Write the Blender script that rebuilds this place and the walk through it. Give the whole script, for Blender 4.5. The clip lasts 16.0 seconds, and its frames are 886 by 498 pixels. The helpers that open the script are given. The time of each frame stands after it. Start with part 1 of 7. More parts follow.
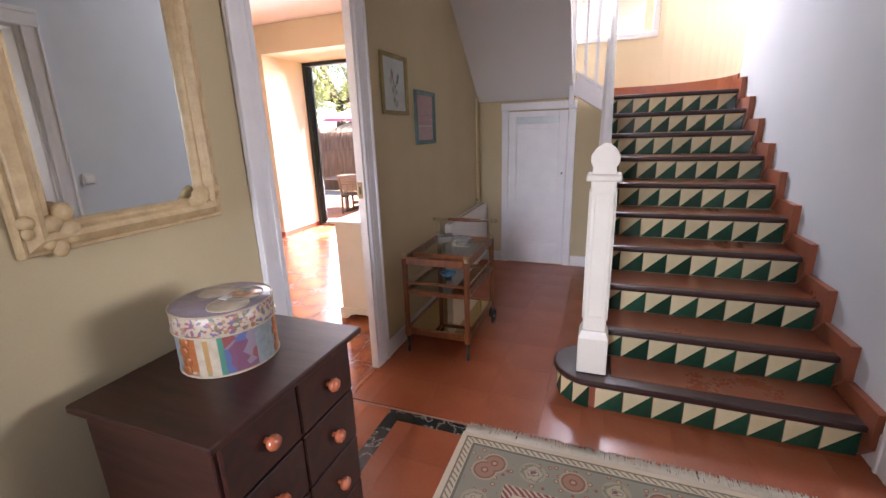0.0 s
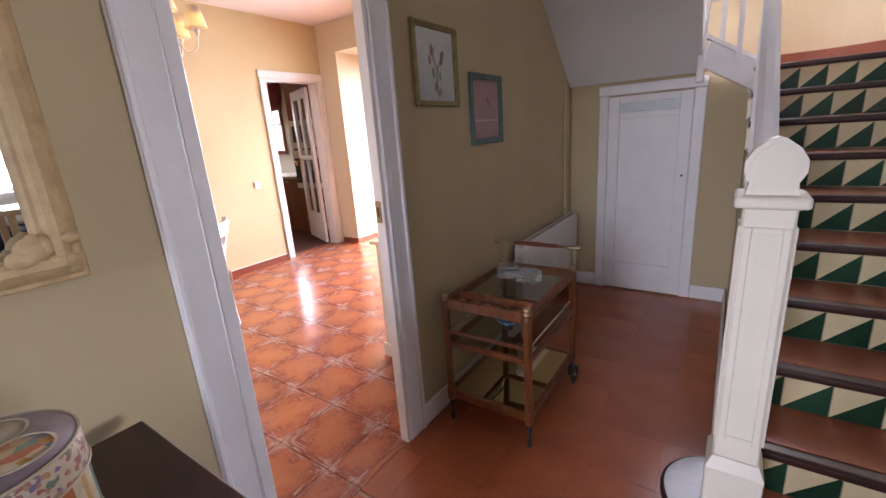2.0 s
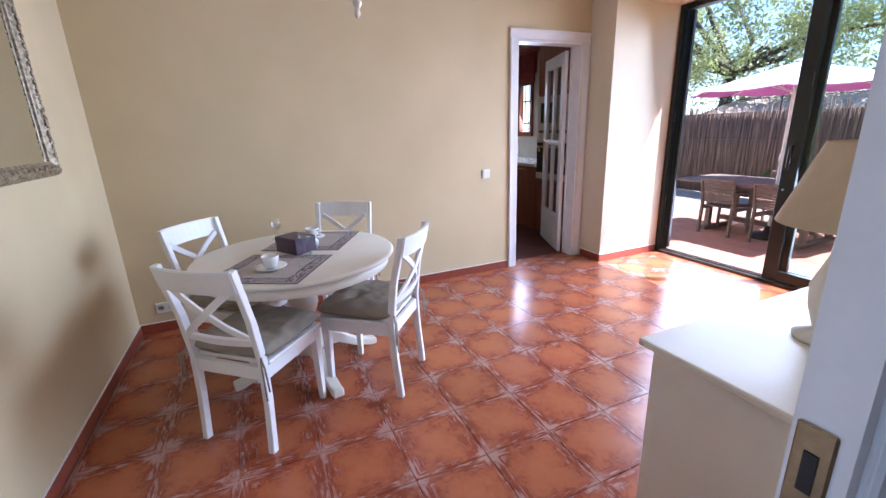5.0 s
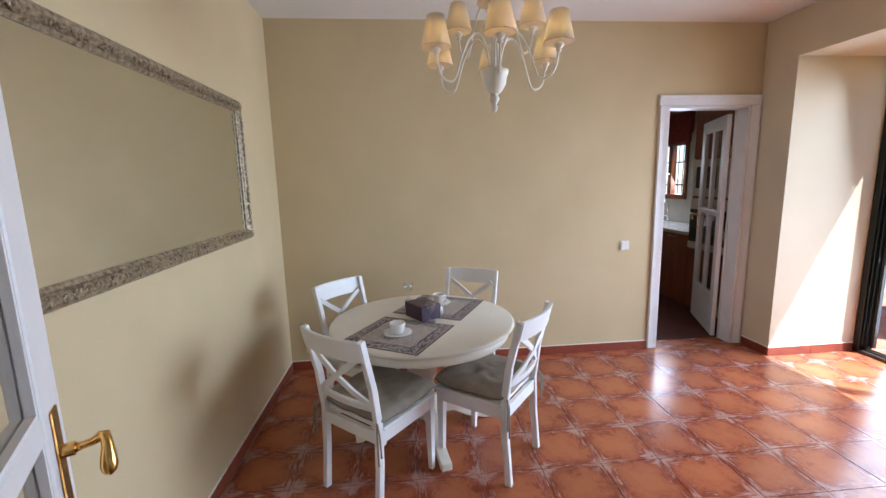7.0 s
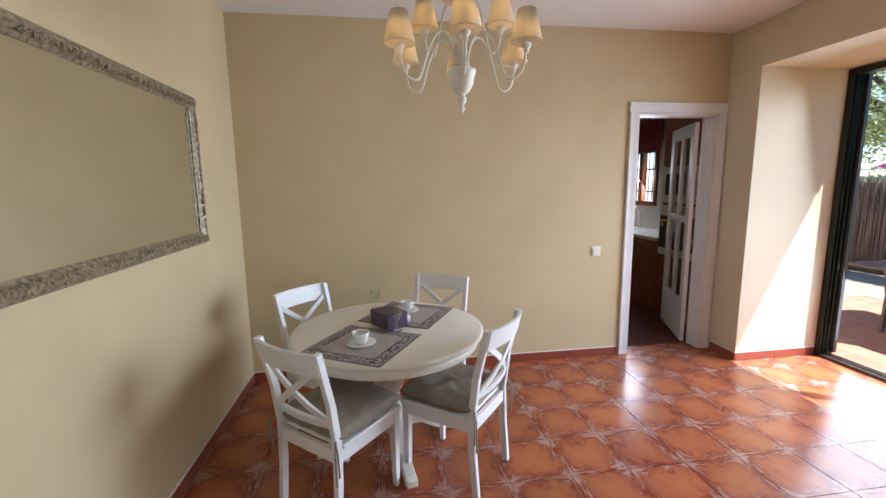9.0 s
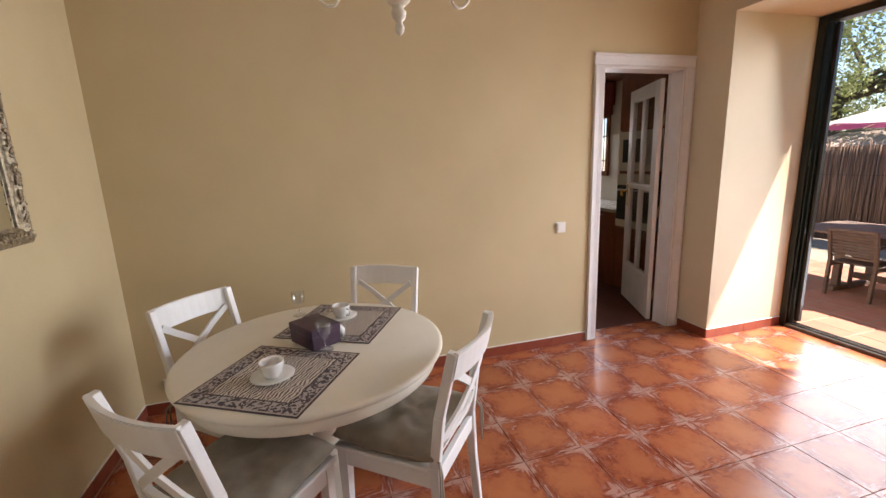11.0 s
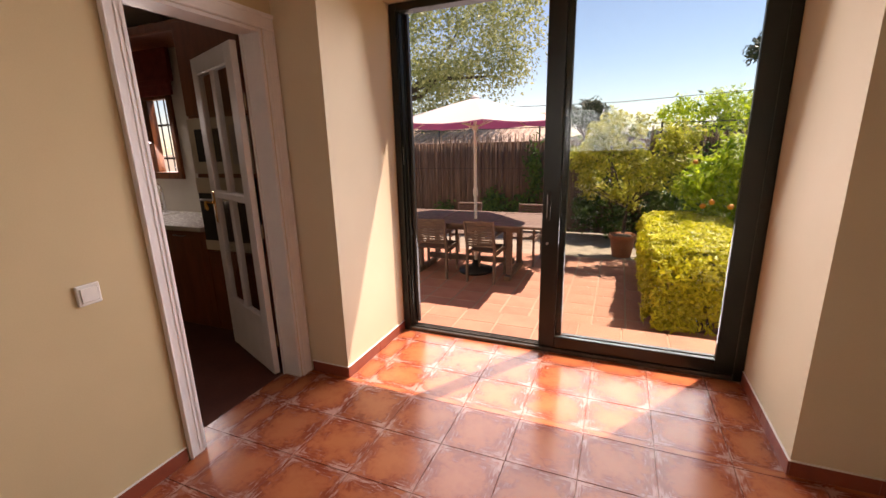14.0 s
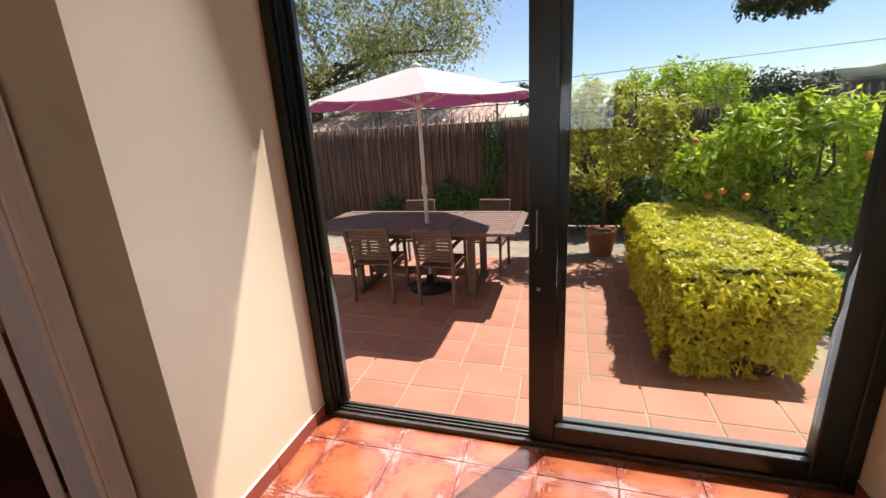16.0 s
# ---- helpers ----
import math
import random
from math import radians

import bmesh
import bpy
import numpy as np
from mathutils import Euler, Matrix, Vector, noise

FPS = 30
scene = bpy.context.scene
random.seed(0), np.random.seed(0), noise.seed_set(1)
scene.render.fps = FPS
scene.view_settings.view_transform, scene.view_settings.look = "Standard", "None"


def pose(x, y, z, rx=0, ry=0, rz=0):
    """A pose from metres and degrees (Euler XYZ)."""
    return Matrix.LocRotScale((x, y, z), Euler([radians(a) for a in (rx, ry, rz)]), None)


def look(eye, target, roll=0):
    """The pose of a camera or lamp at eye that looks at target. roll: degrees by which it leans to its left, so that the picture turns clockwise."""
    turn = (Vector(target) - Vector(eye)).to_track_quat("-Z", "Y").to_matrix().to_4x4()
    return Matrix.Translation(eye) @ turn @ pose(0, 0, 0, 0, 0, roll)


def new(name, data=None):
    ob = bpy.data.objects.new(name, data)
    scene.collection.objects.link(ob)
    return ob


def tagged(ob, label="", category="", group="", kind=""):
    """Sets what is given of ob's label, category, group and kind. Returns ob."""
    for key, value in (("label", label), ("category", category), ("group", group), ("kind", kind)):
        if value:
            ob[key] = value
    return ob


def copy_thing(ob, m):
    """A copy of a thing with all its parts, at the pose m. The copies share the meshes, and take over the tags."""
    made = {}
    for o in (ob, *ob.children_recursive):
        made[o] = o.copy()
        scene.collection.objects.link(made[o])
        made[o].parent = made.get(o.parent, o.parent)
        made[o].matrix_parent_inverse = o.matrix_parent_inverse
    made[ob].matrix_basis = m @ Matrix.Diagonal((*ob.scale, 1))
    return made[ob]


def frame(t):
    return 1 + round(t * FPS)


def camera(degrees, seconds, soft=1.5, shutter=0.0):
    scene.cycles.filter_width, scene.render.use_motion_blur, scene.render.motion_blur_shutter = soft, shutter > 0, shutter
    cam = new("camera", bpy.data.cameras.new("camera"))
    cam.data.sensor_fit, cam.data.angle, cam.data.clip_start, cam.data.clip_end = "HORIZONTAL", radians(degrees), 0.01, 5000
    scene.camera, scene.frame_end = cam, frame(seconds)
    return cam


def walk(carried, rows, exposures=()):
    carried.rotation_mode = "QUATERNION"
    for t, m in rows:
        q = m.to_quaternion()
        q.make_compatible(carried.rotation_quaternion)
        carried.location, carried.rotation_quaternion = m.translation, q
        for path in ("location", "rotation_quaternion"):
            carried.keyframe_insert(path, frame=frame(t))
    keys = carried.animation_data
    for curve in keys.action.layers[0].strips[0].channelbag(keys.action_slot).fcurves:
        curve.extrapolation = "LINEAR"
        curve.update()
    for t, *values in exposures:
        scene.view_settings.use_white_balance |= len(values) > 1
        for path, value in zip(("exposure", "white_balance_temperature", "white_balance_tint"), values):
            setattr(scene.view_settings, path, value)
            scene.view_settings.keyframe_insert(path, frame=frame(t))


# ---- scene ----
cam = camera(93.1, 16.0)
PATH = [
    (0, (0.113, -0.016, 1.416), (-0.576, 1.783, 0.878), -1.9),
    (0.5, (0.075, 0.204, 1.387), (-0.67, 1.982, 0.853), -2.8),
    (1, (0.013, 0.391, 1.406), (-0.778, 2.144, 0.858), -3.6),
    (1.5, (0.006, 0.552, 1.4), (-0.947, 2.223, 0.851), -4.6),
    (2, (0.031, 0.765, 1.41), (-1.072, 2.346, 0.877), -4.1),
    (2.5, (-0.035, 0.872, 1.405), (-1.252, 2.373, 0.891), -2.7),
    (3, (-0.223, 1.026, 1.398), (-1.555, 2.43, 0.893), -1.9),
    (3.5, (-0.401, 1.185, 1.396), (-1.856, 2.456, 0.881), -2.4),
    (4, (-0.625, 1.434, 1.403), (-2.224, 2.508, 0.866), -3.1),
    (4.5, (-0.796, 1.549, 1.397), (-2.481, 2.472, 0.841), -2.8),
    (5, (-1.003, 1.615, 1.412), (-2.765, 2.381, 0.855), -2.0),
    (7.5, (-1.008, 1.713, 1.595), (-2.981, 1.849, 1.297), -1.4),
    (8, (-1.02, 1.749, 1.578), (-2.99, 1.926, 1.28), -1.0),
    (8.5, (-1.026, 1.754, 1.578), (-2.988, 1.998, 1.278), -0.8),
    (11, (-1.686, 1.853, 1.508), (-3.568, 2.39, 1.099), -2.2),
    (11.5, (-1.816, 1.941, 1.512), (-3.594, 2.734, 1.052), -2.8),
    (12, (-2.045, 1.981, 1.486), (-3.634, 3.104, 1.025), -2.9),
    (12.5, (-2.162, 2.096, 1.481), (-3.561, 3.443, 1.002), -1.9),
    (13, (-2.3, 2.326, 1.474), (-3.518, 3.837, 0.989), -0.5),
    (13.5, (-2.478, 2.515, 1.48), (-3.439, 4.199, 0.991), -0.6),
    (14, (-2.617, 2.709, 1.516), (-3.367, 4.497, 1.025), -1.5),
    (14.5, (-2.656, 3.009, 1.518), (-3.339, 4.82, 1.014), -1.8),
    (15, (-2.744, 3.287, 1.506), (-3.368, 5.113, 0.981), -1.7),
    (15.5, (-2.863, 3.591, 1.523), (-3.45, 5.422, 0.971), -2.9),
    (16, (-2.937, 3.899, 1.515), (-3.498, 5.732, 0.943), -3.5),
]
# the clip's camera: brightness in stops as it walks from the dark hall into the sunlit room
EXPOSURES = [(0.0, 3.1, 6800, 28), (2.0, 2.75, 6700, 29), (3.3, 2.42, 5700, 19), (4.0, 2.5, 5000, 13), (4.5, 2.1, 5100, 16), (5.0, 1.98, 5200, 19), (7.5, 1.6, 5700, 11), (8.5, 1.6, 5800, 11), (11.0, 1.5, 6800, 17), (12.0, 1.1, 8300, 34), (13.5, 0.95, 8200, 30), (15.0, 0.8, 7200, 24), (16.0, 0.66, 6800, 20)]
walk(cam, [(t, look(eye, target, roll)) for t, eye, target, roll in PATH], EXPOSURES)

# ---- light ----
world = bpy.data.worlds.new("sky")
scene.world = world
world.use_nodes = True
SUN_EL, SUN_AZ = radians(60.0), math.atan2(0.57, 0.82)
sky = world.node_tree.nodes.new("ShaderNodeTexSky")
sky.sky_type, sky.sun_disc = "NISHITA", False
sky.sun_elevation, sky.sun_rotation = SUN_EL, SUN_AZ
sky.dust_density, sky.ozone_density = 0.1, 4.5
world.node_tree.nodes["Background"].inputs["Strength"].default_value = 0.095
world.node_tree.links.new(sky.outputs[0], world.node_tree.nodes["Background"].inputs["Color"])
sun = new("sun", bpy.data.lights.new("sun", "SUN"))
sun.data.energy, sun.data.angle, sun.data.color = 5.0, radians(0.5), (1.0, 0.95, 0.87)
sun.matrix_world = look((0, 0, 0), (-math.sin(SUN_AZ) * math.cos(SUN_EL), -math.cos(SUN_AZ) * math.cos(SUN_EL), -math.sin(SUN_EL)))


def area(name, m, w, h, energy, color):
    ob = new(name, bpy.data.lights.new(name, "AREA"))
    ob.data.shape, ob.data.size, ob.data.size_y = "RECTANGLE", w, h
    ob.data.energy, ob.data.color = energy, color
    ob.matrix_world = m
    return ob


# the sky's light in the openings: garden door, stair window; street door is unseen
area("garden_door_skylight", look((-3.0, 5.56, 1.22), (-3.0, 3.1, 0.65)), 2.2, 2.2, 28, (0.82, 0.91, 1.0)).data.spread = radians(122)
area("stair_window_skylight", look((-0.05, 5.25, 2.85), (0.2, 3.0, 1.6)), 1.0, 0.9, 10.5, (0.8, 0.9, 1.0))
# Narrow fill lamp added for the deep hall, from an unseen door.
street = area("hall_fill_light", look((-0.5, -1.72, 1.45), (-0.15, 3.0, 0.45)), 0.75, 1.1, 1.3, (0.75, 0.87, 1.0))
street.data.spread = radians(48)
# Fill lamp added for the hall; the living room window is unseen.
area("living_fill_light", look((6.1, 2.25, 1.45), (1.0, 2.0, 0.9)), 2.6, 1.4, 27, (0.8, 0.9, 1.0))
area("kitchen_window_skylight", look((-7.0, 5.57, 1.64), (-6.53, 4.1, 0.8)), 0.6, 0.7, 7, (0.9, 0.95, 1.0))


# ---- materials ----
def nodes_of(name):
    m = bpy.data.materials.new(name)
    m.use_nodes = True
    return m, m.node_tree.nodes, m.node_tree.links, m.node_tree.nodes["Principled BSDF"]


def mat(name, a, b=None, rough=0.5, metal=0.0, scale=8.0, fine=120.0, bump=0.1, dist=0.002, coat=0.0, stretch=(1, 1, 1), vary=0.0, wear=0.12):
    """Two colours mixed by large cloudy noise and fine grain, with relief; vary: lightness from piece to piece."""
    m, n, l, p = nodes_of(name)
    b = b or tuple(c * 0.82 for c in a)
    co, mp = n.new("ShaderNodeTexCoord"), n.new("ShaderNodeMapping")
    mp.inputs["Scale"].default_value = stretch
    l.new(co.outputs["Object"], mp.inputs["Vector"])
    big, small = n.new("ShaderNodeTexNoise"), n.new("ShaderNodeTexNoise")
    big.inputs["Scale"].default_value, small.inputs["Scale"].default_value = scale, fine
    big.inputs["Detail"].default_value, small.inputs["Detail"].default_value = 4, 3
    l.new(mp.outputs[0], big.inputs["Vector"]), l.new(mp.outputs[0], small.inputs["Vector"])
    add = n.new("ShaderNodeMath")
    add.operation = "MULTIPLY_ADD"
    l.new(small.outputs[0], add.inputs[0])
    add.inputs[1].default_value = 0.35
    l.new(big.outputs[0], add.inputs[2])
    ramp = n.new("ShaderNodeValToRGB")
    ramp.color_ramp.elements[0].position, ramp.color_ramp.elements[1].position = 0.45, 0.9
    ramp.color_ramp.elements[0].color, ramp.color_ramp.elements[1].color = (*a, 1), (*b, 1)
    l.new(add.outputs[0], ramp.inputs[0])
    out = ramp.outputs[0]
    if vary:
        info, mul, hsv = n.new("ShaderNodeObjectInfo"), n.new("ShaderNodeMapRange"), n.new("ShaderNodeHueSaturation")
        l.new(info.outputs["Random"], mul.inputs[0])
        mul.inputs[3].default_value, mul.inputs[4].default_value = 1 - vary, 1 + vary
        l.new(mul.outputs[0], hsv.inputs["Value"]), l.new(out, hsv.inputs["Color"])
        out = hsv.outputs[0]
    l.new(out, p.inputs["Base Color"])
    rr = n.new("ShaderNodeMapRange")
    l.new(add.outputs[0], rr.inputs[0])
    rr.inputs[3].default_value, rr.inputs[4].default_value = max(0.02, rough - wear * 0.5), min(1, rough + wear)
    l.new(rr.outputs[0], p.inputs["Roughness"])
    p.inputs["Metallic"].default_value, p.inputs["Coat Weight"].default_value = metal, coat
    p.inputs["Coat Roughness"].default_value = 0.12
    bp = n.new("ShaderNodeBump")
    bp.inputs["Strength"].default_value, bp.inputs["Distance"].default_value = bump, dist
    l.new(add.outputs[0], bp.inputs["Height"]), l.new(bp.outputs[0], p.inputs["Normal"])
    return m


def glass(name, tint=(1, 1, 1), rough=0.0, shine=0.012):
    """Thin clear glass: light passes straight on, and the surface shines by Fresnel."""
    m, n, l, p = nodes_of(name)
    tr, gl, fr, mx = n.new("ShaderNodeBsdfTransparent"), n.new("ShaderNodeBsdfGlossy"), n.new("ShaderNodeLayerWeight"), n.new("ShaderNodeMixShader")
    pw, ml = n.new("ShaderNodeMath"), n.new("ShaderNodeMath")
    pw.operation, ml.operation = "POWER", "MULTIPLY_ADD"
    pw.inputs[1].default_value, ml.inputs[1].default_value, ml.inputs[2].default_value = 4.0, 0.5, shine
    l.new(fr.outputs["Facing"], pw.inputs[0]), l.new(pw.outputs[0], ml.inputs[0])
    tr.inputs[0].default_value = (*tint, 1)
    gl.inputs["Roughness"].default_value = rough + 0.01
    l.new(ml.outputs[0], mx.inputs[0]), l.new(tr.outputs[0], mx.inputs[1]), l.new(gl.outputs[0], mx.inputs[2])
    l.new(mx.outputs[0], n["Material Output"].inputs[0])
    return m


def mirror(name):
    m, n, l, p = nodes_of(name)
    p.inputs["Base Color"].default_value = (0.86, 0.9, 0.89, 1)
    p.inputs["Metallic"].default_value, p.inputs["Roughness"].default_value = 1.0, 0.015
    return m


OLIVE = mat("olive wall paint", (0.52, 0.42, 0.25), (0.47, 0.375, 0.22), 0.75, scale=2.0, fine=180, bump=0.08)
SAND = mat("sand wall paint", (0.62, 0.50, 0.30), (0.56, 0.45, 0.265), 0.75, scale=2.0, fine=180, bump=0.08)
# Paler than SAND, one tone over the whole garden wall.
RECESS = mat("pale garden wall", (0.68, 0.58, 0.41), (0.63, 0.54, 0.38), 0.75, scale=2.0, fine=180, bump=0.08)
WHITEWALL = mat("white wall paint", (0.64, 0.68, 0.71), (0.59, 0.63, 0.66), 0.8, scale=1.6, fine=160, bump=0.08)
CEIL = mat("ceiling paint", (0.82, 0.80, 0.78), (0.78, 0.76, 0.74), 0.85, scale=1.5, fine=150, bump=0.06)
GLOSSWHITE = mat("white gloss paint", (0.80, 0.78, 0.75), (0.74, 0.72, 0.69), 0.32, scale=6, fine=90, bump=0.05)
CREAM = mat("cream furniture paint", (0.80, 0.75, 0.64), (0.75, 0.70, 0.59), 0.38, scale=5, fine=80, bump=0.04)
CHALK = mat("white chair paint", (0.82, 0.81, 0.79), (0.76, 0.75, 0.73), 0.35, scale=5, fine=80, bump=0.04)
HALLTILE = mat("hall terracotta tile", (0.40, 0.115, 0.050), (0.31, 0.082, 0.036), 0.17, scale=3, fine=60, bump=0.05, vary=0.04)
GROUT = mat("brown grout", (0.44, 0.25, 0.185), (0.36, 0.20, 0.15), 0.8)
SKIRTTILE = mat("skirting tile", (0.30, 0.07, 0.035), (0.22, 0.05, 0.03), 0.3, scale=14)
MAHOGANY = mat("mahogany", (0.048, 0.012, 0.006), (0.020, 0.006, 0.004), 0.36, scale=5, fine=60, stretch=(1, 6, 6), coat=0.02, bump=0.06)
TREADTILE = mat("tread tile", (0.34, 0.10, 0.045), (0.25, 0.07, 0.032), 0.24, scale=4, fine=60, bump=0.05)
NOSEWOOD = mat("dark nosing wood", (0.045, 0.014, 0.010), (0.025, 0.009, 0.008), 0.25, scale=6, fine=70, stretch=(1, 8, 8), coat=0.3)
ALU = mat("dark green aluminium", (0.005, 0.011, 0.008), (0.004, 0.008, 0.006), 0.3, scale=10, bump=0.02)
TRIM = mat("white trim paint", (0.80, 0.775, 0.765), (0.73, 0.71, 0.70), 0.35, scale=7, fine=90, bump=0.05)
STAIRWALL = mat("pale sand paint", (0.74, 0.62, 0.41), (0.69, 0.57, 0.37), 0.75, scale=2.0, fine=180, bump=0.08)
SOFFIT = mat("soffit paint", (0.76, 0.74, 0.72), (0.70, 0.68, 0.66), 0.8, scale=1.6, fine=160, bump=0.08)
BRASS = mat("polished brass", (0.80, 0.50, 0.16), (0.68, 0.40, 0.11), 0.14, 1.0, scale=20, bump=0.02)
BRASSOLD = mat("aged brass", (0.42, 0.33, 0.20), (0.30, 0.23, 0.14), 0.35, 1.0, scale=30, bump=0.05)
BLACK = mat("black", (0.012, 0.012, 0.013), (0.02, 0.02, 0.02), 0.4)
FROST = mat("frosted glass strip", (0.42, 0.48, 0.50), (0.50, 0.55, 0.56), 0.25, scale=25)
CREAMTILE = mat("cream glazed tile", (0.66, 0.56, 0.34), (0.58, 0.48, 0.28), 0.16, scale=14, fine=90, bump=0.05, vary=0.10)
GREENTILE = mat("green glazed tile", (0.012, 0.060, 0.030), (0.008, 0.035, 0.022), 0.14, scale=14, fine=90, bump=0.05, vary=0.35)
CHROME = mat("chrome", (0.75, 0.75, 0.75), (0.65, 0.65, 0.66), 0.1, 1.0, bump=0.01)
OAK = mat("warm varnished wood", (0.23, 0.068, 0.016), (0.075, 0.022, 0.008), 0.30, scale=6, fine=70, stretch=(5, 5, 1), coat=0.08, bump=0.06)
KNOB = mat("orange wooden knob", (0.50, 0.13, 0.05), (0.36, 0.085, 0.035), 0.22, scale=20, coat=0.4)
GILT = mat("cream gilt moulding", (0.58, 0.42, 0.22), (0.44, 0.30, 0.15), 0.45, scale=26, fine=140, bump=0.35, dist=0.004)
SILVERGILT = mat("silvered carved frame", (0.50, 0.40, 0.26), (0.10, 0.07, 0.04), 0.35, 0.35, scale=55, fine=150, bump=0.6, dist=0.004)
GREENFRAME = mat("teal painted frame", (0.10, 0.17, 0.16), (0.06, 0.11, 0.10), 0.5, scale=30, bump=0.15)
GOLDFRAME = mat("olive gilt frame", (0.30, 0.24, 0.09), (0.20, 0.15, 0.05), 0.4, 0.2, scale=30, bump=0.2)
RADIATOR = mat("radiator enamel", (0.78, 0.77, 0.74), (0.72, 0.71, 0.68), 0.35, scale=4, bump=0.02)
FABRIC = mat("grey cushion cloth", (0.33, 0.285, 0.225), (0.21, 0.178, 0.138), 0.85, scale=9, fine=300, bump=0.3)
CERAMIC = mat("white porcelain", (0.82, 0.80, 0.76), (0.78, 0.76, 0.72), 0.12, scale=4, bump=0.01)
PURPLE = mat("plum napkin box card", (0.055, 0.026, 0.050), (0.04, 0.018, 0.036), 0.35, scale=10)
SHADE = mat("lamp shade cloth", (0.62, 0.50, 0.33), (0.54, 0.42, 0.27), 0.8, scale=14, fine=260, bump=0.15)
TEAK = mat("weathered teak", (0.21, 0.145, 0.11), (0.14, 0.095, 0.075), 0.65, scale=6, fine=80, stretch=(2, 2, 6), bump=0.25)
KITCHENWOOD = mat("cherry cabinet wood", (0.23, 0.064, 0.022), (0.15, 0.040, 0.014), 0.3, scale=4, fine=60, stretch=(6, 6, 1), coat=0.2)
STONE = mat("pale worktop stone", (0.55, 0.52, 0.47), (0.42, 0.39, 0.35), 0.2, scale=30, fine=160)
STEEL = mat("steel", (0.55, 0.55, 0.56), (0.48, 0.48, 0.5), 0.25, 1.0, bump=0.02)
GLASS = glass("clear glass")
MIRROR = mirror("mirror glass")
TERRACE = mat("terrace tile", (0.45, 0.21, 0.135), (0.38, 0.165, 0.105), 0.6, scale=4, fine=70, bump=0.15, vary=0.10)


def ramp_mat(name, tex, stops, rough=0.5, constant=False, metal=0.0, bump=0.1, scale=20.0, trans=0.0, randomness=1.0):
    """A texture run through a colour ramp. tex: 'noise', 'voronoi', 'wave' or 'cells'."""
    m, n, l, p = nodes_of(name)
    co = n.new("ShaderNodeTexCoord")
    if tex == "noise":
        t = n.new("ShaderNodeTexNoise")
        t.inputs["Detail"].default_value = 6
    elif tex == "wave":
        t = n.new("ShaderNodeTexWave")
        t.inputs["Distortion"].default_value, t.inputs["Detail"].default_value = 9, 4
    else:
        t = n.new("ShaderNodeTexVoronoi")
        t.inputs["Randomness"].default_value = randomness
    t.inputs["Scale"].default_value = scale
    l.new(co.outputs["Object"], t.inputs["Vector"])
    r = n.new("ShaderNodeValToRGB")
    r.color_ramp.interpolation = "CONSTANT" if constant else "LINEAR"
    while len(r.color_ramp.elements) < len(stops):
        r.color_ramp.elements.new(0.5)
    for e, (pos, c) in zip(r.color_ramp.elements, stops):
        e.position, e.color = pos, (*c, 1)
    if tex == "cells":
        sep = n.new("ShaderNodeSeparateColor")
        l.new(t.outputs["Color"], sep.inputs[0]), l.new(sep.outputs[0], r.inputs[0])
    else:
        l.new(t.outputs["Fac"] if tex == "noise" else t.outputs[0], r.inputs[0])
    l.new(r.outputs[0], p.inputs["Base Color"])
    p.inputs["Roughness"].default_value, p.inputs["Metallic"].default_value = rough, metal
    p.inputs["Transmission Weight"].default_value = trans
    if bump:
        b = n.new("ShaderNodeBump")
        b.inputs["Strength"].default_value, b.inputs["Distance"].default_value = bump, 0.002
        l.new(r.outputs[0], b.inputs["Height"]), l.new(b.outputs[0], p.inputs["Normal"])
    return m


def maths(n, l, op, a, b=None, c=None):
    """A Math node over sockets or numbers."""
    x = n.new("ShaderNodeMath")
    x.operation = op
    for i, v in enumerate((a, b, c)):
        if v is None:
            continue
        if isinstance(v, (int, float)):
            x.inputs[i].default_value = v
        else:
            l.new(v, x.inputs[i])
    return x.outputs[0]


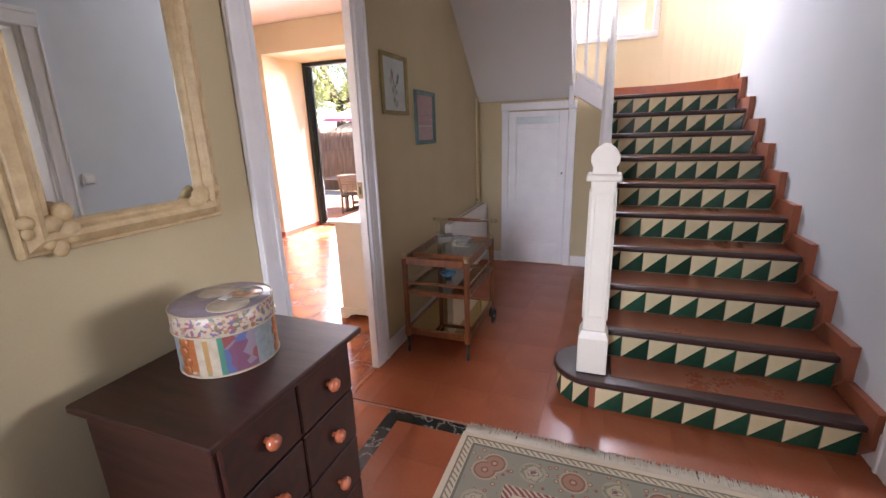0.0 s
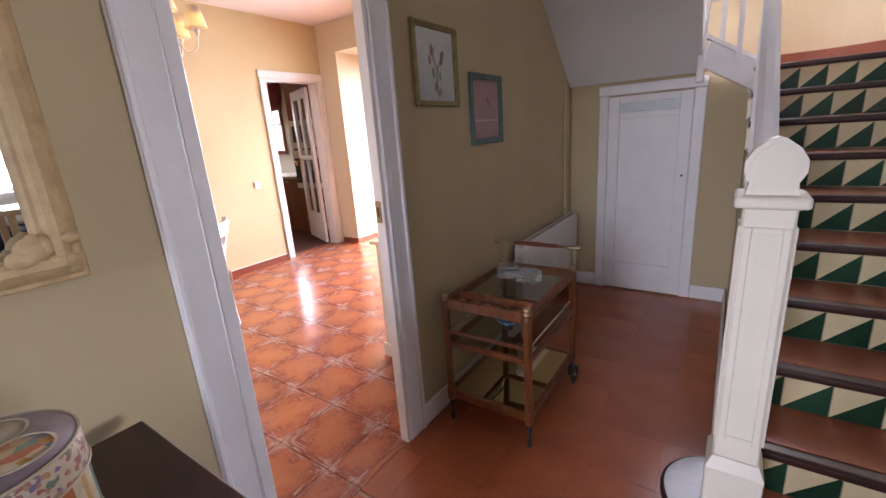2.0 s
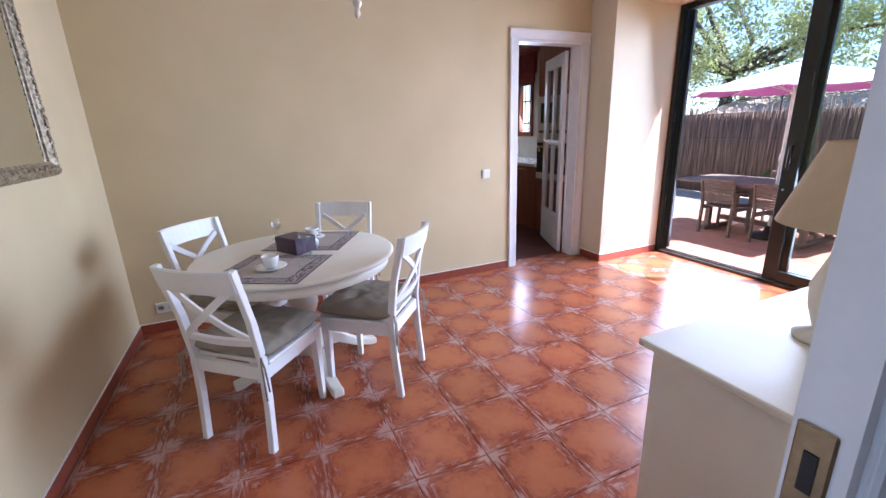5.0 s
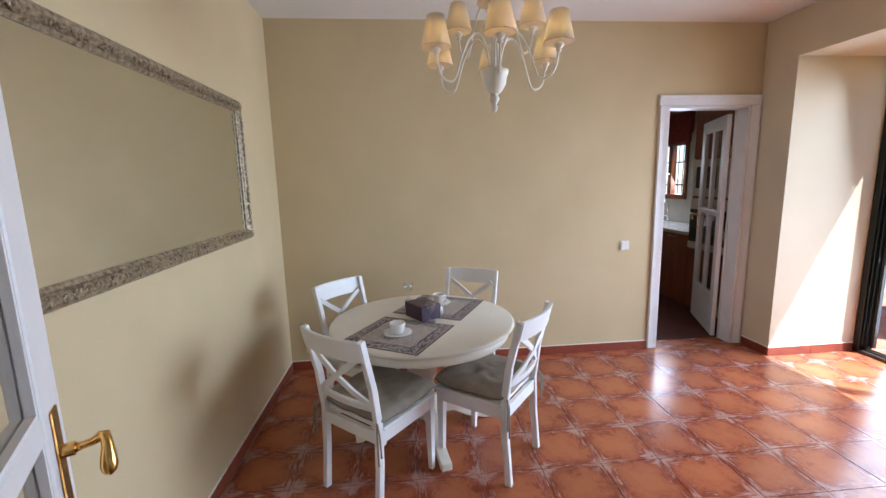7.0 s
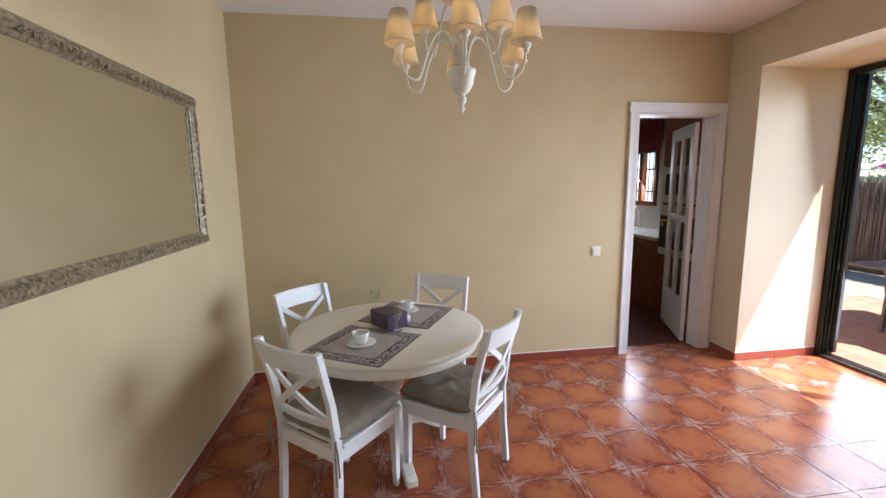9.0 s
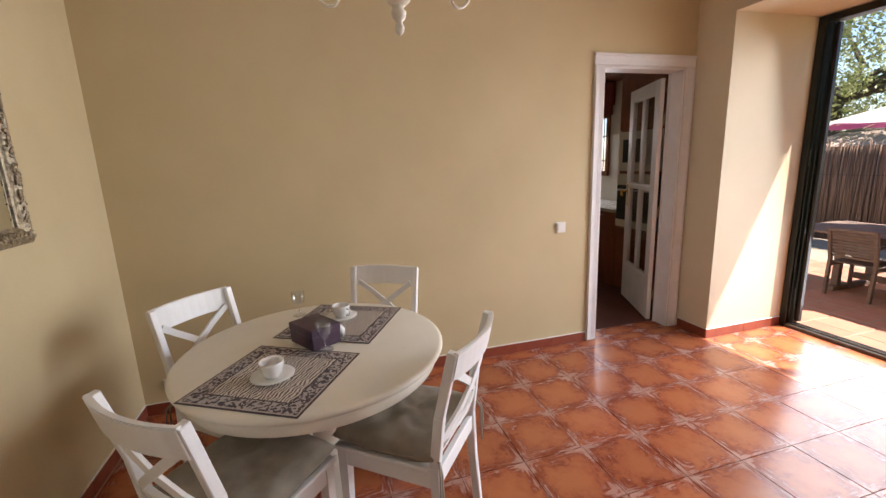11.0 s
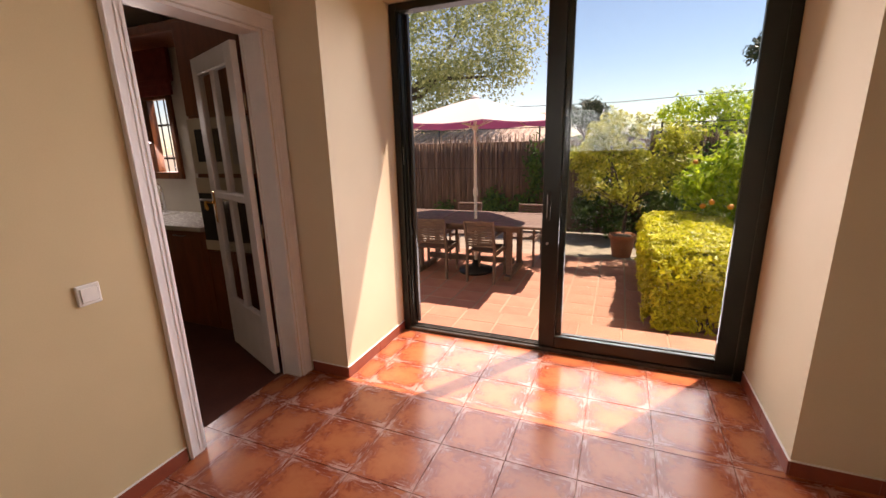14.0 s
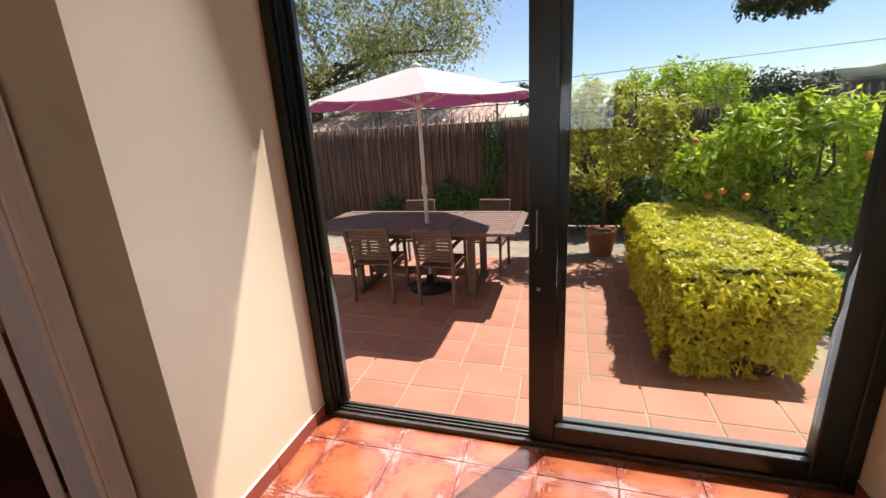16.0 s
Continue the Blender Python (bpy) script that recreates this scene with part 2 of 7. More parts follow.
def glazed_tile(name):
    """Glazed terracotta: a tan heart with a ragged rust rim, and pale lilac streaks along the edges, thickest at the corners."""
    m, n, l, p = nodes_of(name)
    co, info = n.new("ShaderNodeTexCoord"), n.new("ShaderNodeObjectInfo")
    sep = n.new("ShaderNodeSeparateXYZ")
    l.new(co.outputs["Object"], sep.inputs[0])
    x, y = maths(n, l, "ABSOLUTE", sep.outputs[0]), maths(n, l, "ABSOLUTE", sep.outputs[1])
    far, near = maths(n, l, "MAXIMUM", x, y), maths(n, l, "MINIMUM", x, y)
    seed = maths(n, l, "MULTIPLY", info.outputs["Random"], 61.0)
    quarter = maths(n, l, "ADD", maths(n, l, "MULTIPLY", maths(n, l, "SIGN", sep.outputs[0]), 3.1), maths(n, l, "MULTIPLY", maths(n, l, "SIGN", sep.outputs[1]), 7.7))

    def tex(u, v, w, detail, distortion=0.0):
        c, t = n.new("ShaderNodeCombineXYZ"), n.new("ShaderNodeTexNoise")
        for i, q in enumerate((u, v, w)):
            l.new(q, c.inputs[i])
        t.inputs["Scale"].default_value, t.inputs["Detail"].default_value, t.inputs["Distortion"].default_value = 1.0, detail, distortion
        l.new(c.outputs[0], t.inputs["Vector"])
        return t.outputs["Fac"]

    def mul(a, k):
        return maths(n, l, "MULTIPLY", a, k)

    def smooth(v, lo, hi, top=1.0):
        r = n.new("ShaderNodeMapRange")
        r.interpolation_type = "SMOOTHSTEP"
        r.inputs[1].default_value, r.inputs[2].default_value, r.inputs[4].default_value = lo, hi, top
        l.new(v, r.inputs[0])
        return r.outputs[0]
    cloud = tex(mul(sep.outputs[0], 9.0), mul(sep.outputs[1], 9.0), seed, 3)
    ragged = tex(mul(sep.outputs[0], 26.0), mul(sep.outputs[1], 26.0), seed, 5, 0.8)
    streak = tex(mul(near, 13.0), mul(far, 75.0), maths(n, l, "ADD", seed, quarter), 4, 0.6)
    grain = tex(mul(sep.outputs[0], 90.0), mul(sep.outputs[1], 90.0), seed, 3)
    # a rounded square's distance from the middle: 1 at the edge
    d = maths(n, l, "DIVIDE", maths(n, l, "POWER", maths(n, l, "ADD", maths(n, l, "POWER", x, 5.0), maths(n, l, "POWER", y, 5.0)), 0.2), 0.168)
    d = maths(n, l, "ADD", d, mul(maths(n, l, "SUBTRACT", ragged, 0.5), 0.95))
    d = maths(n, l, "ADD", d, mul(maths(n, l, "SUBTRACT", cloud, 0.5), 1.35))
    base = n.new("ShaderNodeValToRGB")
    stops = ((0.20, (0.42, 0.134, 0.055)), (0.60, (0.375, 0.109, 0.045)), (0.82, (0.27, 0.064, 0.029)), (1.0, (0.24, 0.053, 0.025)))
    while len(base.color_ramp.elements) < len(stops):
        base.color_ramp.elements.new(0.5)
    for e, (pos, c) in zip(base.color_ramp.elements, stops):
        e.position, e.color = pos, (*c, 1)
    l.new(d, base.inputs[0])
    corner = smooth(mul(maths(n, l, "ADD", x, y), 1 / 0.336), 0.60, 0.95, 0.17)
    rim = smooth(d, 0.62, 1.05)
    pale = mul(rim, smooth(maths(n, l, "ADD", streak, corner), 0.48, 0.68, 0.66))
    mx = n.new("ShaderNodeMix")
    mx.data_type = "RGBA"
    l.new(pale, mx.inputs[0]), l.new(base.outputs[0], mx.inputs[6])
    mx.inputs[7].default_value = (0.53, 0.32, 0.27, 1)
    hsv, var = n.new("ShaderNodeHueSaturation"), n.new("ShaderNodeMapRange")
    var.inputs[3].default_value, var.inputs[4].default_value = 0.90, 1.10
    l.new(info.outputs["Random"], var.inputs[0]), l.new(var.outputs[0], hsv.inputs["Value"]), l.new(mx.outputs[2], hsv.inputs["Color"])
    l.new(hsv.outputs[0], p.inputs["Base Color"])
    rr = n.new("ShaderNodeMapRange")
    rr.inputs[3].default_value, rr.inputs[4].default_value = 0.13, 0.30
    l.new(grain, rr.inputs[0]), l.new(rr.outputs[0], p.inputs["Roughness"])
    p.inputs["Specular IOR Level"].default_value = 0.42
    b = n.new("ShaderNodeBump")
    b.inputs["Strength"].default_value, b.inputs["Distance"].default_value = 0.14, 0.003
    l.new(cloud, b.inputs["Height"]), l.new(b.outputs[0], p.inputs["Normal"])
    return m


def rug_mat(name, hx, hy):
    """Oriental rug: bands counted in from the edge, rosettes in the wide border, small flowers in the field."""
    m, n, l, p = nodes_of(name)
    co, sep = n.new("ShaderNodeTexCoord"), n.new("ShaderNodeSeparateXYZ")
    l.new(co.outputs["Object"], sep.inputs[0])
    dx = maths(n, l, "SUBTRACT", hx, maths(n, l, "ABSOLUTE", sep.outputs[0]))
    dy = maths(n, l, "SUBTRACT", hy, maths(n, l, "ABSOLUTE", sep.outputs[1]))
    d = maths(n, l, "MINIMUM", dx, dy)
    band = n.new("ShaderNodeValToRGB")
    band.color_ramp.interpolation = "CONSTANT"
    stops = ((0.0, (0.60, 0.50, 0.36)), (0.025, (0.20, 0.17, 0.12)), (0.032, (0.56, 0.46, 0.32)), (0.065, (0.16, 0.15, 0.11)), (0.075, (0.27, 0.255, 0.19)), (0.245, (0.30, 0.26, 0.18)), (0.255, (0.26, 0.075, 0.055)), (0.295, (0.54, 0.44, 0.30)), (0.335, (0.24, 0.09, 0.06)), (0.35, (0.40, 0.31, 0.21)))
    while len(band.color_ramp.elements) < len(stops):
        band.color_ramp.elements.new(0.5)
    for e, (pos, c) in zip(band.color_ramp.elements, stops):
        e.position, e.color = pos, (*c, 1)
    l.new(d, band.inputs[0])
    # rosettes: one every 0.19 m along the border's middle
    def rosette(pitch, mid, size):
        fx = maths(n, l, "SUBTRACT", maths(n, l, "MULTIPLY", maths(n, l, "FRACT", maths(n, l, "DIVIDE", sep.outputs[0], pitch)), pitch), pitch / 2)
        fy = maths(n, l, "SUBTRACT", maths(n, l, "MULTIPLY", maths(n, l, "FRACT", maths(n, l, "DIVIDE", sep.outputs[1], pitch)), pitch), pitch / 2)
        nx = maths(n, l, "LESS_THAN", dy, dx)
        u = maths(n, l, "ADD", maths(n, l, "MULTIPLY", nx, fx), maths(n, l, "MULTIPLY", maths(n, l, "SUBTRACT", 1.0, nx), fy))
        v = maths(n, l, "SUBTRACT", d, mid)
        return maths(n, l, "DIVIDE", maths(n, l, "SQRT", maths(n, l, "ADD", maths(n, l, "POWER", u, 2.0), maths(n, l, "POWER", v, 2.0))), size)
    r1 = rosette(0.165, 0.16, 0.056)
    nx = maths(n, l, "LESS_THAN", dy, dx)
    along = maths(n, l, "ADD", maths(n, l, "MULTIPLY", nx, sep.outputs[0]), maths(n, l, "MULTIPLY", maths(n, l, "SUBTRACT", 1.0, nx), sep.outputs[1]))
    odd = maths(n, l, "GREATER_THAN", maths(n, l, "FRACT", maths(n, l, "DIVIDE", along, 0.33)), 0.5)
    rr = n.new("ShaderNodeValToRGB")
    rr.color_ramp.interpolation = "CONSTANT"
    st = ((0.0, (0.42, 0.30, 0.20)), (0.16, (0.26, 0.10, 0.07)), (0.30, (0.34, 0.19, 0.12)), (0.70, (0.27, 0.12, 0.08)), (0.86, (0.40, 0.34, 0.23)))
    while len(rr.color_ramp.elements) < len(st):
        rr.color_ramp.elements.new(0.5)
    for e, (pos, c) in zip(rr.color_ramp.elements, st):
        e.position, e.color = pos, (*c, 1)
    l.new(r1, rr.inputs[0])
    vo = n.new("ShaderNodeTexVoronoi")
    vo.inputs["Scale"].default_value, vo.inputs["Randomness"].default_value = 24, 0.7
    l.new(co.outputs["Object"], vo.inputs["Vector"])
    fl = n.new("ShaderNodeValToRGB")
    fl.color_ramp.interpolation = "CONSTANT"
    st = ((0.0, (0.45, 0.36, 0.22)), (0.17, (0.30, 0.11, 0.07)), (0.27, (0.46, 0.38, 0.25)), (0.33, (0.235, 0.215, 0.155)))
    while len(fl.color_ramp.elements) < len(st):
        fl.color_ramp.elements.new(0.5)
    for e, (pos, c) in zip(fl.color_ramp.elements, st):
        e.position, e.color = pos, (*c, 1)
    l.new(vo.outputs["Distance"], fl.inputs[0])

    def mix(f, a, b):
        x = n.new("ShaderNodeMix")
        x.data_type = "RGBA"
        l.new(f, x.inputs[0]), l.new(a, x.inputs[6]), l.new(b, x.inputs[7])
        return x.outputs[2]
    wide = maths(n, l, "MULTIPLY", maths(n, l, "GREATER_THAN", d, 0.085), maths(n, l, "LESS_THAN", d, 0.238))
    field = maths(n, l, "GREATER_THAN", d, 0.36)
    thin = maths(n, l, "MULTIPLY", maths(n, l, "LESS_THAN", vo.outputs["Distance"], 0.26), maths(n, l, "ADD", wide, field))
    col = mix(thin, band.outputs[0], fl.outputs[0])
    ros = maths(n, l, "MULTIPLY", wide, maths(n, l, "LESS_THAN", r1, 1.0))
    pf = n.new("ShaderNodeValToRGB")
    pf.color_ramp.interpolation = "CONSTANT"
    st = ((0.0, (0.20, 0.10, 0.09)), (0.14, (0.46, 0.39, 0.27)), (0.26, (0.20, 0.14, 0.12)), (0.34, (0.42, 0.36, 0.24)), (0.62, (0.235, 0.215, 0.15)), (0.8, (0.36, 0.31, 0.21)))
    while len(pf.color_ramp.elements) < len(st):
        pf.color_ramp.elements.new(0.5)
    for e, (pos, c) in zip(pf.color_ramp.elements, st):
        e.position, e.color = pos, (*c, 1)
    wob = n.new("ShaderNodeTexNoise")
    wob.inputs["Scale"].default_value = 45
    l.new(co.outputs["Object"], wob.inputs["Vector"])
    l.new(maths(n, l, "ADD", r1, maths(n, l, "MULTIPLY", maths(n, l, "SUBTRACT", wob.outputs["Fac"], 0.5), 0.9)), pf.inputs[0])
    col = mix(ros, col, mix(odd, rr.outputs[0], pf.outputs[0]))
    zig = n.new("ShaderNodeTexWave")
    zig.inputs["Scale"].default_value, zig.inputs["Distortion"].default_value = 22, 2
    zig.bands_direction = "DIAGONAL"
    l.new(co.outputs["Object"], zig.inputs["Vector"])
    guard = maths(n, l, "MULTIPLY", maths(n, l, "MULTIPLY", maths(n, l, "GREATER_THAN", d, 0.255), maths(n, l, "LESS_THAN", d, 0.295)), maths(n, l, "GREATER_THAN", zig.outputs["Fac"], 0.62))
    ivory = n.new("ShaderNodeRGB")
    ivory.outputs[0].default_value = (0.50, 0.42, 0.32, 1)
    col = mix(guard, col, ivory.outputs[0])
    scroll = maths(n, l, "MULTIPLY", maths(n, l, "MULTIPLY", maths(n, l, "GREATER_THAN", d, 0.034), maths(n, l, "LESS_THAN", d, 0.062)), maths(n, l, "GREATER_THAN", zig.outputs["Fac"], 0.7))
    dark = n.new("ShaderNodeRGB")
    dark.outputs[0].default_value = (0.22, 0.20, 0.14, 1)
    col = mix(scroll, col, dark.outputs[0])
    l.new(col, p.inputs["Base Color"])
    p.inputs["Roughness"].default_value = 0.95
    nz, b = n.new("ShaderNodeTexNoise"), n.new("ShaderNodeBump")
    nz.inputs["Scale"].default_value = 350
    l.new(co.outputs["Object"], nz.inputs["Vector"]), l.new(nz.outputs["Fac"], b.inputs["Height"])
    b.inputs["Strength"].default_value, b.inputs["Distance"].default_value = 0.5, 0.003
    l.new(b.outputs[0], p.inputs["Normal"])
    return m


def leaf_mat(name, dark, light, trans=0.35, scale=3.0):
    """Leaves that let some light through, lighter and darker from leaf to leaf."""
    m, n, l, p = nodes_of(name)
    geo, r = n.new("ShaderNodeNewGeometry"), n.new("ShaderNodeValToRGB")
    l.new(geo.outputs["Random Per Island"], r.inputs[0])
    r.color_ramp.elements[0].color, r.color_ramp.elements[1].color = (*dark, 1), (*light, 1)
    l.new(r.outputs[0], p.inputs["Base Color"])
    p.inputs["Roughness"].default_value = 0.45
    tr, add = n.new("ShaderNodeBsdfTranslucent"), n.new("ShaderNodeMixShader")
    l.new(r.outputs[0], tr.inputs[0])
    add.inputs[0].default_value = trans
    l.new(p.outputs[0], add.inputs[1]), l.new(tr.outputs[0], add.inputs[2])
    l.new(add.outputs[0], n["Material Output"].inputs[0])
    return m


CARD = ((0.0, (0.42, 0.14, 0.07)), (0.2, (0.48, 0.36, 0.22)), (0.38, (0.13, 0.23, 0.18)), (0.52, (0.45, 0.22, 0.05)), (0.66, (0.26, 0.16, 0.25)), (0.8, (0.50, 0.40, 0.28)), (0.9, (0.13, 0.16, 0.32)))
HATSIDE = ramp_mat("patchwork card", "cells", CARD, 0.4, True, scale=52, bump=0.05)
HATSIDE2 = ramp_mat("flowered card", "cells", ((0.0, (0.40, 0.31, 0.22)), (0.35, (0.26, 0.08, 0.07)), (0.5, (0.40, 0.33, 0.24)), (0.68, (0.11, 0.14, 0.09)), (0.8, (0.30, 0.17, 0.09)), (0.9, (0.14, 0.10, 0.19))), 0.4, True, scale=130, bump=0.05)
HATTOP = mat("mauve card", (0.22, 0.17, 0.18), (0.17, 0.13, 0.14), 0.35, scale=30)
HATBEIGE = mat("beige card edge", (0.42, 0.34, 0.24), (0.33, 0.26, 0.17), 0.5, scale=40)
INKBROWN = mat("brown ink", (0.10, 0.07, 0.05))
INKBLUE = mat("slate ink", (0.12, 0.15, 0.18))
INKROSE = mat("rose ink", (0.42, 0.22, 0.22))
INKLEAF = mat("leaf ink", (0.22, 0.28, 0.20))
INKPALE = mat("pale ink", (0.60, 0.48, 0.46))
ARTGREEN = mat("pale green print", (0.50, 0.54, 0.49), (0.42, 0.47, 0.44), 0.6, scale=12)
ARTPINK = mat("rose print", (0.46, 0.27, 0.25), (0.37, 0.20, 0.19), 0.6, scale=14)
CRYSTAL = mat("cut glass", (0.86, 0.90, 0.90), (0.72, 0.77, 0.78), 0.12, scale=60, fine=200, bump=0.3)
CRYSTAL.node_tree.nodes["Principled BSDF"].inputs["Transmission Weight"].default_value = 0.94
STEMGLASS = glass("drinking glass", (0.97, 0.98, 0.98), 0.0, 0.09)
SMOKE = glass("smoked glass", (0.80, 0.82, 0.80))
AMBERMIRROR, _n, _l, _p = nodes_of("amber mirror")
_p.inputs["Base Color"].default_value, _p.inputs["Metallic"].default_value, _p.inputs["Roughness"].default_value = (0.72, 0.62, 0.42, 1), 1.0, 0.03
BLUEGLASS = ramp_mat("blue patterned glass", "voronoi", ((0.0, (0.02, 0.05, 0.12)), (0.5, (0.05, 0.20, 0.34)), (1.0, (0.30, 0.45, 0.52))), 0.12, scale=60)
RUG = rug_mat("oriental rug", 0.77, 1.28)
FRINGE = mat("cream cotton", (0.62, 0.55, 0.43), (0.5, 0.44, 0.34), 0.9)
MARBLE = ramp_mat("black veined marble", "noise", ((0.0, (0.014, 0.017, 0.016)), (0.485, (0.020, 0.024, 0.022)), (0.50, (0.32, 0.31, 0.28)), (0.515, (0.020, 0.024, 0.022)), (1.0, (0.014, 0.017, 0.016))), 0.15, scale=9, bump=0.0)
DININGTILE = glazed_tile("glazed dining tile")
PLACEMAT = ramp_mat("woven leaf mat", "wave", ((0.0, (0.085, 0.06, 0.055)), (0.34, (0.12, 0.085, 0.075)), (0.42, (0.62, 0.55, 0.48)), (1.0, (0.68, 0.62, 0.55))), 0.8, scale=26, bump=0.2)
MATLINE = mat("cream mat line", (0.50, 0.44, 0.39), (0.42, 0.36, 0.32), 0.8, fine=300)
HATGREY, HATORANGE, HATPLUM = mat("grey printed card", (0.22, 0.23, 0.22), (0.14, 0.17, 0.17), 0.4, scale=50), mat("orange printed card", (0.36, 0.11, 0.03), (0.28, 0.08, 0.02), 0.4, scale=60), ramp_mat("plum quilted card", "cells", ((0.0, (0.15, 0.06, 0.09)), (0.4, (0.20, 0.055, 0.05)), (0.6, (0.08, 0.10, 0.19)), (0.8, (0.20, 0.15, 0.17))), 0.4, True, scale=30, bump=0.05)
HATGREEN, HATYELLOW = mat("green printed card", (0.05, 0.19, 0.13), (0.04, 0.14, 0.09), 0.4), mat("yellow printed card", (0.38, 0.22, 0.07), (0.32, 0.17, 0.05), 0.4)
MATDARK = mat("dark mat border", (0.085, 0.068, 0.078), (0.06, 0.047, 0.055), 0.85, fine=300)
MATGREY = ramp_mat("mat border weave", "cells", ((0.0, (0.075, 0.06, 0.07)), (0.5, (0.44, 0.39, 0.37))), 0.85, True, scale=140, bump=0.2)
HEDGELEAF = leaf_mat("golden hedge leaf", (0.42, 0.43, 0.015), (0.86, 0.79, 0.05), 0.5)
# Far darker inner leaves: the shade inside the hedge is set as colour.
HEDGESHADE = leaf_mat("shaded inner hedge leaf", (0.10, 0.14, 0.015), (0.28, 0.31, 0.03))
CITRUSLEAF = leaf_mat("citrus leaf", (0.20, 0.34, 0.02), (0.62, 0.72, 0.06), 0.6)
LEMONLEAF = leaf_mat("yellowing citrus leaf", (0.26, 0.30, 0.035), (0.66, 0.62, 0.09), 0.55)
OAKLEAF = leaf_mat("grey green oak leaf", (0.20, 0.25, 0.09), (0.50, 0.53, 0.24), 0.55)
PINELEAF = leaf_mat("dark pine needles", (0.018, 0.035, 0.014), (0.06, 0.09, 0.04), 0.15)
IVYLEAF = leaf_mat("ivy leaf", (0.03, 0.08, 0.015), (0.11, 0.20, 0.03))
BARK = mat("bark", (0.12, 0.095, 0.07), (0.07, 0.055, 0.042), 0.9, scale=14, fine=90, stretch=(3, 3, 1), bump=0.6, dist=0.01)
ORANGE = mat("orange peel", (0.72, 0.27, 0.02), (0.62, 0.20, 0.015), 0.4, scale=20, fine=200, bump=0.3)
HEATHER = mat("heather fence stalk", (0.25, 0.165, 0.115), (0.12, 0.078, 0.058), 0.9, scale=3, fine=40, bump=0.4, stretch=(6, 6, 0.6))
CLAYPOT = mat("clay pot", (0.40, 0.15, 0.075), (0.32, 0.115, 0.06), 0.75, scale=12)
CANVAS = leaf_mat("white parasol canvas", (0.78, 0.76, 0.75), (0.80, 0.78, 0.76), 0.3)
MAUVE = leaf_mat("purple parasol lining", (0.40, 0.10, 0.27), (0.43, 0.11, 0.29), 0.35)
POLE = mat("cream parasol pole", (0.72, 0.68, 0.60), (0.66, 0.62, 0.55), 0.4)
GRAVEL = mat("pale gravel", (0.36, 0.30, 0.23), (0.24, 0.20, 0.15), 0.95, scale=6, fine=90, bump=0.8, dist=0.01)
GRASS = mat("green lawn", (0.045, 0.12, 0.022), (0.03, 0.075, 0.018), 0.9, scale=10, fine=160, bump=0.8, dist=0.01)
ROOFTILE = mat("pale roof tile", (0.48, 0.38, 0.31), (0.34, 0.25, 0.20), 0.85, scale=5, fine=60, vary=0.2)
RENDER = mat("pale render", (0.62, 0.57, 0.50), (0.54, 0.50, 0.44), 0.85, scale=3)
JOINT = mat("pale terrace joint", (0.40, 0.31, 0.22), (0.33, 0.25, 0.18), 0.9)
HILL = mat("wooded hill", (0.055, 0.075, 0.045), (0.03, 0.045, 0.03), 0.95, scale=0.15, fine=2.0)
BULB, _n, _l, _p = nodes_of("lit bulb")
_p.inputs["Emission Color"].default_value, _p.inputs["Emission Strength"].default_value = (1.0, 0.83, 0.38, 1), 20.0
SHADECLOTH = leaf_mat("thin shade cloth", (0.66, 0.55, 0.42), (0.72, 0.61, 0.47), 0.35)
ALUSILL = mat("worn aluminium sill", (0.10, 0.09, 0.075), (0.06, 0.055, 0.05), 0.4, 0.5, scale=20)
PANE = glass("window pane", (0.965, 0.985, 0.975))
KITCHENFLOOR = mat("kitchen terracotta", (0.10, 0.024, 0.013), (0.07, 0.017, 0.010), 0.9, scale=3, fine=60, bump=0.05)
SPLASH = mat("pale wall tile", (0.62, 0.58, 0.50), (0.55, 0.51, 0.44), 0.25, scale=5)
REDCLOTH = mat("red cloth", (0.20, 0.03, 0.022), (0.14, 0.02, 0.016), 0.85, scale=12, fine=250, bump=0.2)
CREAMPLASTIC = mat("cream enamel", (0.62, 0.57, 0.45), (0.56, 0.51, 0.40), 0.3, scale=8)
PALEWOOD = mat("pale wood", (0.52, 0.36, 0.19), (0.42, 0.28, 0.14), 0.4, scale=6, stretch=(1, 5, 5))
NAVY = mat("navy cloth", (0.02, 0.035, 0.06), (0.015, 0.025, 0.045), 0.85, scale=12, fine=200, bump=0.2)


# ---- building helpers ----
def box(bm, x0, x1, y0, y1, z0, z1, bevel=0.0, seg=1):
    v = bmesh.ops.create_cube(bm, size=1.0, matrix=Matrix.Translation(((x0 + x1) / 2, (y0 + y1) / 2, (z0 + z1) / 2)) @ Matrix.Diagonal((abs(x1 - x0), abs(y1 - y0), abs(z1 - z0), 1)))["verts"]
    if bevel:
        e = list({e for w in v for e in w.link_edges})
        bmesh.ops.bevel(bm, geom=e, offset=bevel, segments=seg, affect="EDGES", profile=0.5)
    return bm


def B(*a, **k):
    return box(bmesh.new(), *a, **k)


def rod(bm, p, q, r0, r1=None, seg=10):
    p, q = Vector(p), Vector(q)
    d = q - p
    m = Matrix.Translation((p + q) / 2) @ d.to_track_quat("Z", "Y").to_matrix().to_4x4()
    bmesh.ops.create_cone(bm, cap_ends=True, segments=seg, radius1=r0, radius2=r0 if r1 is None else r1, depth=d.length, matrix=m)
    return bm


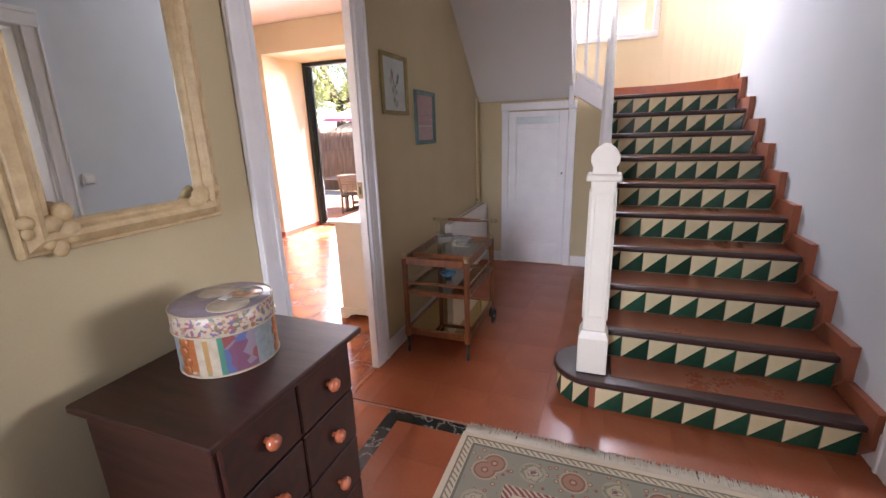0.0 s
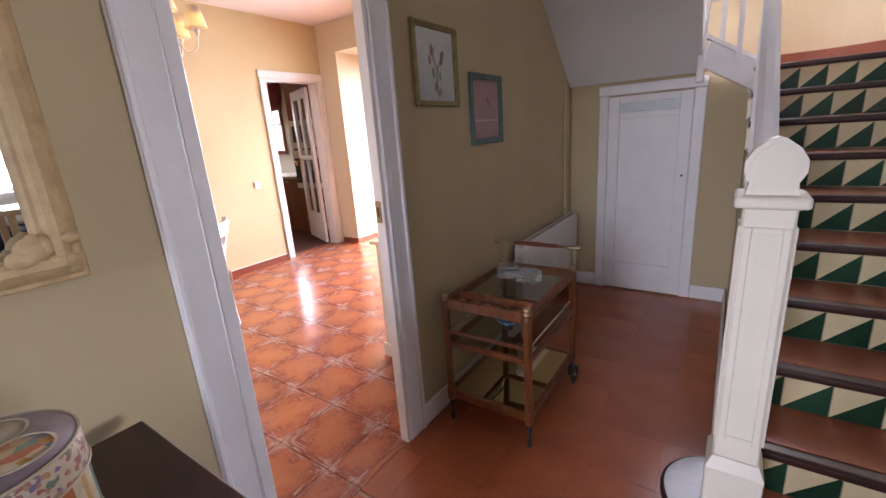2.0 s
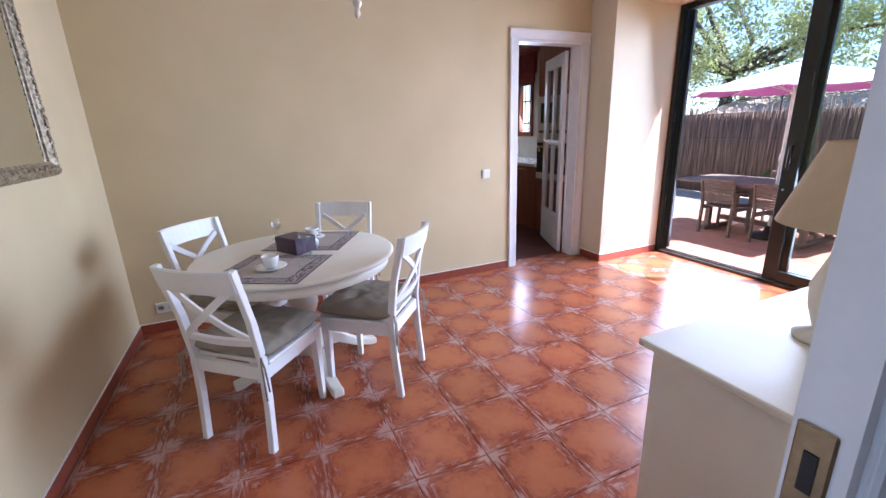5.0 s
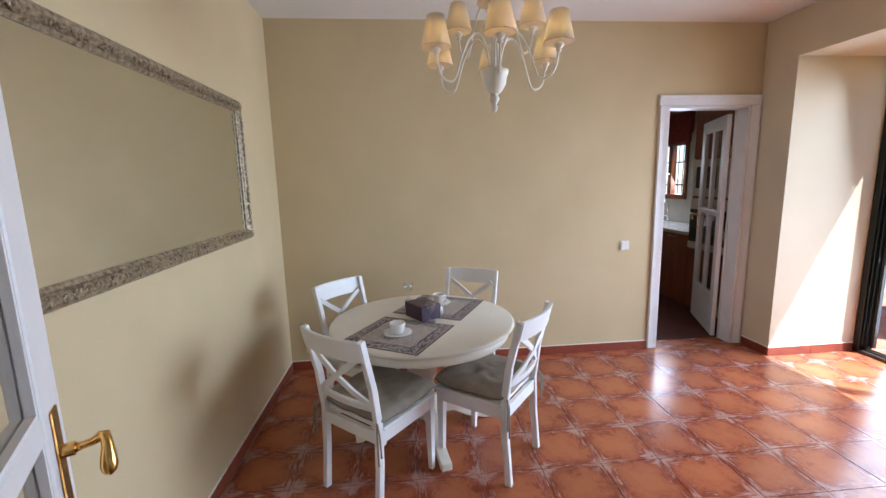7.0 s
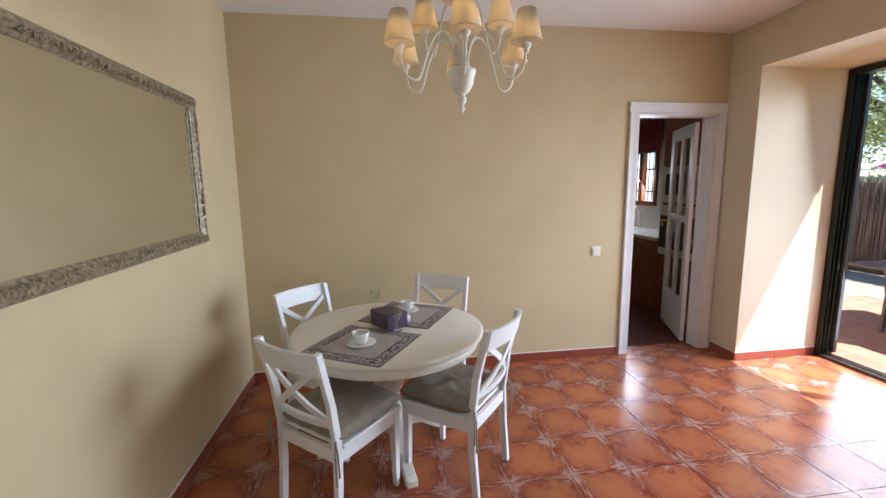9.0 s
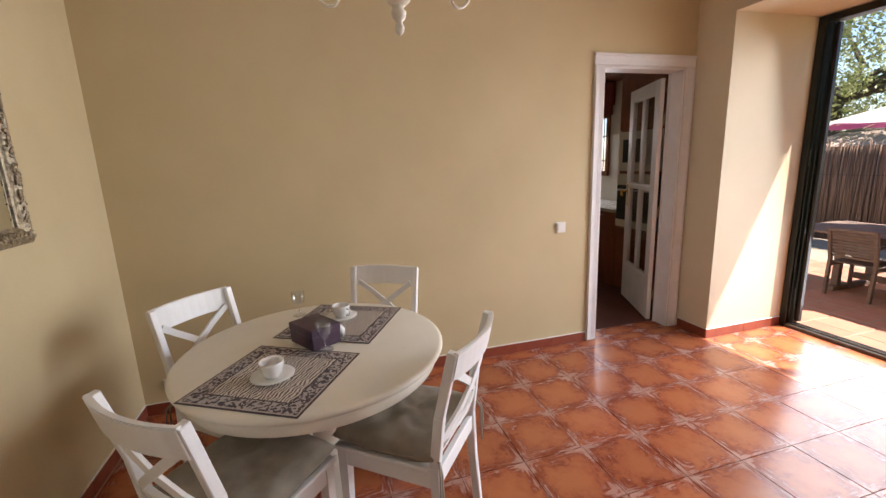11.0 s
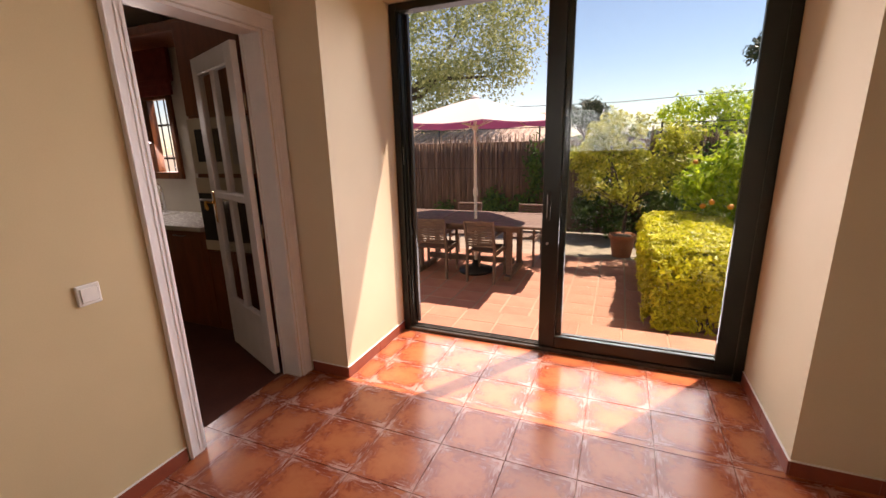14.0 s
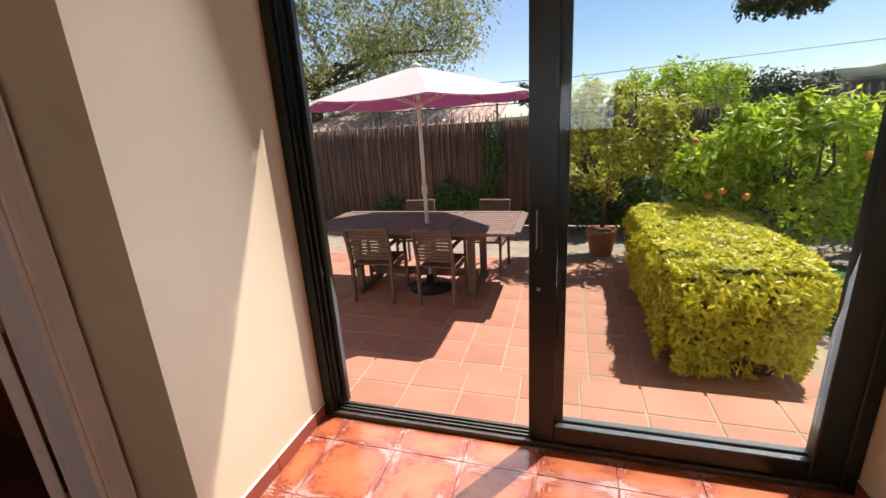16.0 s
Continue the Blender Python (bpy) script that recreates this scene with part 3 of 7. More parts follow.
def beam(bm, p, q, w, h, up=(0, 0, 1), bevel=0.0):
    """A square bar from p to q: w across, h along up."""
    p, q = Vector(p), Vector(q)
    d = (q - p).normalized()
    side = d.cross(Vector(up)).normalized()
    top = side.cross(d)
    m = Matrix((side, d, top)).transposed().to_4x4()
    v = bmesh.ops.create_cube(bm, size=1.0, matrix=Matrix.Translation((p + q) / 2) @ m @ Matrix.Diagonal((w, (q - p).length, h, 1)))["verts"]
    if bevel:
        bmesh.ops.bevel(bm, geom=list({e for x in v for e in x.link_edges}), offset=bevel, segments=1, affect="EDGES")
    return bm


def lathe(bm, profile, seg=24, at=(0, 0, 0), m=None):
    """Turns (radius, height) pairs round z."""
    at = Vector(at)
    rings = []
    for r, z in profile:
        ring = []
        for i in range(seg):
            a = 2 * math.pi * i / seg
            c = Vector((max(r, 1e-4) * math.cos(a), max(r, 1e-4) * math.sin(a), z))
            ring.append(bm.verts.new((m @ c if m else c) + at))
        rings.append(ring)
    for a, b in zip(rings, rings[1:]):
        for i in range(seg):
            f = bm.faces.new((a[i], a[(i + 1) % seg], b[(i + 1) % seg], b[i]))
            f.smooth = True
    if profile[0][0] > 1e-3:
        bm.faces.new(list(reversed(rings[0])))
    if profile[-1][0] > 1e-3:
        bm.faces.new(rings[-1])
    return bm


def tube(bm, pts, r, seg=8):
    """A round bar along points, with one radius or one a point."""
    pts = [Vector(p) for p in pts]
    rs = r if isinstance(r, (list, tuple)) else [r] * len(pts)
    rings, side = [], None
    for i, p in enumerate(pts):
        d = (pts[min(i + 1, len(pts) - 1)] - pts[max(i - 1, 0)]).normalized()
        if side is None:
            side = d.cross(Vector((0.31, 0.17, 0.93)))
        side = (side - d * side.dot(d)).normalized()
        o = d.cross(side)
        rings.append([bm.verts.new(p + rs[i] * (side * math.cos(2 * math.pi * k / seg) + o * math.sin(2 * math.pi * k / seg))) for k in range(seg)])
    for a, b in zip(rings, rings[1:]):
        for k in range(seg):
            bm.faces.new((a[k], a[(k + 1) % seg], b[(k + 1) % seg], b[k])).smooth = True
    bm.faces.new(list(reversed(rings[0]))), bm.faces.new(rings[-1])
    return bm


def prism(bm, poly, d, axis="x"):
    """A polygon of (u, v) pushed from d[0] to d[1] along an axis; u, v are the other two axes in order."""
    put = {"x": lambda u, v, w: (w, u, v), "y": lambda u, v, w: (u, w, v), "z": lambda u, v, w: (u, v, w)}[axis]
    lo, hi = [bm.verts.new(put(u, v, d[0])) for u, v in poly], [bm.verts.new(put(u, v, d[1])) for u, v in poly]
    n = len(poly)
    bm.faces.new(lo), bm.faces.new(list(reversed(hi)))
    for i in range(n):
        bm.faces.new((lo[i], hi[i], hi[(i + 1) % n], lo[(i + 1) % n]))
    bmesh.ops.recalc_face_normals(bm, faces=bm.faces[:])
    return bm


def mesh_of(name, bm):
    me = bpy.data.meshes.new(name)
    bmesh.ops.recalc_face_normals(bm, faces=bm.faces[:])
    bm.to_mesh(me)
    bm.free()
    return me


def solo(name, bm, material, label, category, group="", kind="", m=None):
    ob = new(name, mesh_of(name, bm))
    ob.data.materials.append(material)
    if m:
        ob.matrix_world = m
    return tagged(ob, label, category, group, kind)


def part(name, bm, material, parent, label=""):
    ob = new(name, mesh_of(name, bm))
    ob.data.materials.append(material)
    ob.parent = parent
    return tagged(ob, label)


def thing(name, m, label, category, group="", kind=""):
    ob = new(name)
    ob.empty_display_size = 0.1
    ob.matrix_world = m
    return tagged(ob, label, category, group, kind)


def wall(name, pieces, material, label, kind="structure"):
    bm = bmesh.new()
    for p in pieces:
        box(bm, *p)
    return solo(name, bm, material, label, "wall", kind=kind)


# ---- plan ----
XK, XD, XH, XR = -4.517, -1.168, -1.13, 1.262    # kitchen wall, dining and hall faces of the wall between, stair wall
YM, YW, YG, YO, YB = 0.675, 4.79, 5.595, 5.725, 4.44  # mirror wall, garden wall inside, garden door, outside, hall end
ZC, ZR = 2.82, 2.47                              # ceiling, recess head
RX0, RX1 = -4.20, -1.805                          # recess sides
DY0, DY1, DZ = 1.313, 2.035, 2.15                 # door to the dining room
KY0, KY1, KZ = 3.945, 4.70, 2.155                  # door to the kitchen
LY0, LY1 = 0.80, 1.83                            # door to the living room
BACK = -1.8                                      # street wall of the hall

bm = B(XK - 0.15, XD, YM - 0.15, YW, -0.3, -0.006)
box(bm, XD, XR, BACK, YW, -0.3, -0.006)
floor = solo("floor", bm, GROUT, "terracotta tiled floor with dark joints", "floor", kind="structure")
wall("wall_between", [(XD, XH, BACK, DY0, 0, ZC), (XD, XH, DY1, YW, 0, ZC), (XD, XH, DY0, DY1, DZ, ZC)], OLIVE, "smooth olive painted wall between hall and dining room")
wall("wall_mirror", [(XK - 0.15, XD, YM - 0.15, YM, 0, ZC)], SAND, "smooth sand-yellow wall with the long mirror")
wall("wall_kitchen", [(XK - 0.15, XK, YM, KY0, 0, ZC), (XK - 0.15, XK, KY1, YO, 0, ZC), (XK - 0.15, XK, KY0, KY1, KZ, ZC)], SAND, "smooth sand-yellow wall with the kitchen doorway")
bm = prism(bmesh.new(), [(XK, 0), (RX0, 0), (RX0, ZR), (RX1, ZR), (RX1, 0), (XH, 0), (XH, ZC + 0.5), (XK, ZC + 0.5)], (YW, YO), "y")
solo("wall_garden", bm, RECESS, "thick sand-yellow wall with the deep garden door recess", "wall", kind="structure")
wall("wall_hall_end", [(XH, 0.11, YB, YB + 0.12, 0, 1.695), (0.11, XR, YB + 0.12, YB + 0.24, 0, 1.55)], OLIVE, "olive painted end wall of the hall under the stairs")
wall("wall_hall_side", [(XR, XR + 0.15, BACK, LY0, 0, ZC), (XR, XR + 0.15, LY0, LY1, 2.08, ZC)], WHITEWALL, "white painted hall wall with the living room doorway")
bm = prism(bmesh.new(), [(XR, LY1), (XR, 2.0), (XR - 0.091, 4.6), (XR - 0.091, 5.3), (XR + 0.15, 5.3), (XR + 0.15, LY1)], (0, 4.6), "z")
solo("wall_stairs", bm, WHITEWALL, "white painted wall along the stairs", "wall", kind="structure")
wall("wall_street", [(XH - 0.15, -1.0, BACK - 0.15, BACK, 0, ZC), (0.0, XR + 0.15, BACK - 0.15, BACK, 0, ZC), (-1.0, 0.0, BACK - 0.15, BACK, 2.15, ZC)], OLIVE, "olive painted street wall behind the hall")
solo("ceiling_dining", B(XK - 0.15, XD, YM - 0.15, YW, ZC, ZC + 0.2), CEIL, "flat white painted dining room ceiling", "ceiling", kind="structure")
solo("ceiling_hall", B(XD, XR + 0.15, BACK - 0.15, 2.2, ZC, ZC + 0.2), CEIL, "flat white painted hall ceiling", "ceiling", kind="structure")
solo("recess_floor", B(RX0, RX1, YW, YG, -0.3, -0.006), GROUT, "tiled floor of the garden door recess", "floor", kind="structure")

# stairwell above
WX0, WX1, WZ0, WZ1 = -0.6, 0.50, 2.36, 3.3
wall("wall_stair_back", [(XH - 0.15, WX0, 5.3, 5.45, 1.2, 4.6), (WX1, XR, 5.3, 5.45, 1.2, 4.6), (WX0, WX1, 5.3, 5.45, 1.2, WZ0), (WX0, WX1, 5.3, 5.45, WZ1, 4.6)], STAIRWALL, "pale sand back wall of the stairwell with a window")
bm = bmesh.new()
prism(bm, [(XR - 0.09, 4.55)] + [(XR - 0.841 + 0.75 * math.cos(a), 4.55 + 0.75 * math.sin(a)) for a in [i * math.pi / 2 / 12 for i in range(13)]] + [(XR - 0.09, 5.3)], (1.6, 4.6), "z")
solo("wall_rounded_corner", bm, STAIRWALL, "rounded plaster corner of the stairwell", "wall", kind="structure")
solo("ceiling_stairwell", B(XH - 0.15, XR + 0.15, 2.05, 5.45, 4.6, 4.75), CEIL, "white stairwell ceiling", "ceiling", kind="structure")
wall("wall_upper", [(XH - 0.15, XH, 2.2, 5.3, ZC, 4.6), (XH, XR, 2.05, 2.2, ZC + 0.2, 4.6)], WHITEWALL, "white upper walls of the stairwell")
bm = bmesh.new()
prism(bm, [(4.41, 1.695), (YB + 0.12, 1.695), (YB + 0.12, 1.90), (4.41, 1.87), (2.95, 3.15), (2.95, 2.98)], (XH, -0.20), "x")
solo("stair_soffit", bm, SOFFIT, "sloping white plaster underside of the upper flight", "soffit", kind="structure")
solo("stair_landing", B(0.09, XR, 4.54, 5.3, 1.49, 1.684), TREADTILE, "terracotta tiled stair landing", "landing", kind="structure")
win = thing("window_stairs", pose(0, 5.3, 0), "white painted stairwell window with bright panes", "window", kind="structure")
for a in ((WX0 - 0.06, WX1 + 0.06, -0.02, 0.05, WZ0 - 0.06, WZ0), (WX0 - 0.06, WX1 + 0.06, -0.02, 0.05, WZ1, WZ1 + 0.06), (WX0 - 0.06, WX0, -0.02, 0.05, WZ0, WZ1), (WX1, WX1 + 0.06, -0.02, 0.05, WZ0, WZ1), (-0.08, -0.02, 0.0, 0.05, WZ0, WZ1)):
    part("window_frame", B(*a, bevel=0.006), GLOSSWHITE, win)
for x0, x1 in ((WX0, -0.08), (-0.02, WX1)):
    p = part("pane", B(x0, x1, 0.02, 0.025, WZ0, WZ1), GLASS, win)
    p.visible_shadow = False

# door casings
def casing(name, plane, side, y0, y1, z, label, far=0.0):
    """Moulded white casing round an opening in a wall across x; side: +1 faces +x."""
    t = thing(name, pose(plane, 0, 0), label, "door frame", kind="structure")
    for lo, hi, top in ((y0 - CASE, y0, z), (y1, y1 + CASE + far, z)):
        for a, b, d in ((0, 1, 0.015), (0.0, 0.16, 0.018), (0.30, 0.36, 0.0175), (0.74, 0.985, 0.024)):
            if lo < y0:
                a, b = 1 - b, 1 - a
            w = hi - lo
            part("jamb_trim", B(*sorted((0, side * d)), lo + a * w + (0.003 if d < 0.016 else 0.005), lo + b * w - (0.003 if d < 0.016 else 0.005), 0.0, top, bevel=0.004), TRIM, t)
    for a, b, d in ((0, 1, 0.015), (0.0, 0.16, 0.018), (0.30, 0.36, 0.0175), (0.74, 1.0, 0.024)):
        part("head_trim", B(*sorted((0, side * d)), y0 - CASE, y1 + CASE + far, z + a * CASE, z + b * CASE, bevel=0.004), TRIM, t)
    return t


def lining(name, x0, x1, y0, y1, z, label):
    t = thing(name, pose(0, 0, 0), label, "door lining", kind="structure")
    part("jamb_lining", B(x0, x1, y0, y0 + 0.018, 0, z - 0.018), TRIM, t)
    part("jamb_lining", B(x0, x1, y1 - 0.018, y1, 0, z - 0.018), TRIM, t)
    part("head_lining", B(x0, x1, y0, y1, z - 0.018, z), TRIM, t)
    if x1 - x0 > 0.1:
        part("door_stop", B(x0 + 0.012, x0 + 0.022, y0 + 0.018, y0 + 0.03, 0, z - 0.018), TRIM, t)
        part("door_stop", B(x0 + 0.012, x0 + 0.022, y1 - 0.03, y1 - 0.018, 0, z - 0.018), TRIM, t)
    return t


CASE = 0.11
casing("casing_dining_hall_side", XH, 1, DY0, DY1, DZ, "moulded white door casing on the hall side", 0.012)
casing("casing_dining_room_side", XD + 0.013, -1, DY0, DY1, DZ, "moulded white door casing on the dining side")
lin = lining("lining_dining", XD + 0.001, XH + 0.008, DY0, DY1, DZ, "white painted door lining with a brass strike plate")
part("hinge_stop", B(XD - 0.010, XD + 0.028, DY0 + 0.018, DY0 + 0.048, 0, DZ - 0.018, bevel=0.003), TRIM, lin)
strike = part("strike_plate", B(-1.163, -1.133, DY1 - 0.022, DY1 - 0.0175, 1.07, 1.16, bevel=0.002), BRASSOLD, lin, "dull brass strike plate")
part("latch_hole", B(-1.153, -1.142, DY1 - 0.0235, DY1 - 0.0215, 1.095, 1.135), BLACK, strike)
CASE = 0.085
casing("casing_kitchen_room_side", XK, 1, KY0, KY1, KZ, "moulded white casing of the kitchen doorway")
lining("lining_kitchen", XK - 0.15, XK, KY0, KY1, KZ, "white painted lining of the kitchen doorway")
CASE = 0.11
casing("casing_living", XR, -1, LY0, LY1, 2.08, "white casing of the living room doorway")
lining("lining_living", XR, XR + 0.15, LY0, LY1, 2.08, "white lining of the living room doorway")


def glazed_door(name, m, width, height, handle_side, label):
    """A white leaf from the hinge along +x, with two columns of panes over a solid foot."""
    t = thing(name, m, label, "door", kind="structure")
    st, th = 0.105, 0.038
    for a in ((0, st), (width - st, width)):
        part("stile", B(*a, 0, th, 0.008, height, bevel=0.003), TRIM, t)
    part("top_rail", B(st, width - st, 0, th, height - 0.11, height, bevel=0.003), TRIM, t)
    part("bottom_rail", B(st, width - st, 0, th, 0.008, 0.40, bevel=0.003), TRIM, t)
    z0, z1, zm = 0.40, height - 0.11, 0.40 + (height - 0.51) * 0.50
    part("middle_rail", B(st, width - st, 0, th, zm - 0.02, zm + 0.02, bevel=0.004), TRIM, t)
    c = width / 2
    for k in range(2):
        lo, hi = ((z0, zm - 0.02), (zm + 0.02, z1))[k]
        for xm in (c,):
            part("glazing_bar", B(xm - 0.026, xm + 0.026, 0.002, th - 0.002, lo, hi, bevel=0.006), TRIM, t)
        for x0, x1 in ((st, c - 0.026), (c + 0.026, width - st)):
            g = part("pane", B(x0, x1, 0.017, 0.021, lo, hi), GLASS, t)
            g.visible_shadow = False
            bead = bmesh.new()
            for y0, y1 in ((0.004, 0.017), (0.021, th - 0.004)):
                box(bead, x0, x0 + 0.008, y0, y1, lo, hi), box(bead, x1 - 0.008, x1, y0, y1, lo, hi)
                box(bead, x0 + 0.008, x1 - 0.008, y0, y1, lo, lo + 0.008), box(bead, x0 + 0.008, x1 - 0.008, y0, y1, hi - 0.008, hi)
            part("bead", bead, TRIM, t)
    hy = th + 0.004 if handle_side < 0 else -0.006
    for z in (0.25, 1.0, 1.78):
        h = part("hinge", rod(bmesh.new(), (-0.004, hy, z - 0.045), (-0.004, hy, z + 0.045), 0.006), BRASSOLD, t)
    hx, HZ = width - 0.055, 1.135
    s = handle_side
    y = th if s > 0 else 0
    pl = part("handle_plate", B(hx - 0.019, hx + 0.019, *sorted((y, y + s * 0.004)), HZ - 0.15, HZ + 0.08, bevel=0.002), BRASS, t, "polished brass handle plate")
    bm = rod(bmesh.new(), (hx, y, HZ), (hx, y + s * 0.022, HZ), 0.012)
    part("handle_rose", bm, BRASS, pl)
    lever = tube(bmesh.new(), [(hx, y + s * z, HZ + dz) if not dx else (hx - dx, y + s * z, HZ + dz) for dx, z, dz in ((0, 0.018, 0), (0, 0.034, 0.001), (0, 0.048, 0.004), (0.001, 0.058, 0.010), (0.004, 0.064, 0.012), (0.009, 0.066, 0.004), (0.014, 0.067, -0.008), (0.020, 0.067, -0.022), (0.026, 0.067, -0.036), (0.031, 0.067, -0.046), (0.034, 0.067, -0.051))], [0.009, 0.0065, 0.0075, 0.009, 0.009, 0.0085, 0.0095, 0.0125, 0.0135, 0.010, 0.003], 14)
    part("lever", lever, BRASS, pl)
    return t


a = math.degrees(math.atan2(-0.45, -0.892))
glazed_door("door_dining", pose(XD - 0.005, DY0 + 0.042, 0, 0, 0, a), 0.67, 2.12, -1, "white glazed door with a brass lever, standing open")
a = math.degrees(math.atan2(0.30, -0.72))
glazed_door("door_kitchen", pose(XK - 0.165, KY1 - 0.03, 0, 0, 0, a), 0.75, 2.11, 1, "white glazed kitchen door with four panes, half open")

# door under the stairs
d = thing("door_under_stairs", pose(0, YB, 0), "low white panelled cupboard door under the stairs", "door", kind="structure")
X0, X1, Z1 = -0.822, -0.235, 1.585
for a in ((X0 - 0.07, X0, -0.022, 0.0, 0, Z1 + 0.012), (X1, X1 + 0.075, -0.022, 0.0, 0, Z1 + 0.012), (X0 - 0.075, X1 + 0.08, -0.028, 0.0, Z1 + 0.012, Z1 + 0.085)):
    part("door_frame", B(*a, bevel=0.006), TRIM, d)
part("backing", B(X0, X1, -0.006, -0.001, 0.01, Z1), TRIM, d)
for a in ((X0 + 0.004, X0 + 0.085), (X1 - 0.085, X1 - 0.004)):
    part("stile", B(*a, -0.02, -0.004, 0.012, Z1, bevel=0.003), TRIM, d)
for z0, z1 in ((0.012, 0.24), (1.415, 1.465), (1.53, Z1)):
    part("rail", B(X0 + 0.085, X1 - 0.085, -0.02, -0.004, z0, z1, bevel=0.003), TRIM, d)
part("pane", B(X0 + 0.085, X1 - 0.085, -0.01, -0.006, 1.465, 1.53), FROST, d, "frosted glass strip")
part("keyhole", rod(bmesh.new(), (X1 - 0.042, -0.026, 0.975), (X1 - 0.042, -0.019, 0.975), 0.009), BLACK, d)
for z in (0.3, 1.3):
    part("hinge", rod(bmesh.new(), (X0 + 0.002, -0.024, z - 0.04), (X0 + 0.002, -0.024, z + 0.04), 0.006), TRIM, d)

# skirtings
def board(name, x0, x1, y0, y1, h, material, label):
    return solo(name, B(x0, x1, y0, y1, 0, h, bevel=0.003), material, label, "skirting", kind="structure")


board("baseboard_hall", XH, XH + 0.015, DY1 + 0.127, YB, 0.11, GLOSSWHITE, "white wooden skirting board in the hall")
board("baseboard_hall", XH, XH + 0.015, BACK, DY0 - 0.115, 0.11, GLOSSWHITE, "white wooden skirting board in the hall")
board("baseboard_hall", XH + 0.016, X0 - 0.076, YB - 0.015, YB, 0.11, GLOSSWHITE, "white wooden skirting board at the hall end")
board("baseboard_hall", X1 + 0.08, 0.084, YB - 0.015, YB, 0.11, GLOSSWHITE, "white wooden skirting board at the hall end")
board("baseboard_hall", 0.068, 0.084, 2.45, YB - 0.016, 0.11, GLOSSWHITE, "white skirting board under the stairs")
board("baseboard_hall", XR - 0.016, XR, LY1 + 0.115, 2.03, 0.17, GLOSSWHITE, "white skirting board beside the stairs")


def tile_skirt(x0, x1, y0, y1):
    """Terracotta skirting tiles with a pale cap line, laid along a wall."""
    along_x = abs(x1 - x0) > abs(y1 - y0)
    n = max(1, round((abs(x1 - x0) if along_x else abs(y1 - y0)) / 0.333))
    t = thing("baseboard", pose(0, 0, 0), "terracotta tile skirting round the dining room", "skirting", kind="structure")
    for i in range(n):
        u, v = i / n, (i + 1) / n
        if along_x:
            part("tile", B(x0 + (x1 - x0) * u + 0.001, x0 + (x1 - x0) * v - 0.001, y0, y1, 0, 0.075, bevel=0.002), SKIRTTILE, t)
        else:
            part("tile", B(x0, x1, y0 + (y1 - y0) * u + 0.001, y0 + (y1 - y0) * v - 0.001, 0, 0.075, bevel=0.002), SKIRTTILE, t)
    part("cap_line", B(x0, x1, y0, y1, 0.0752, 0.0805), GLOSSWHITE, t, "thin white joint on top")


tile_skirt(XK, XK + 0.009, YM, KY0 - 0.087)
tile_skirt(XK + 0.01, XD, YM, YM + 0.009)
tile_skirt(XK + 0.03, RX0, YW - 0.009, YW)
tile_skirt(RX0, RX0 + 0.009, YW - 0.009, YG)
tile_skirt(RX1 - 0.009, RX1, YW - 0.009, YG)
tile_skirt(RX1, XD, YW - 0.009, YW)
tile_skirt(XD - 0.009, XD, DY1 + 0.115, YW - 0.01)

# ---- stairs ----
RISE, GO, Y1 = 0.1689, 0.2651, 2.022
stairs = thing("staircase", pose(0, 0, 0), "terracotta stairs with dark wood nosings and green and cream riser tiles", "stairs", kind="structure")
SX = XR - 0.037
body = bmesh.new()
for i in range(10):
    box(body, 0.095, XR - 0.002, Y1 + i * GO + 0.012, Y1 + (i + 1) * GO + 0.012 if i < 9 else 4.55, 0 if i < 9 else 1.2, (i + 1) * RISE - 0.035)
part("stair_core", body, OLIVE, stairs, "olive painted side of the stairs")
for i in range(10):
    y, z = Y1 + i * GO, (i + 1) * RISE
    if i == 0:
        continue
    deep = GO if i < 9 else 0.25
    SX = XR - 0.035 * (y - 2.0) - 0.035
    part("tread", B(0.096, SX, y + 0.035, y + deep + 0.015, z - 0.034, z - 0.002, bevel=0.002), TREADTILE, stairs)
    part("nosing", B(0.092, SX + 0.004, y - 0.022, y + 0.035, z - 0.036, z, bevel=0.013, seg=3), NOSEWOOD, stairs, "dark polished wooden nosing")
SX = XR - 0.037
# curtail step: rounded end under the newel
cx, cy, cr = 0.122, Y1 + 0.165, 0.175


def curtail(r, x1, y0, y1):
    pts = [(x1, y0), (x1, y1), (cx, y1)]
    k = 14
    return pts + [(cx + r * math.cos(a), cy + r * math.sin(a)) for a in [math.pi / 2 + math.pi * j / k for j in range(k + 1)]][1:]


bm = prism(bmesh.new(), curtail(cr - 0.012, SX, cy - cr + 0.012, Y1 + GO + 0.012), (0.0, RISE - 0.036), "z")
part("curtail_core", bm, TREADTILE, stairs)
bm = prism(bmesh.new(), curtail(cr + 0.025, SX + 0.004, cy - cr - 0.025, Y1 + GO + 0.012), (RISE - 0.036, RISE - 0.001), "z")
bmesh.ops.bevel(bm, geom=[e for e in bm.edges if abs(e.verts[0].co.z - e.verts[1].co.z) < 1e-5], offset=0.012, segments=3, affect="EDGES", profile=0.5)
part("nosing", bm, NOSEWOOD, stairs, "dark polished rounded bottom nosing")
part("tread", B(cx + 0.10, SX - 0.01, Y1 + 0.045, Y1 + GO + 0.008, RISE - 0.02, RISE + 0.003, bevel=0.002), TREADTILE, stairs)


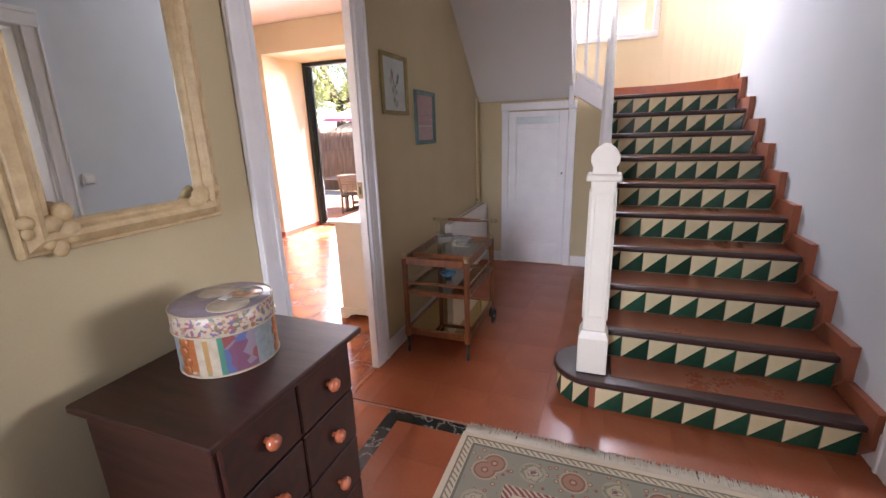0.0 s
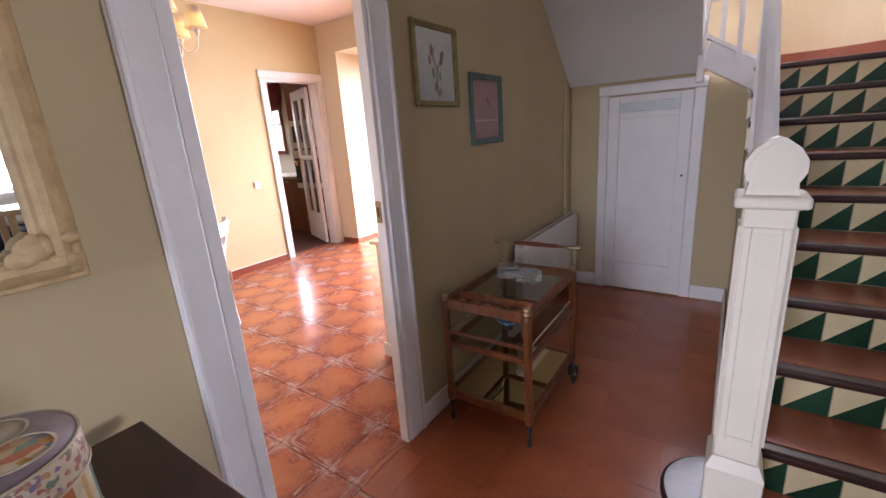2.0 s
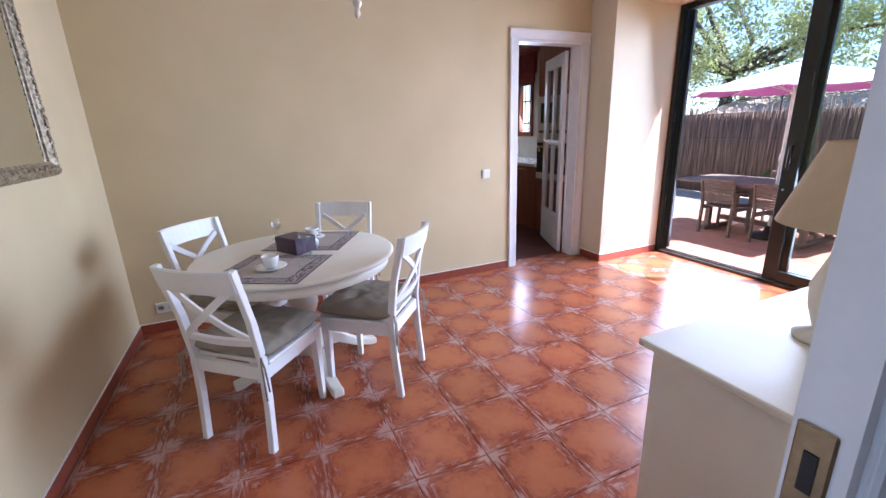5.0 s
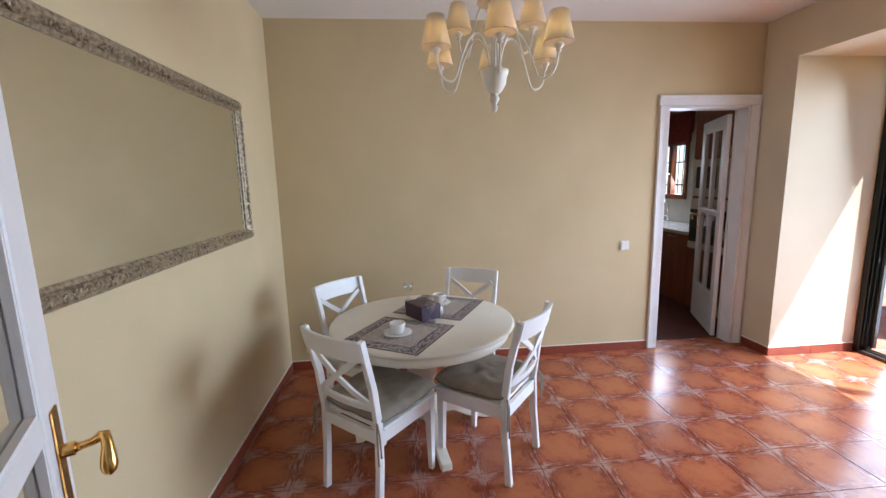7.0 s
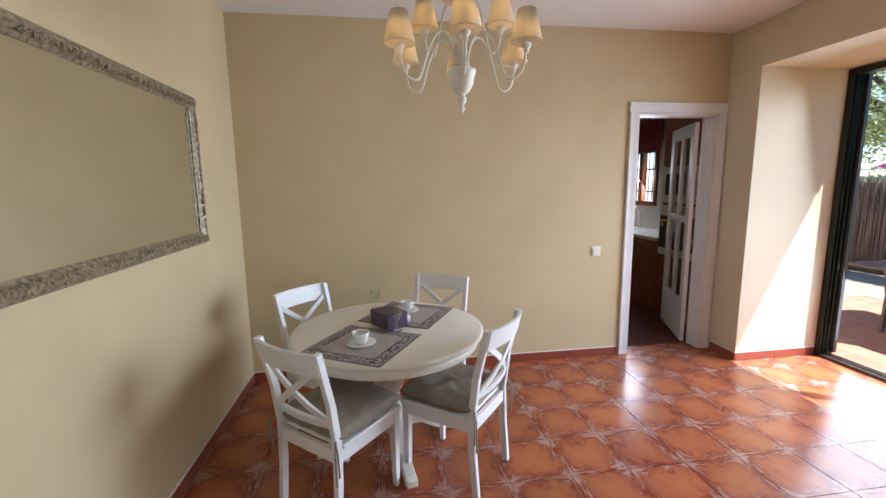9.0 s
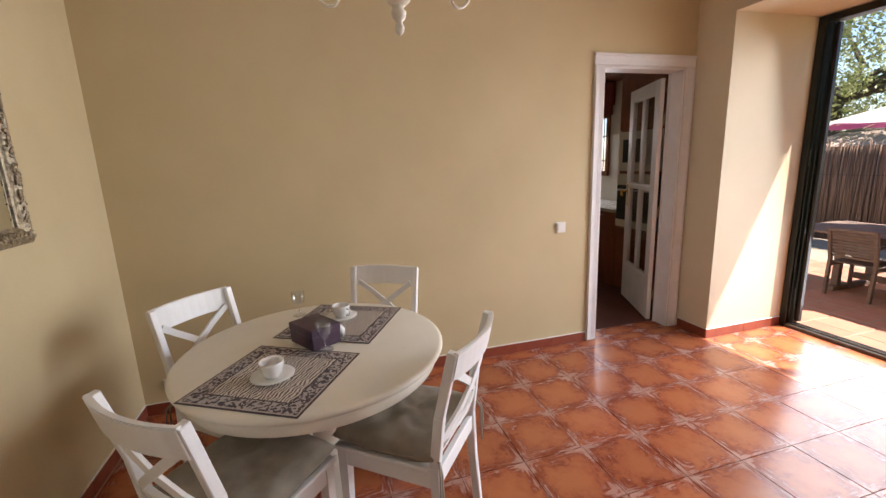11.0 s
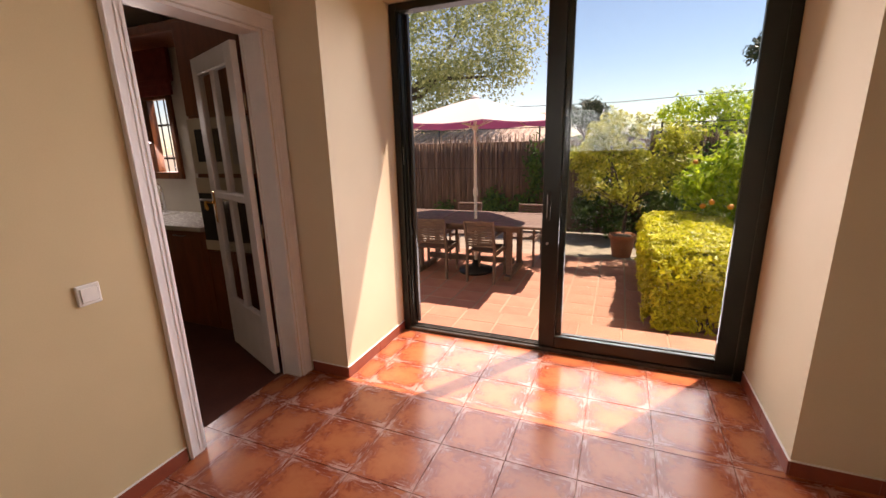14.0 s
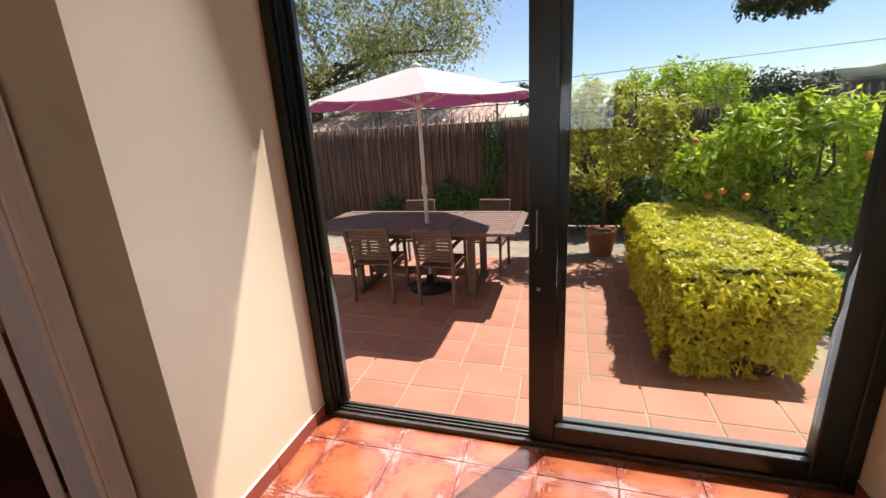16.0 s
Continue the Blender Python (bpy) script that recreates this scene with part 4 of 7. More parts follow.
def riser_tile_mesh(w, h):
    me = bpy.data.meshes.new("riser_tile")
    g = 0.0015
    v, f, mi = [], [], []
    for k, tri in enumerate((((g, g), (g, h - g), (w - g, h - g)), ((g, g), (w - g, h - g), (w - g, g)))):
        b = len(v)
        v += [(x, -0.009, z) for x, z in tri] + [(x, 0.0, z) for x, z in tri]
        f += [(b, b + 1, b + 2), (b, b + 3, b + 4, b + 1), (b + 1, b + 4, b + 5, b + 2), (b + 2, b + 5, b + 3, b)]
        mi += [k] * 4
    me.from_pydata(v, [], f)
    bmx = bmesh.new()
    bmx.from_mesh(me)
    bmesh.ops.recalc_face_normals(bmx, faces=bmx.faces[:])
    bmx.to_mesh(me)
    bmx.free()
    me.polygons.foreach_set("material_index", mi)
    me.materials.append(CREAMTILE), me.materials.append(GREENTILE)
    return me


TW = (SX - 0.15) / 8
rt = riser_tile_mesh(TW, RISE - 0.038)
for i in range(10):
    for k in range(-1 if i else 0, 8):
        ob = new("riser_tile", rt)
        ob.parent = stairs
        ob.matrix_basis = pose(XR - 0.037 - 0.035 * i * GO - (k + 1) * TW, Y1 + i * GO + 0.012 - (0.012 if i == 0 else 0), i * RISE + 0.001)
rt2 = riser_tile_mesh(0.085, RISE - 0.038)
for k in range(5):
    a = -math.pi / 2 - k * 0.50
    ob = new("riser_tile", rt2)
    ob.parent = stairs
    a2 = a - 0.25
    ob.matrix_basis = pose(cx + (cr - 0.01) * math.cos(a2), cy + (cr - 0.01) * math.sin(a2), 0.001, 0, 0, math.degrees(a2) + 90) @ pose(-0.0425, 0, 0)
# stepped skirting on the wall
for i in range(10):
    y, z = Y1 + i * GO, (i + 1) * RISE
    bm = prism(bmesh.new(), [(y + 0.01, z - RISE), (y + GO + 0.01, z - RISE), (y + GO + 0.01, z + 0.0), (y + GO - 0.08, z + 0.085), (y - 0.07, z + 0.085), (y - 0.07, z - RISE + 0.085)], (XR - 0.037 - 0.035 * i * GO, XR - 0.001), "x")
    part("skirting_tile", bm, TREADTILE, stairs, "terracotta stepped wall skirting")
part("landing_skirting", B(XH, XR - 0.83, 5.28, 5.299, 1.684, 1.82), TREADTILE, stairs)
bm = bmesh.new()
for k in range(10):
    a0, a1 = k * math.pi / 20, (k + 1) * math.pi / 20
    r0, r1 = 0.735, 0.75
    prism(bm, [(XR - 0.841 + r * math.cos(a), 4.55 + r * math.sin(a)) for r, a in ((r0, a0), (r0, a1), (r1, a1), (r1, a0))], (1.684, 1.82), "z")
part("landing_skirting", bm, TREADTILE, stairs)

# newel post; CREAM puts the dining room's warm light into its colour
nw = thing("newel_post", pose(cx, cy - 0.055, RISE + 0.003), "square newel post with a carved head, warm room light in its cream colour", "newel post", kind="structure")
part("base", B(-0.073, 0.073, -0.073, 0.073, 0, 0.20, bevel=0.004), CREAM, nw)
bm = bmesh.new()
for z0, z1, a, b in ((0.20, 0.235, 0.073, 0.058),):
    lo = [bm.verts.new((x * a, y * a, z0)) for x, y in ((-1, -1), (1, -1), (1, 1), (-1, 1))]
    hi = [bm.verts.new((x * b, y * b, z1)) for x, y in ((-1, -1), (1, -1), (1, 1), (-1, 1))]
    for i in range(4):
        bm.faces.new((lo[i], lo[(i + 1) % 4], hi[(i + 1) % 4], hi[i]))
    bm.faces.new(lo), bm.faces.new(hi)
part("base_moulding", bm, CREAM, nw)
part("shaft", B(-0.056, 0.056, -0.056, 0.056, 0.235, 1.0, bevel=0.005), CREAM, nw)
for s in ((0, -1), (-1, 0), (1, 0)):
    bm = bmesh.new()
    for u0, u1, z0, z1 in ((-0.05, -0.032, 0.3, 0.95), (0.032, 0.05, 0.3, 0.95), (-0.032, 0.032, 0.3, 0.318), (-0.032, 0.032, 0.932, 0.95)):
        if s[0] == 0:
            box(bm, u0, u1, -0.062, -0.056, z0, z1, bevel=0.002)
        else:
            box(bm, *sorted((s[0] * 0.056, s[0] * 0.062)), u0, u1, z0, z1, bevel=0.002)
    part("panel_moulding", bm, CREAM, nw)
part("cap", B(-0.078, 0.078, -0.078, 0.078, 1.0, 1.03, bevel=0.008, seg=2), CREAM, nw)
bm = prism(bmesh.new(), [(-0.055, 0), (0.055, 0), (0.05, 0.03), (0.063, 0.055), (0.063, 0.085), (0.045, 0.115), (0.02, 0.135), (0, 0.143), (-0.02, 0.135), (-0.045, 0.115), (-0.063, 0.085), (-0.063, 0.055), (-0.05, 0.03)], (-0.05, 0.05), "y")
bmesh.ops.translate(bm, verts=bm.verts[:], vec=(0, 0, 1.03))
bmesh.ops.bevel(bm, geom=[e for e in bm.edges if abs(e.verts[0].co.y - e.verts[1].co.y) < 1e-5], offset=0.012, segments=2, affect="EDGES")
part("finial", bm, CREAM, nw)

# handrail and balusters of the first flight
SL = RISE / GO
rail = thing("stair_handrail", pose(0.115, 0, 0), "white painted handrail with plain balusters", "handrail", kind="structure")
ya, za = Y1 + 0.22, RISE + 0.98
yb = 4.36
zb = za + (yb - ya) * SL
bm = beam(bmesh.new(), (0, ya, za), (0, yb, zb), 0.062, 0.07, bevel=0.018)
part("rail", bm, TRIM, rail)
for i in range(1, 9):
    for f in (0.3, 0.8):
        y = Y1 + i * GO + f * GO
        part("baluster", B(-0.015, 0.015, y - 0.015, y + 0.015, (i + 1) * RISE - 0.002, za + (y - ya) * SL - 0.03), TRIM, rail)
up = thing("upper_stair_string", pose(0, 0, 0), "white painted upper stair string with balusters", "stair string", kind="structure")
part("post", B(-0.23, -0.185, 4.30, 4.38, 1.62, 3.4, bevel=0.006), TRIM, up)
part("string_board", beam(bmesh.new(), (-0.19, 4.34, 1.815), (0.10, 4.41, 1.64), 0.03, 0.17), TRIM, up)
part("string_lip", beam(bmesh.new(), (-0.19, 4.332, 1.73), (0.10, 4.402, 1.555), 0.045, 0.03), TRIM, up)
part("string_cap", beam(bmesh.new(), (-0.19, 4.34, 1.91), (0.10, 4.41, 1.735), 0.05, 0.025), TRIM, up)
for x in (-0.10, 0.0):
    part("baluster", B(x - 0.014, x + 0.014, 4.35, 4.38, 1.83 - (x + 0.19) * 0.6, 3.3), TRIM, up)

# ---- hall ----
# chest of drawers
ch = thing("chest_of_drawers", pose(-1.045, 0.466, 0), "dark mahogany chest of drawers with orange wooden knobs", "chest of drawers")
part("top", B(0, 0.46, 0.0, 0.578, 0.798, 0.82, bevel=0.004), MAHOGANY, ch)
part("carcass", B(0.005, 0.42, 0.03, 0.548, 0.06, 0.798, bevel=0.003), MAHOGANY, ch)
part("plinth", B(0.01, 0.425, 0.022, 0.556, 0.0, 0.07, bevel=0.004), MAHOGANY, ch)
for r in range(4):
    z0 = 0.085 + r * 0.178
    for y0, y1 in ((0.04, 0.285), (0.29, 0.535)):
        dr = part("drawer", B(0.42, 0.434, y0, y1, z0, z0 + 0.171, bevel=0.004), MAHOGANY, ch)
        kx = Matrix.Rotation(math.pi / 2, 4, "Y")
        part("knob", lathe(bmesh.new(), [(0.008, 0), (0.008, 0.010), (0.017, 0.016), (0.021, 0.025), (0.018, 0.034), (0.008, 0.039), (0.0, 0.040)], 16, (0.434, (y0 + y1) / 2, z0 + 0.09), kx), KNOB, dr, "turned orange wooden knob")

# hat box
hb = thing("hat_box", pose(-0.85, 0.778, 0.82) @ Matrix.Diagonal((1.07, 1.07, 0.99, 1)), "round patchwork-patterned hat box with a lid on the chest", "hat box")
part("body", lathe(bmesh.new(), [(0.0, 0.0), (0.116, 0.0), (0.118, 0.004), (0.118, 0.13)], 40), HATSIDE, hb)
a0 = math.radians(-118)
for deg, pm, lo, hi in ((26, HATGREY, 0.004, 0.114), (14, HATORANGE, 0.02, 0.114), (9, HATBEIGE, 0.004, 0.114), (6, HATYELLOW, 0.012, 0.108), (10, HATBEIGE, 0.004, 0.114), (6, HATGREEN, 0.004, 0.114), (36, HATPLUM, 0.008, 0.114), (13, HATGREY, 0.004, 0.114)) * 3:
    bm, a1 = bmesh.new(), a0 + math.radians(deg)
    cols = [[bm.verts.new((r * math.cos(a), r * math.sin(a), z)) for r, z in ((0.1175, lo), (0.1190, lo), (0.1190, hi), (0.1175, hi))] for a in (a0, a0 + (a1 - a0) / 3, a0 + (a1 - a0) * 2 / 3, a1)]
    for u, v in zip(cols, cols[1:]):
        for i in range(4):
            bm.faces.new((u[i], v[i], v[(i + 1) % 4], u[(i + 1) % 4]))
    bm.faces.new(cols[0]), bm.faces.new(cols[-1])
    part("printed_panel", bm, pm, hb)
    if pm is HATGREY and deg > 20:
        for k in range(4):
            c = a1 - 0.06 + 0.05 * (k % 2)
            part("scallop", lathe(bmesh.new(), [(0.016, 0), (0.016, 0.0014), (0, 0.0014)], 14, (0.1185 * math.cos(c), 0.1185 * math.sin(c), 0.022 + 0.026 * k), Matrix.Rotation(c, 4, "Z") @ Matrix.Rotation(math.pi / 2, 4, "Y")), HATORANGE, hb)
    a0 = a1
lid = part("lid", lathe(bmesh.new(), [(0.121, 0.115), (0.122, 0.117), (0.122, 0.168), (0.119, 0.172), (0.06, 0.173), (0.0, 0.173)], 40), HATSIDE2, hb, "lid with a flowered rim and a mauve top")
part("lid_top", lathe(bmesh.new(), [(0.0, 0.1735), (0.117, 0.1735), (0.117, 0.175), (0.0, 0.175)], 40), HATTOP, lid)
for a, r, rr, m in ((0.9, 0.055, 0.045, HATSIDE), (2.6, 0.06, 0.045, HATBEIGE), (-0.5, 0.06, 0.048, HATBEIGE)):
    part("patch", lathe(bmesh.new(), [(rr, 0.175), (rr, 0.1765), (0, 0.1765)], 24, (r * math.cos(a), r * math.sin(a), 0)), m, lid)
    bm = bmesh.new()
    tube(bm, [(r * math.cos(a) + rr * math.cos(t), r * math.sin(a) + rr * math.sin(t), 0.1765) for t in [i * math.pi / 12 for i in range(25)]], 0.0022, 6)
    part("patch_edge", bm, HATBEIGE, lid)
part("lid_rim_cord", tube(bmesh.new(), [(0.121 * math.cos(t), 0.121 * math.sin(t), 0.173) for t in [i * math.pi / 20 for i in range(41)]], 0.0028, 6), HATBEIGE, lid)
part("lid_lower_cord", tube(bmesh.new(), [(0.1225 * math.cos(t), 0.1225 * math.sin(t), 0.117) for t in [i * math.pi / 20 for i in range(41)]], 0.0025, 6), HATBEIGE, lid)
part("base_cord", tube(bmesh.new(), [(0.1185 * math.cos(t), 0.1185 * math.sin(t), 0.004) for t in [i * math.pi / 20 for i in range(41)]], 0.003, 6), HATBEIGE, hb)
part("price_tag", B(0.0, 0.026, -0.012, 0.012, 0.176, 0.179), CERAMIC, lid, "small white paper tag")


def profile_frame(bm, y0, y1, z0, z1, w, steps, n=1):
    """Mitred frame in the plane x = 0 that rises along +x: steps are (share of the width from the outside, height)."""
    rings = []
    for s, h in steps:
        o = s * w
        rings.append([bm.verts.new((h, y, z)) for y, z in ((y0 + o, z0 + o), (y1 - o, z0 + o), (y1 - o, z1 - o), (y0 + o, z1 - o))])
    for a, b in zip(rings, rings[1:]):
        for i in range(4):
            bm.faces.new((a[i], a[(i + 1) % 4], b[(i + 1) % 4], b[i]))
    return bm


# gilt mirror over the chest
gm = thing("wall_mirror", pose(XH, 0, 0) @ pose(0.002, 0, 1.165, 0, 1.0, 0), "cream gilt framed mirror hanging over the chest", "mirror")
fr = profile_frame(bmesh.new(), 0.50, 1.05, 0.0, 0.86, 0.075, [(0, 0), (0, 0.018), (0.06, 0.03), (0.16, 0.026), (0.24, 0.033), (0.5, 0.047), (0.68, 0.042), (0.78, 0.03), (0.88, 0.031), (0.95, 0.024), (1.0, 0.012), (1.0, 0.002)])
part("frame", fr, GILT, gm)
for y, sy in ((0.50, 1), (1.05, -1)):
    for z, sz in ((0.0, 1), (0.86, -1)):
        bm = bmesh.new()
        rng = random.Random(int(y * 100 + z * 10))
        for k in range(11):
            u, v = rng.uniform(0.004, 0.10), rng.uniform(0.004, 0.10)
            r = rng.uniform(0.010, 0.020)
            bmesh.ops.create_icosphere(bm, subdivisions=2, radius=r, matrix=Matrix.Translation((0.034, y + sy * u, z + sz * v)) @ Matrix.Diagonal((0.7, rng.uniform(0.7, 1.6), rng.uniform(0.7, 1.6), 1)))
        for f in bm.faces:
            f.smooth = True
        tagged(part("corner_ornament", bm, GILT, gm, "carved leaf corner ornament"), kind="stuff")
part("mirror_glass", B(0.006, 0.010, 0.50 + 0.065, 1.05 - 0.065, 0.065, 0.795), MIRROR, gm)
part("backboard", B(0.001, 0.005, 0.505, 1.035, 0.01, 0.85), MAHOGANY, gm)

# pictures
def picture(name, y0, y1, z0, z1, w, frame_mat, art, label, deco):
    t = thing(name, pose(XH + 0.002, 0, 0), label, "picture")
    part("frame", profile_frame(bmesh.new(), y0, y1, z0, z1, w, [(0, 0), (0, 0.016), (0.15, 0.021), (0.45, 0.02), (0.7, 0.015), (1.0, 0.012), (1.0, 0.002)]), frame_mat, t)
    sheet = part("print", B(0.001, 0.004, y0 + w * 0.9, y1 - w * 0.9, z0 + w * 0.9, z1 - w * 0.9), art, t)
    deco(sheet, y0 + w, y1 - w, z0 + w, z1 - w)
    g = part("glass", B(0.008, 0.010, y0 + w * 0.95, y1 - w * 0.95, z0 + w * 0.95, z1 - w * 0.95), GLASS, t)
    g.visible_shadow = False
    return t


def branch_art(sheet, y0, y1, z0, z1):
    c, h = (y0 + y1) / 2, z1 - z0
    part("stem", tube(bmesh.new(), [(0.005, c + dy, z0 + h * f) for f, dy in ((0.06, 0.015), (0.25, 0.0), (0.45, 0.01), (0.62, -0.02), (0.75, -0.01))], 0.002, 5), INKBROWN, sheet)
    part("stem", tube(bmesh.new(), [(0.005, c + dy, z0 + h * f) for f, dy in ((0.45, 0.01), (0.58, 0.035), (0.66, 0.06))], 0.0018, 5), INKBROWN, sheet)
    for dy, f, r, m in ((0.05, 0.63, 0.017, INKBLUE), (0.062, 0.69, 0.010, INKBLUE), (0.04, 0.56, 0.010, INKBROWN), (-0.03, 0.72, 0.016, INKROSE), (-0.045, 0.58, 0.014, INKROSE), (0.03, 0.36, 0.013, INKLEAF), (-0.02, 0.40, 0.016, INKLEAF), (-0.01, 0.2, 0.014, INKLEAF), (0.03, 0.14, 0.012, INKLEAF)):
        part("painted_spot", lathe(bmesh.new(), [(r, 0), (r, 0.0006), (0, 0.0006)], 12, (0.0045, c + dy, z0 + h * f), Matrix.Rotation(math.pi / 2, 4, "Y") @ Matrix.Diagonal((1.5, 0.7, 1, 1))), m, sheet)


def rose_art(sheet, y0, y1, z0, z1):
    c, h = (y0 + y1) / 2, z1 - z0
    part("painted_band", B(0.0045, 0.0052, y0 + 0.01, y1 - 0.01, z0 + h * 0.30, z0 + h * 0.33), INKPALE, sheet)
    part("painted_bird", lathe(bmesh.new(), [(0.012, 0), (0.012, 0.0006), (0, 0.0006)], 12, (0.0045, c + 0.025, z0 + h * 0.62), Matrix.Rotation(0.6, 4, "X") @ Matrix.Rotation(math.pi / 2, 4, "Y") @ Matrix.Diagonal((2.4, 0.6, 1, 1))), INKBROWN, sheet)
    part("stem", tube(bmesh.new(), [(0.005, y0 + 0.02, z0 + h * 0.5), (0.005, c, z0 + h * 0.58), (0.005, y1 - 0.02, z0 + h * 0.55)], 0.0012, 5), INKBROWN, sheet)
    for dy, f in ((-0.04, 0.15), (0.0, 0.2), (0.04, 0.13), (-0.03, 0.42)):
        part("painted_spot", lathe(bmesh.new(), [(0.012, 0), (0.012, 0.0006), (0, 0.0006)], 10, (0.0045, c + dy, z0 + h * f), Matrix.Rotation(math.pi / 2, 4, "Y")), INKROSE, sheet)


picture("framed_picture", 2.297, 2.638, 1.528, 1.877, 0.024, GOLDFRAME, ARTGREEN, "olive gilt framed bird and blossom print under glass", branch_art)
picture("framed_picture", 2.757, 3.11, 1.333, 1.699, 0.03, GREENFRAME, ARTPINK, "teal framed rose-coloured bird print under glass", rose_art)

# radiator and its pipe
rd = thing("radiator", pose(XH + 0.03, 3.20, 0.10), "white enamelled panel radiator under the pictures", "radiator")
part("panel", B(0, 0.065, 0, 1.16, 0, 0.56, bevel=0.010, seg=2), RADIATOR, rd)
part("grille", B(0.004, 0.061, 0.01, 1.15, 0.56, 0.566), RADIATOR, rd)
for k in range(24):
    part("rib", B(0.065, 0.068, 0.03 + k * 0.047, 0.055 + k * 0.047, 0.03, 0.53, bevel=0.0012), RADIATOR, rd)
for k in range(26):
    part("slot", B(0.016, 0.05, 0.03 + k * 0.043, 0.05 + k * 0.043, 0.5655, 0.567), BLACK, rd)
v = part("valve", lathe(bmesh.new(), [(0.008, 0), (0.012, 0.012), (0.021, 0.02), (0.023, 0.055), (0.018, 0.06), (0, 0.06)], 16, (0.04, 0.0, 0.47), Matrix.Rotation(math.pi / 2, 4, "X")), CERAMIC, rd, "white thermostatic valve")
for y in (0.2, 0.95):
    part("bracket", B(-0.03, 0.0, y, y + 0.03, 0.1, 0.45), RADIATOR, rd)
part("pipe", rod(bmesh.new(), (0.03, 0.03, -0.12), (0.03, 0.03, 0.0), 0.008), RADIATOR, rd)
pp = thing("wall_pipe", pose(XH + 0.018, YB - 0.19, 0), "thin painted heating pipe in the hall corner", "pipe")
part("pipe", rod(bmesh.new(), (0, 0, 0.0), (0, 0, 1.72), 0.009), OLIVE, pp)
part("clip", B(-0.018, 0.011, -0.012, 0.012, 0.70, 0.72, bevel=0.002), BRASSOLD, pp)

# drinks trolley
tr = thing("drinks_trolley", pose(-0.82, 2.57, 0) @ Matrix.Diagonal((1, 1.03, 0.945, 1)), "wooden drinks trolley with glass shelves and brass fittings", "trolley")
W, L = 0.205, 0.295
for sx in (-1, 1):
    for sy in (-1, 1):
        bm = bmesh.new()
        x, y = sx * W, sy * L
        lathe(bm, [(0.016, 0.13), (0.021, 0.15), (0.021, 0.19), (0.017, 0.21), (0.0175, 0.40), (0.019, 0.46), (0.0175, 0.55), (0.019, 0.66), (0.018, 0.695)], 12, (x, y, 0))
        leg = part("leg", bm, OAK, tr)
        part("leg_cap", lathe(bmesh.new(), [(0.018, 0.695), (0.02, 0.70), (0.012, 0.706), (0.018, 0.712), (0.019, 0.722), (0.013, 0.732), (0, 0.734)], 12, (x, y, 0)), BRASSOLD, leg)
        if sy < 0:
            part("foot", lathe(bmesh.new(), [(0.006, 0.0), (0.012, 0.01), (0.011, 0.045), (0.006, 0.05), (0.008, 0.075), (0.014, 0.13)], 10, (x, y, 0)), BLACK, leg, "dark metal castor foot")
        else:
            wh = part("wheel", tube(bmesh.new(), [(x + sx * 0.022, y - 0.015 + 0.052 * math.cos(a), 0.059 + 0.052 * math.sin(a)) for a in [i * math.pi / 12 for i in range(25)]], 0.0065, 8), BLACK, leg, "black spoked wheel")
            for k in range(6):
                a = k * math.pi / 3
                part("spoke", rod(bmesh.new(), (x + sx * 0.022, y - 0.015, 0.059), (x + sx * 0.022, y - 0.015 + 0.048 * math.cos(a), 0.059 + 0.048 * math.sin(a)), 0.0028, seg=6), BLACK, leg)
            part("axle", rod(bmesh.new(), (x, y - 0.015, 0.059), (x + sx * 0.032, y - 0.015, 0.059), 0.009), BRASSOLD, leg)
            part("wheel_bracket", B(x - 0.012, x + 0.012, y - 0.03, y + 0.012, 0.05, 0.15, bevel=0.004), BLACK, leg)
for z, h, nm in ((0.655, 0.048, "top_rail"), (0.445, 0.028, "shelf_rail"), (0.145, 0.045, "bottom_rail")):
    for s in (-1, 1):
        part(nm, B(s * W - 0.011, s * W + 0.011, -L + 0.018, L - 0.018, z, z + h, bevel=0.003), OAK, tr)
        part(nm, B(-W + 0.018, W - 0.018, s * L - 0.011, s * L + 0.011, z, z + h, bevel=0.003), OAK, tr)
for z in (0.525,):
    for s in (-1, 1):
        part("gallery_rod", rod(bmesh.new(), (s * W, -L + 0.015, z), (s * W, L - 0.015, z), 0.005, seg=8), CHROME, tr, "thin chrome gallery rod")
    part("gallery_rail", B(-W + 0.015, W - 0.015, -L - 0.008, -L + 0.008, z - 0.008, z + 0.010, bevel=0.003), OAK, tr)
part("cross_rail", B(-W + 0.011, W - 0.011, -L + 0.105, -L + 0.125, 0.655, 0.70, bevel=0.003), OAK, tr)
for k in range(4):
    x = -0.14 + k * 0.075
    part("bottle_divider", B(x, x + 0.012, -L + 0.011, -L + 0.105, 0.66, 0.672, bevel=0.002), OAK, tr)
for nm, y0, z in (("glass_shelf", -L + 0.125, 0.692), ("glass_shelf", -L + 0.011, 0.474)):
    g = part(nm, B(-W + 0.011, W - 0.011, y0, L - 0.011, z, z + 0.005), SMOKE, tr, "smoked glass shelf")
    g.visible_shadow = False
part("mirror_shelf", B(-W + 0.011, W - 0.011, -L + 0.011, L - 0.011, 0.178, 0.183), AMBERMIRROR, tr, "mirrored bottom shelf")
for s in (-1, 1):
    part("handle_post", lathe(bmesh.new(), [(0.011, 0.73), (0.008, 0.745), (0.008, 0.80), (0.012, 0.815), (0.010, 0.83)], 10, (s * (W - 0.01), L, 0)), BRASSOLD, tr)
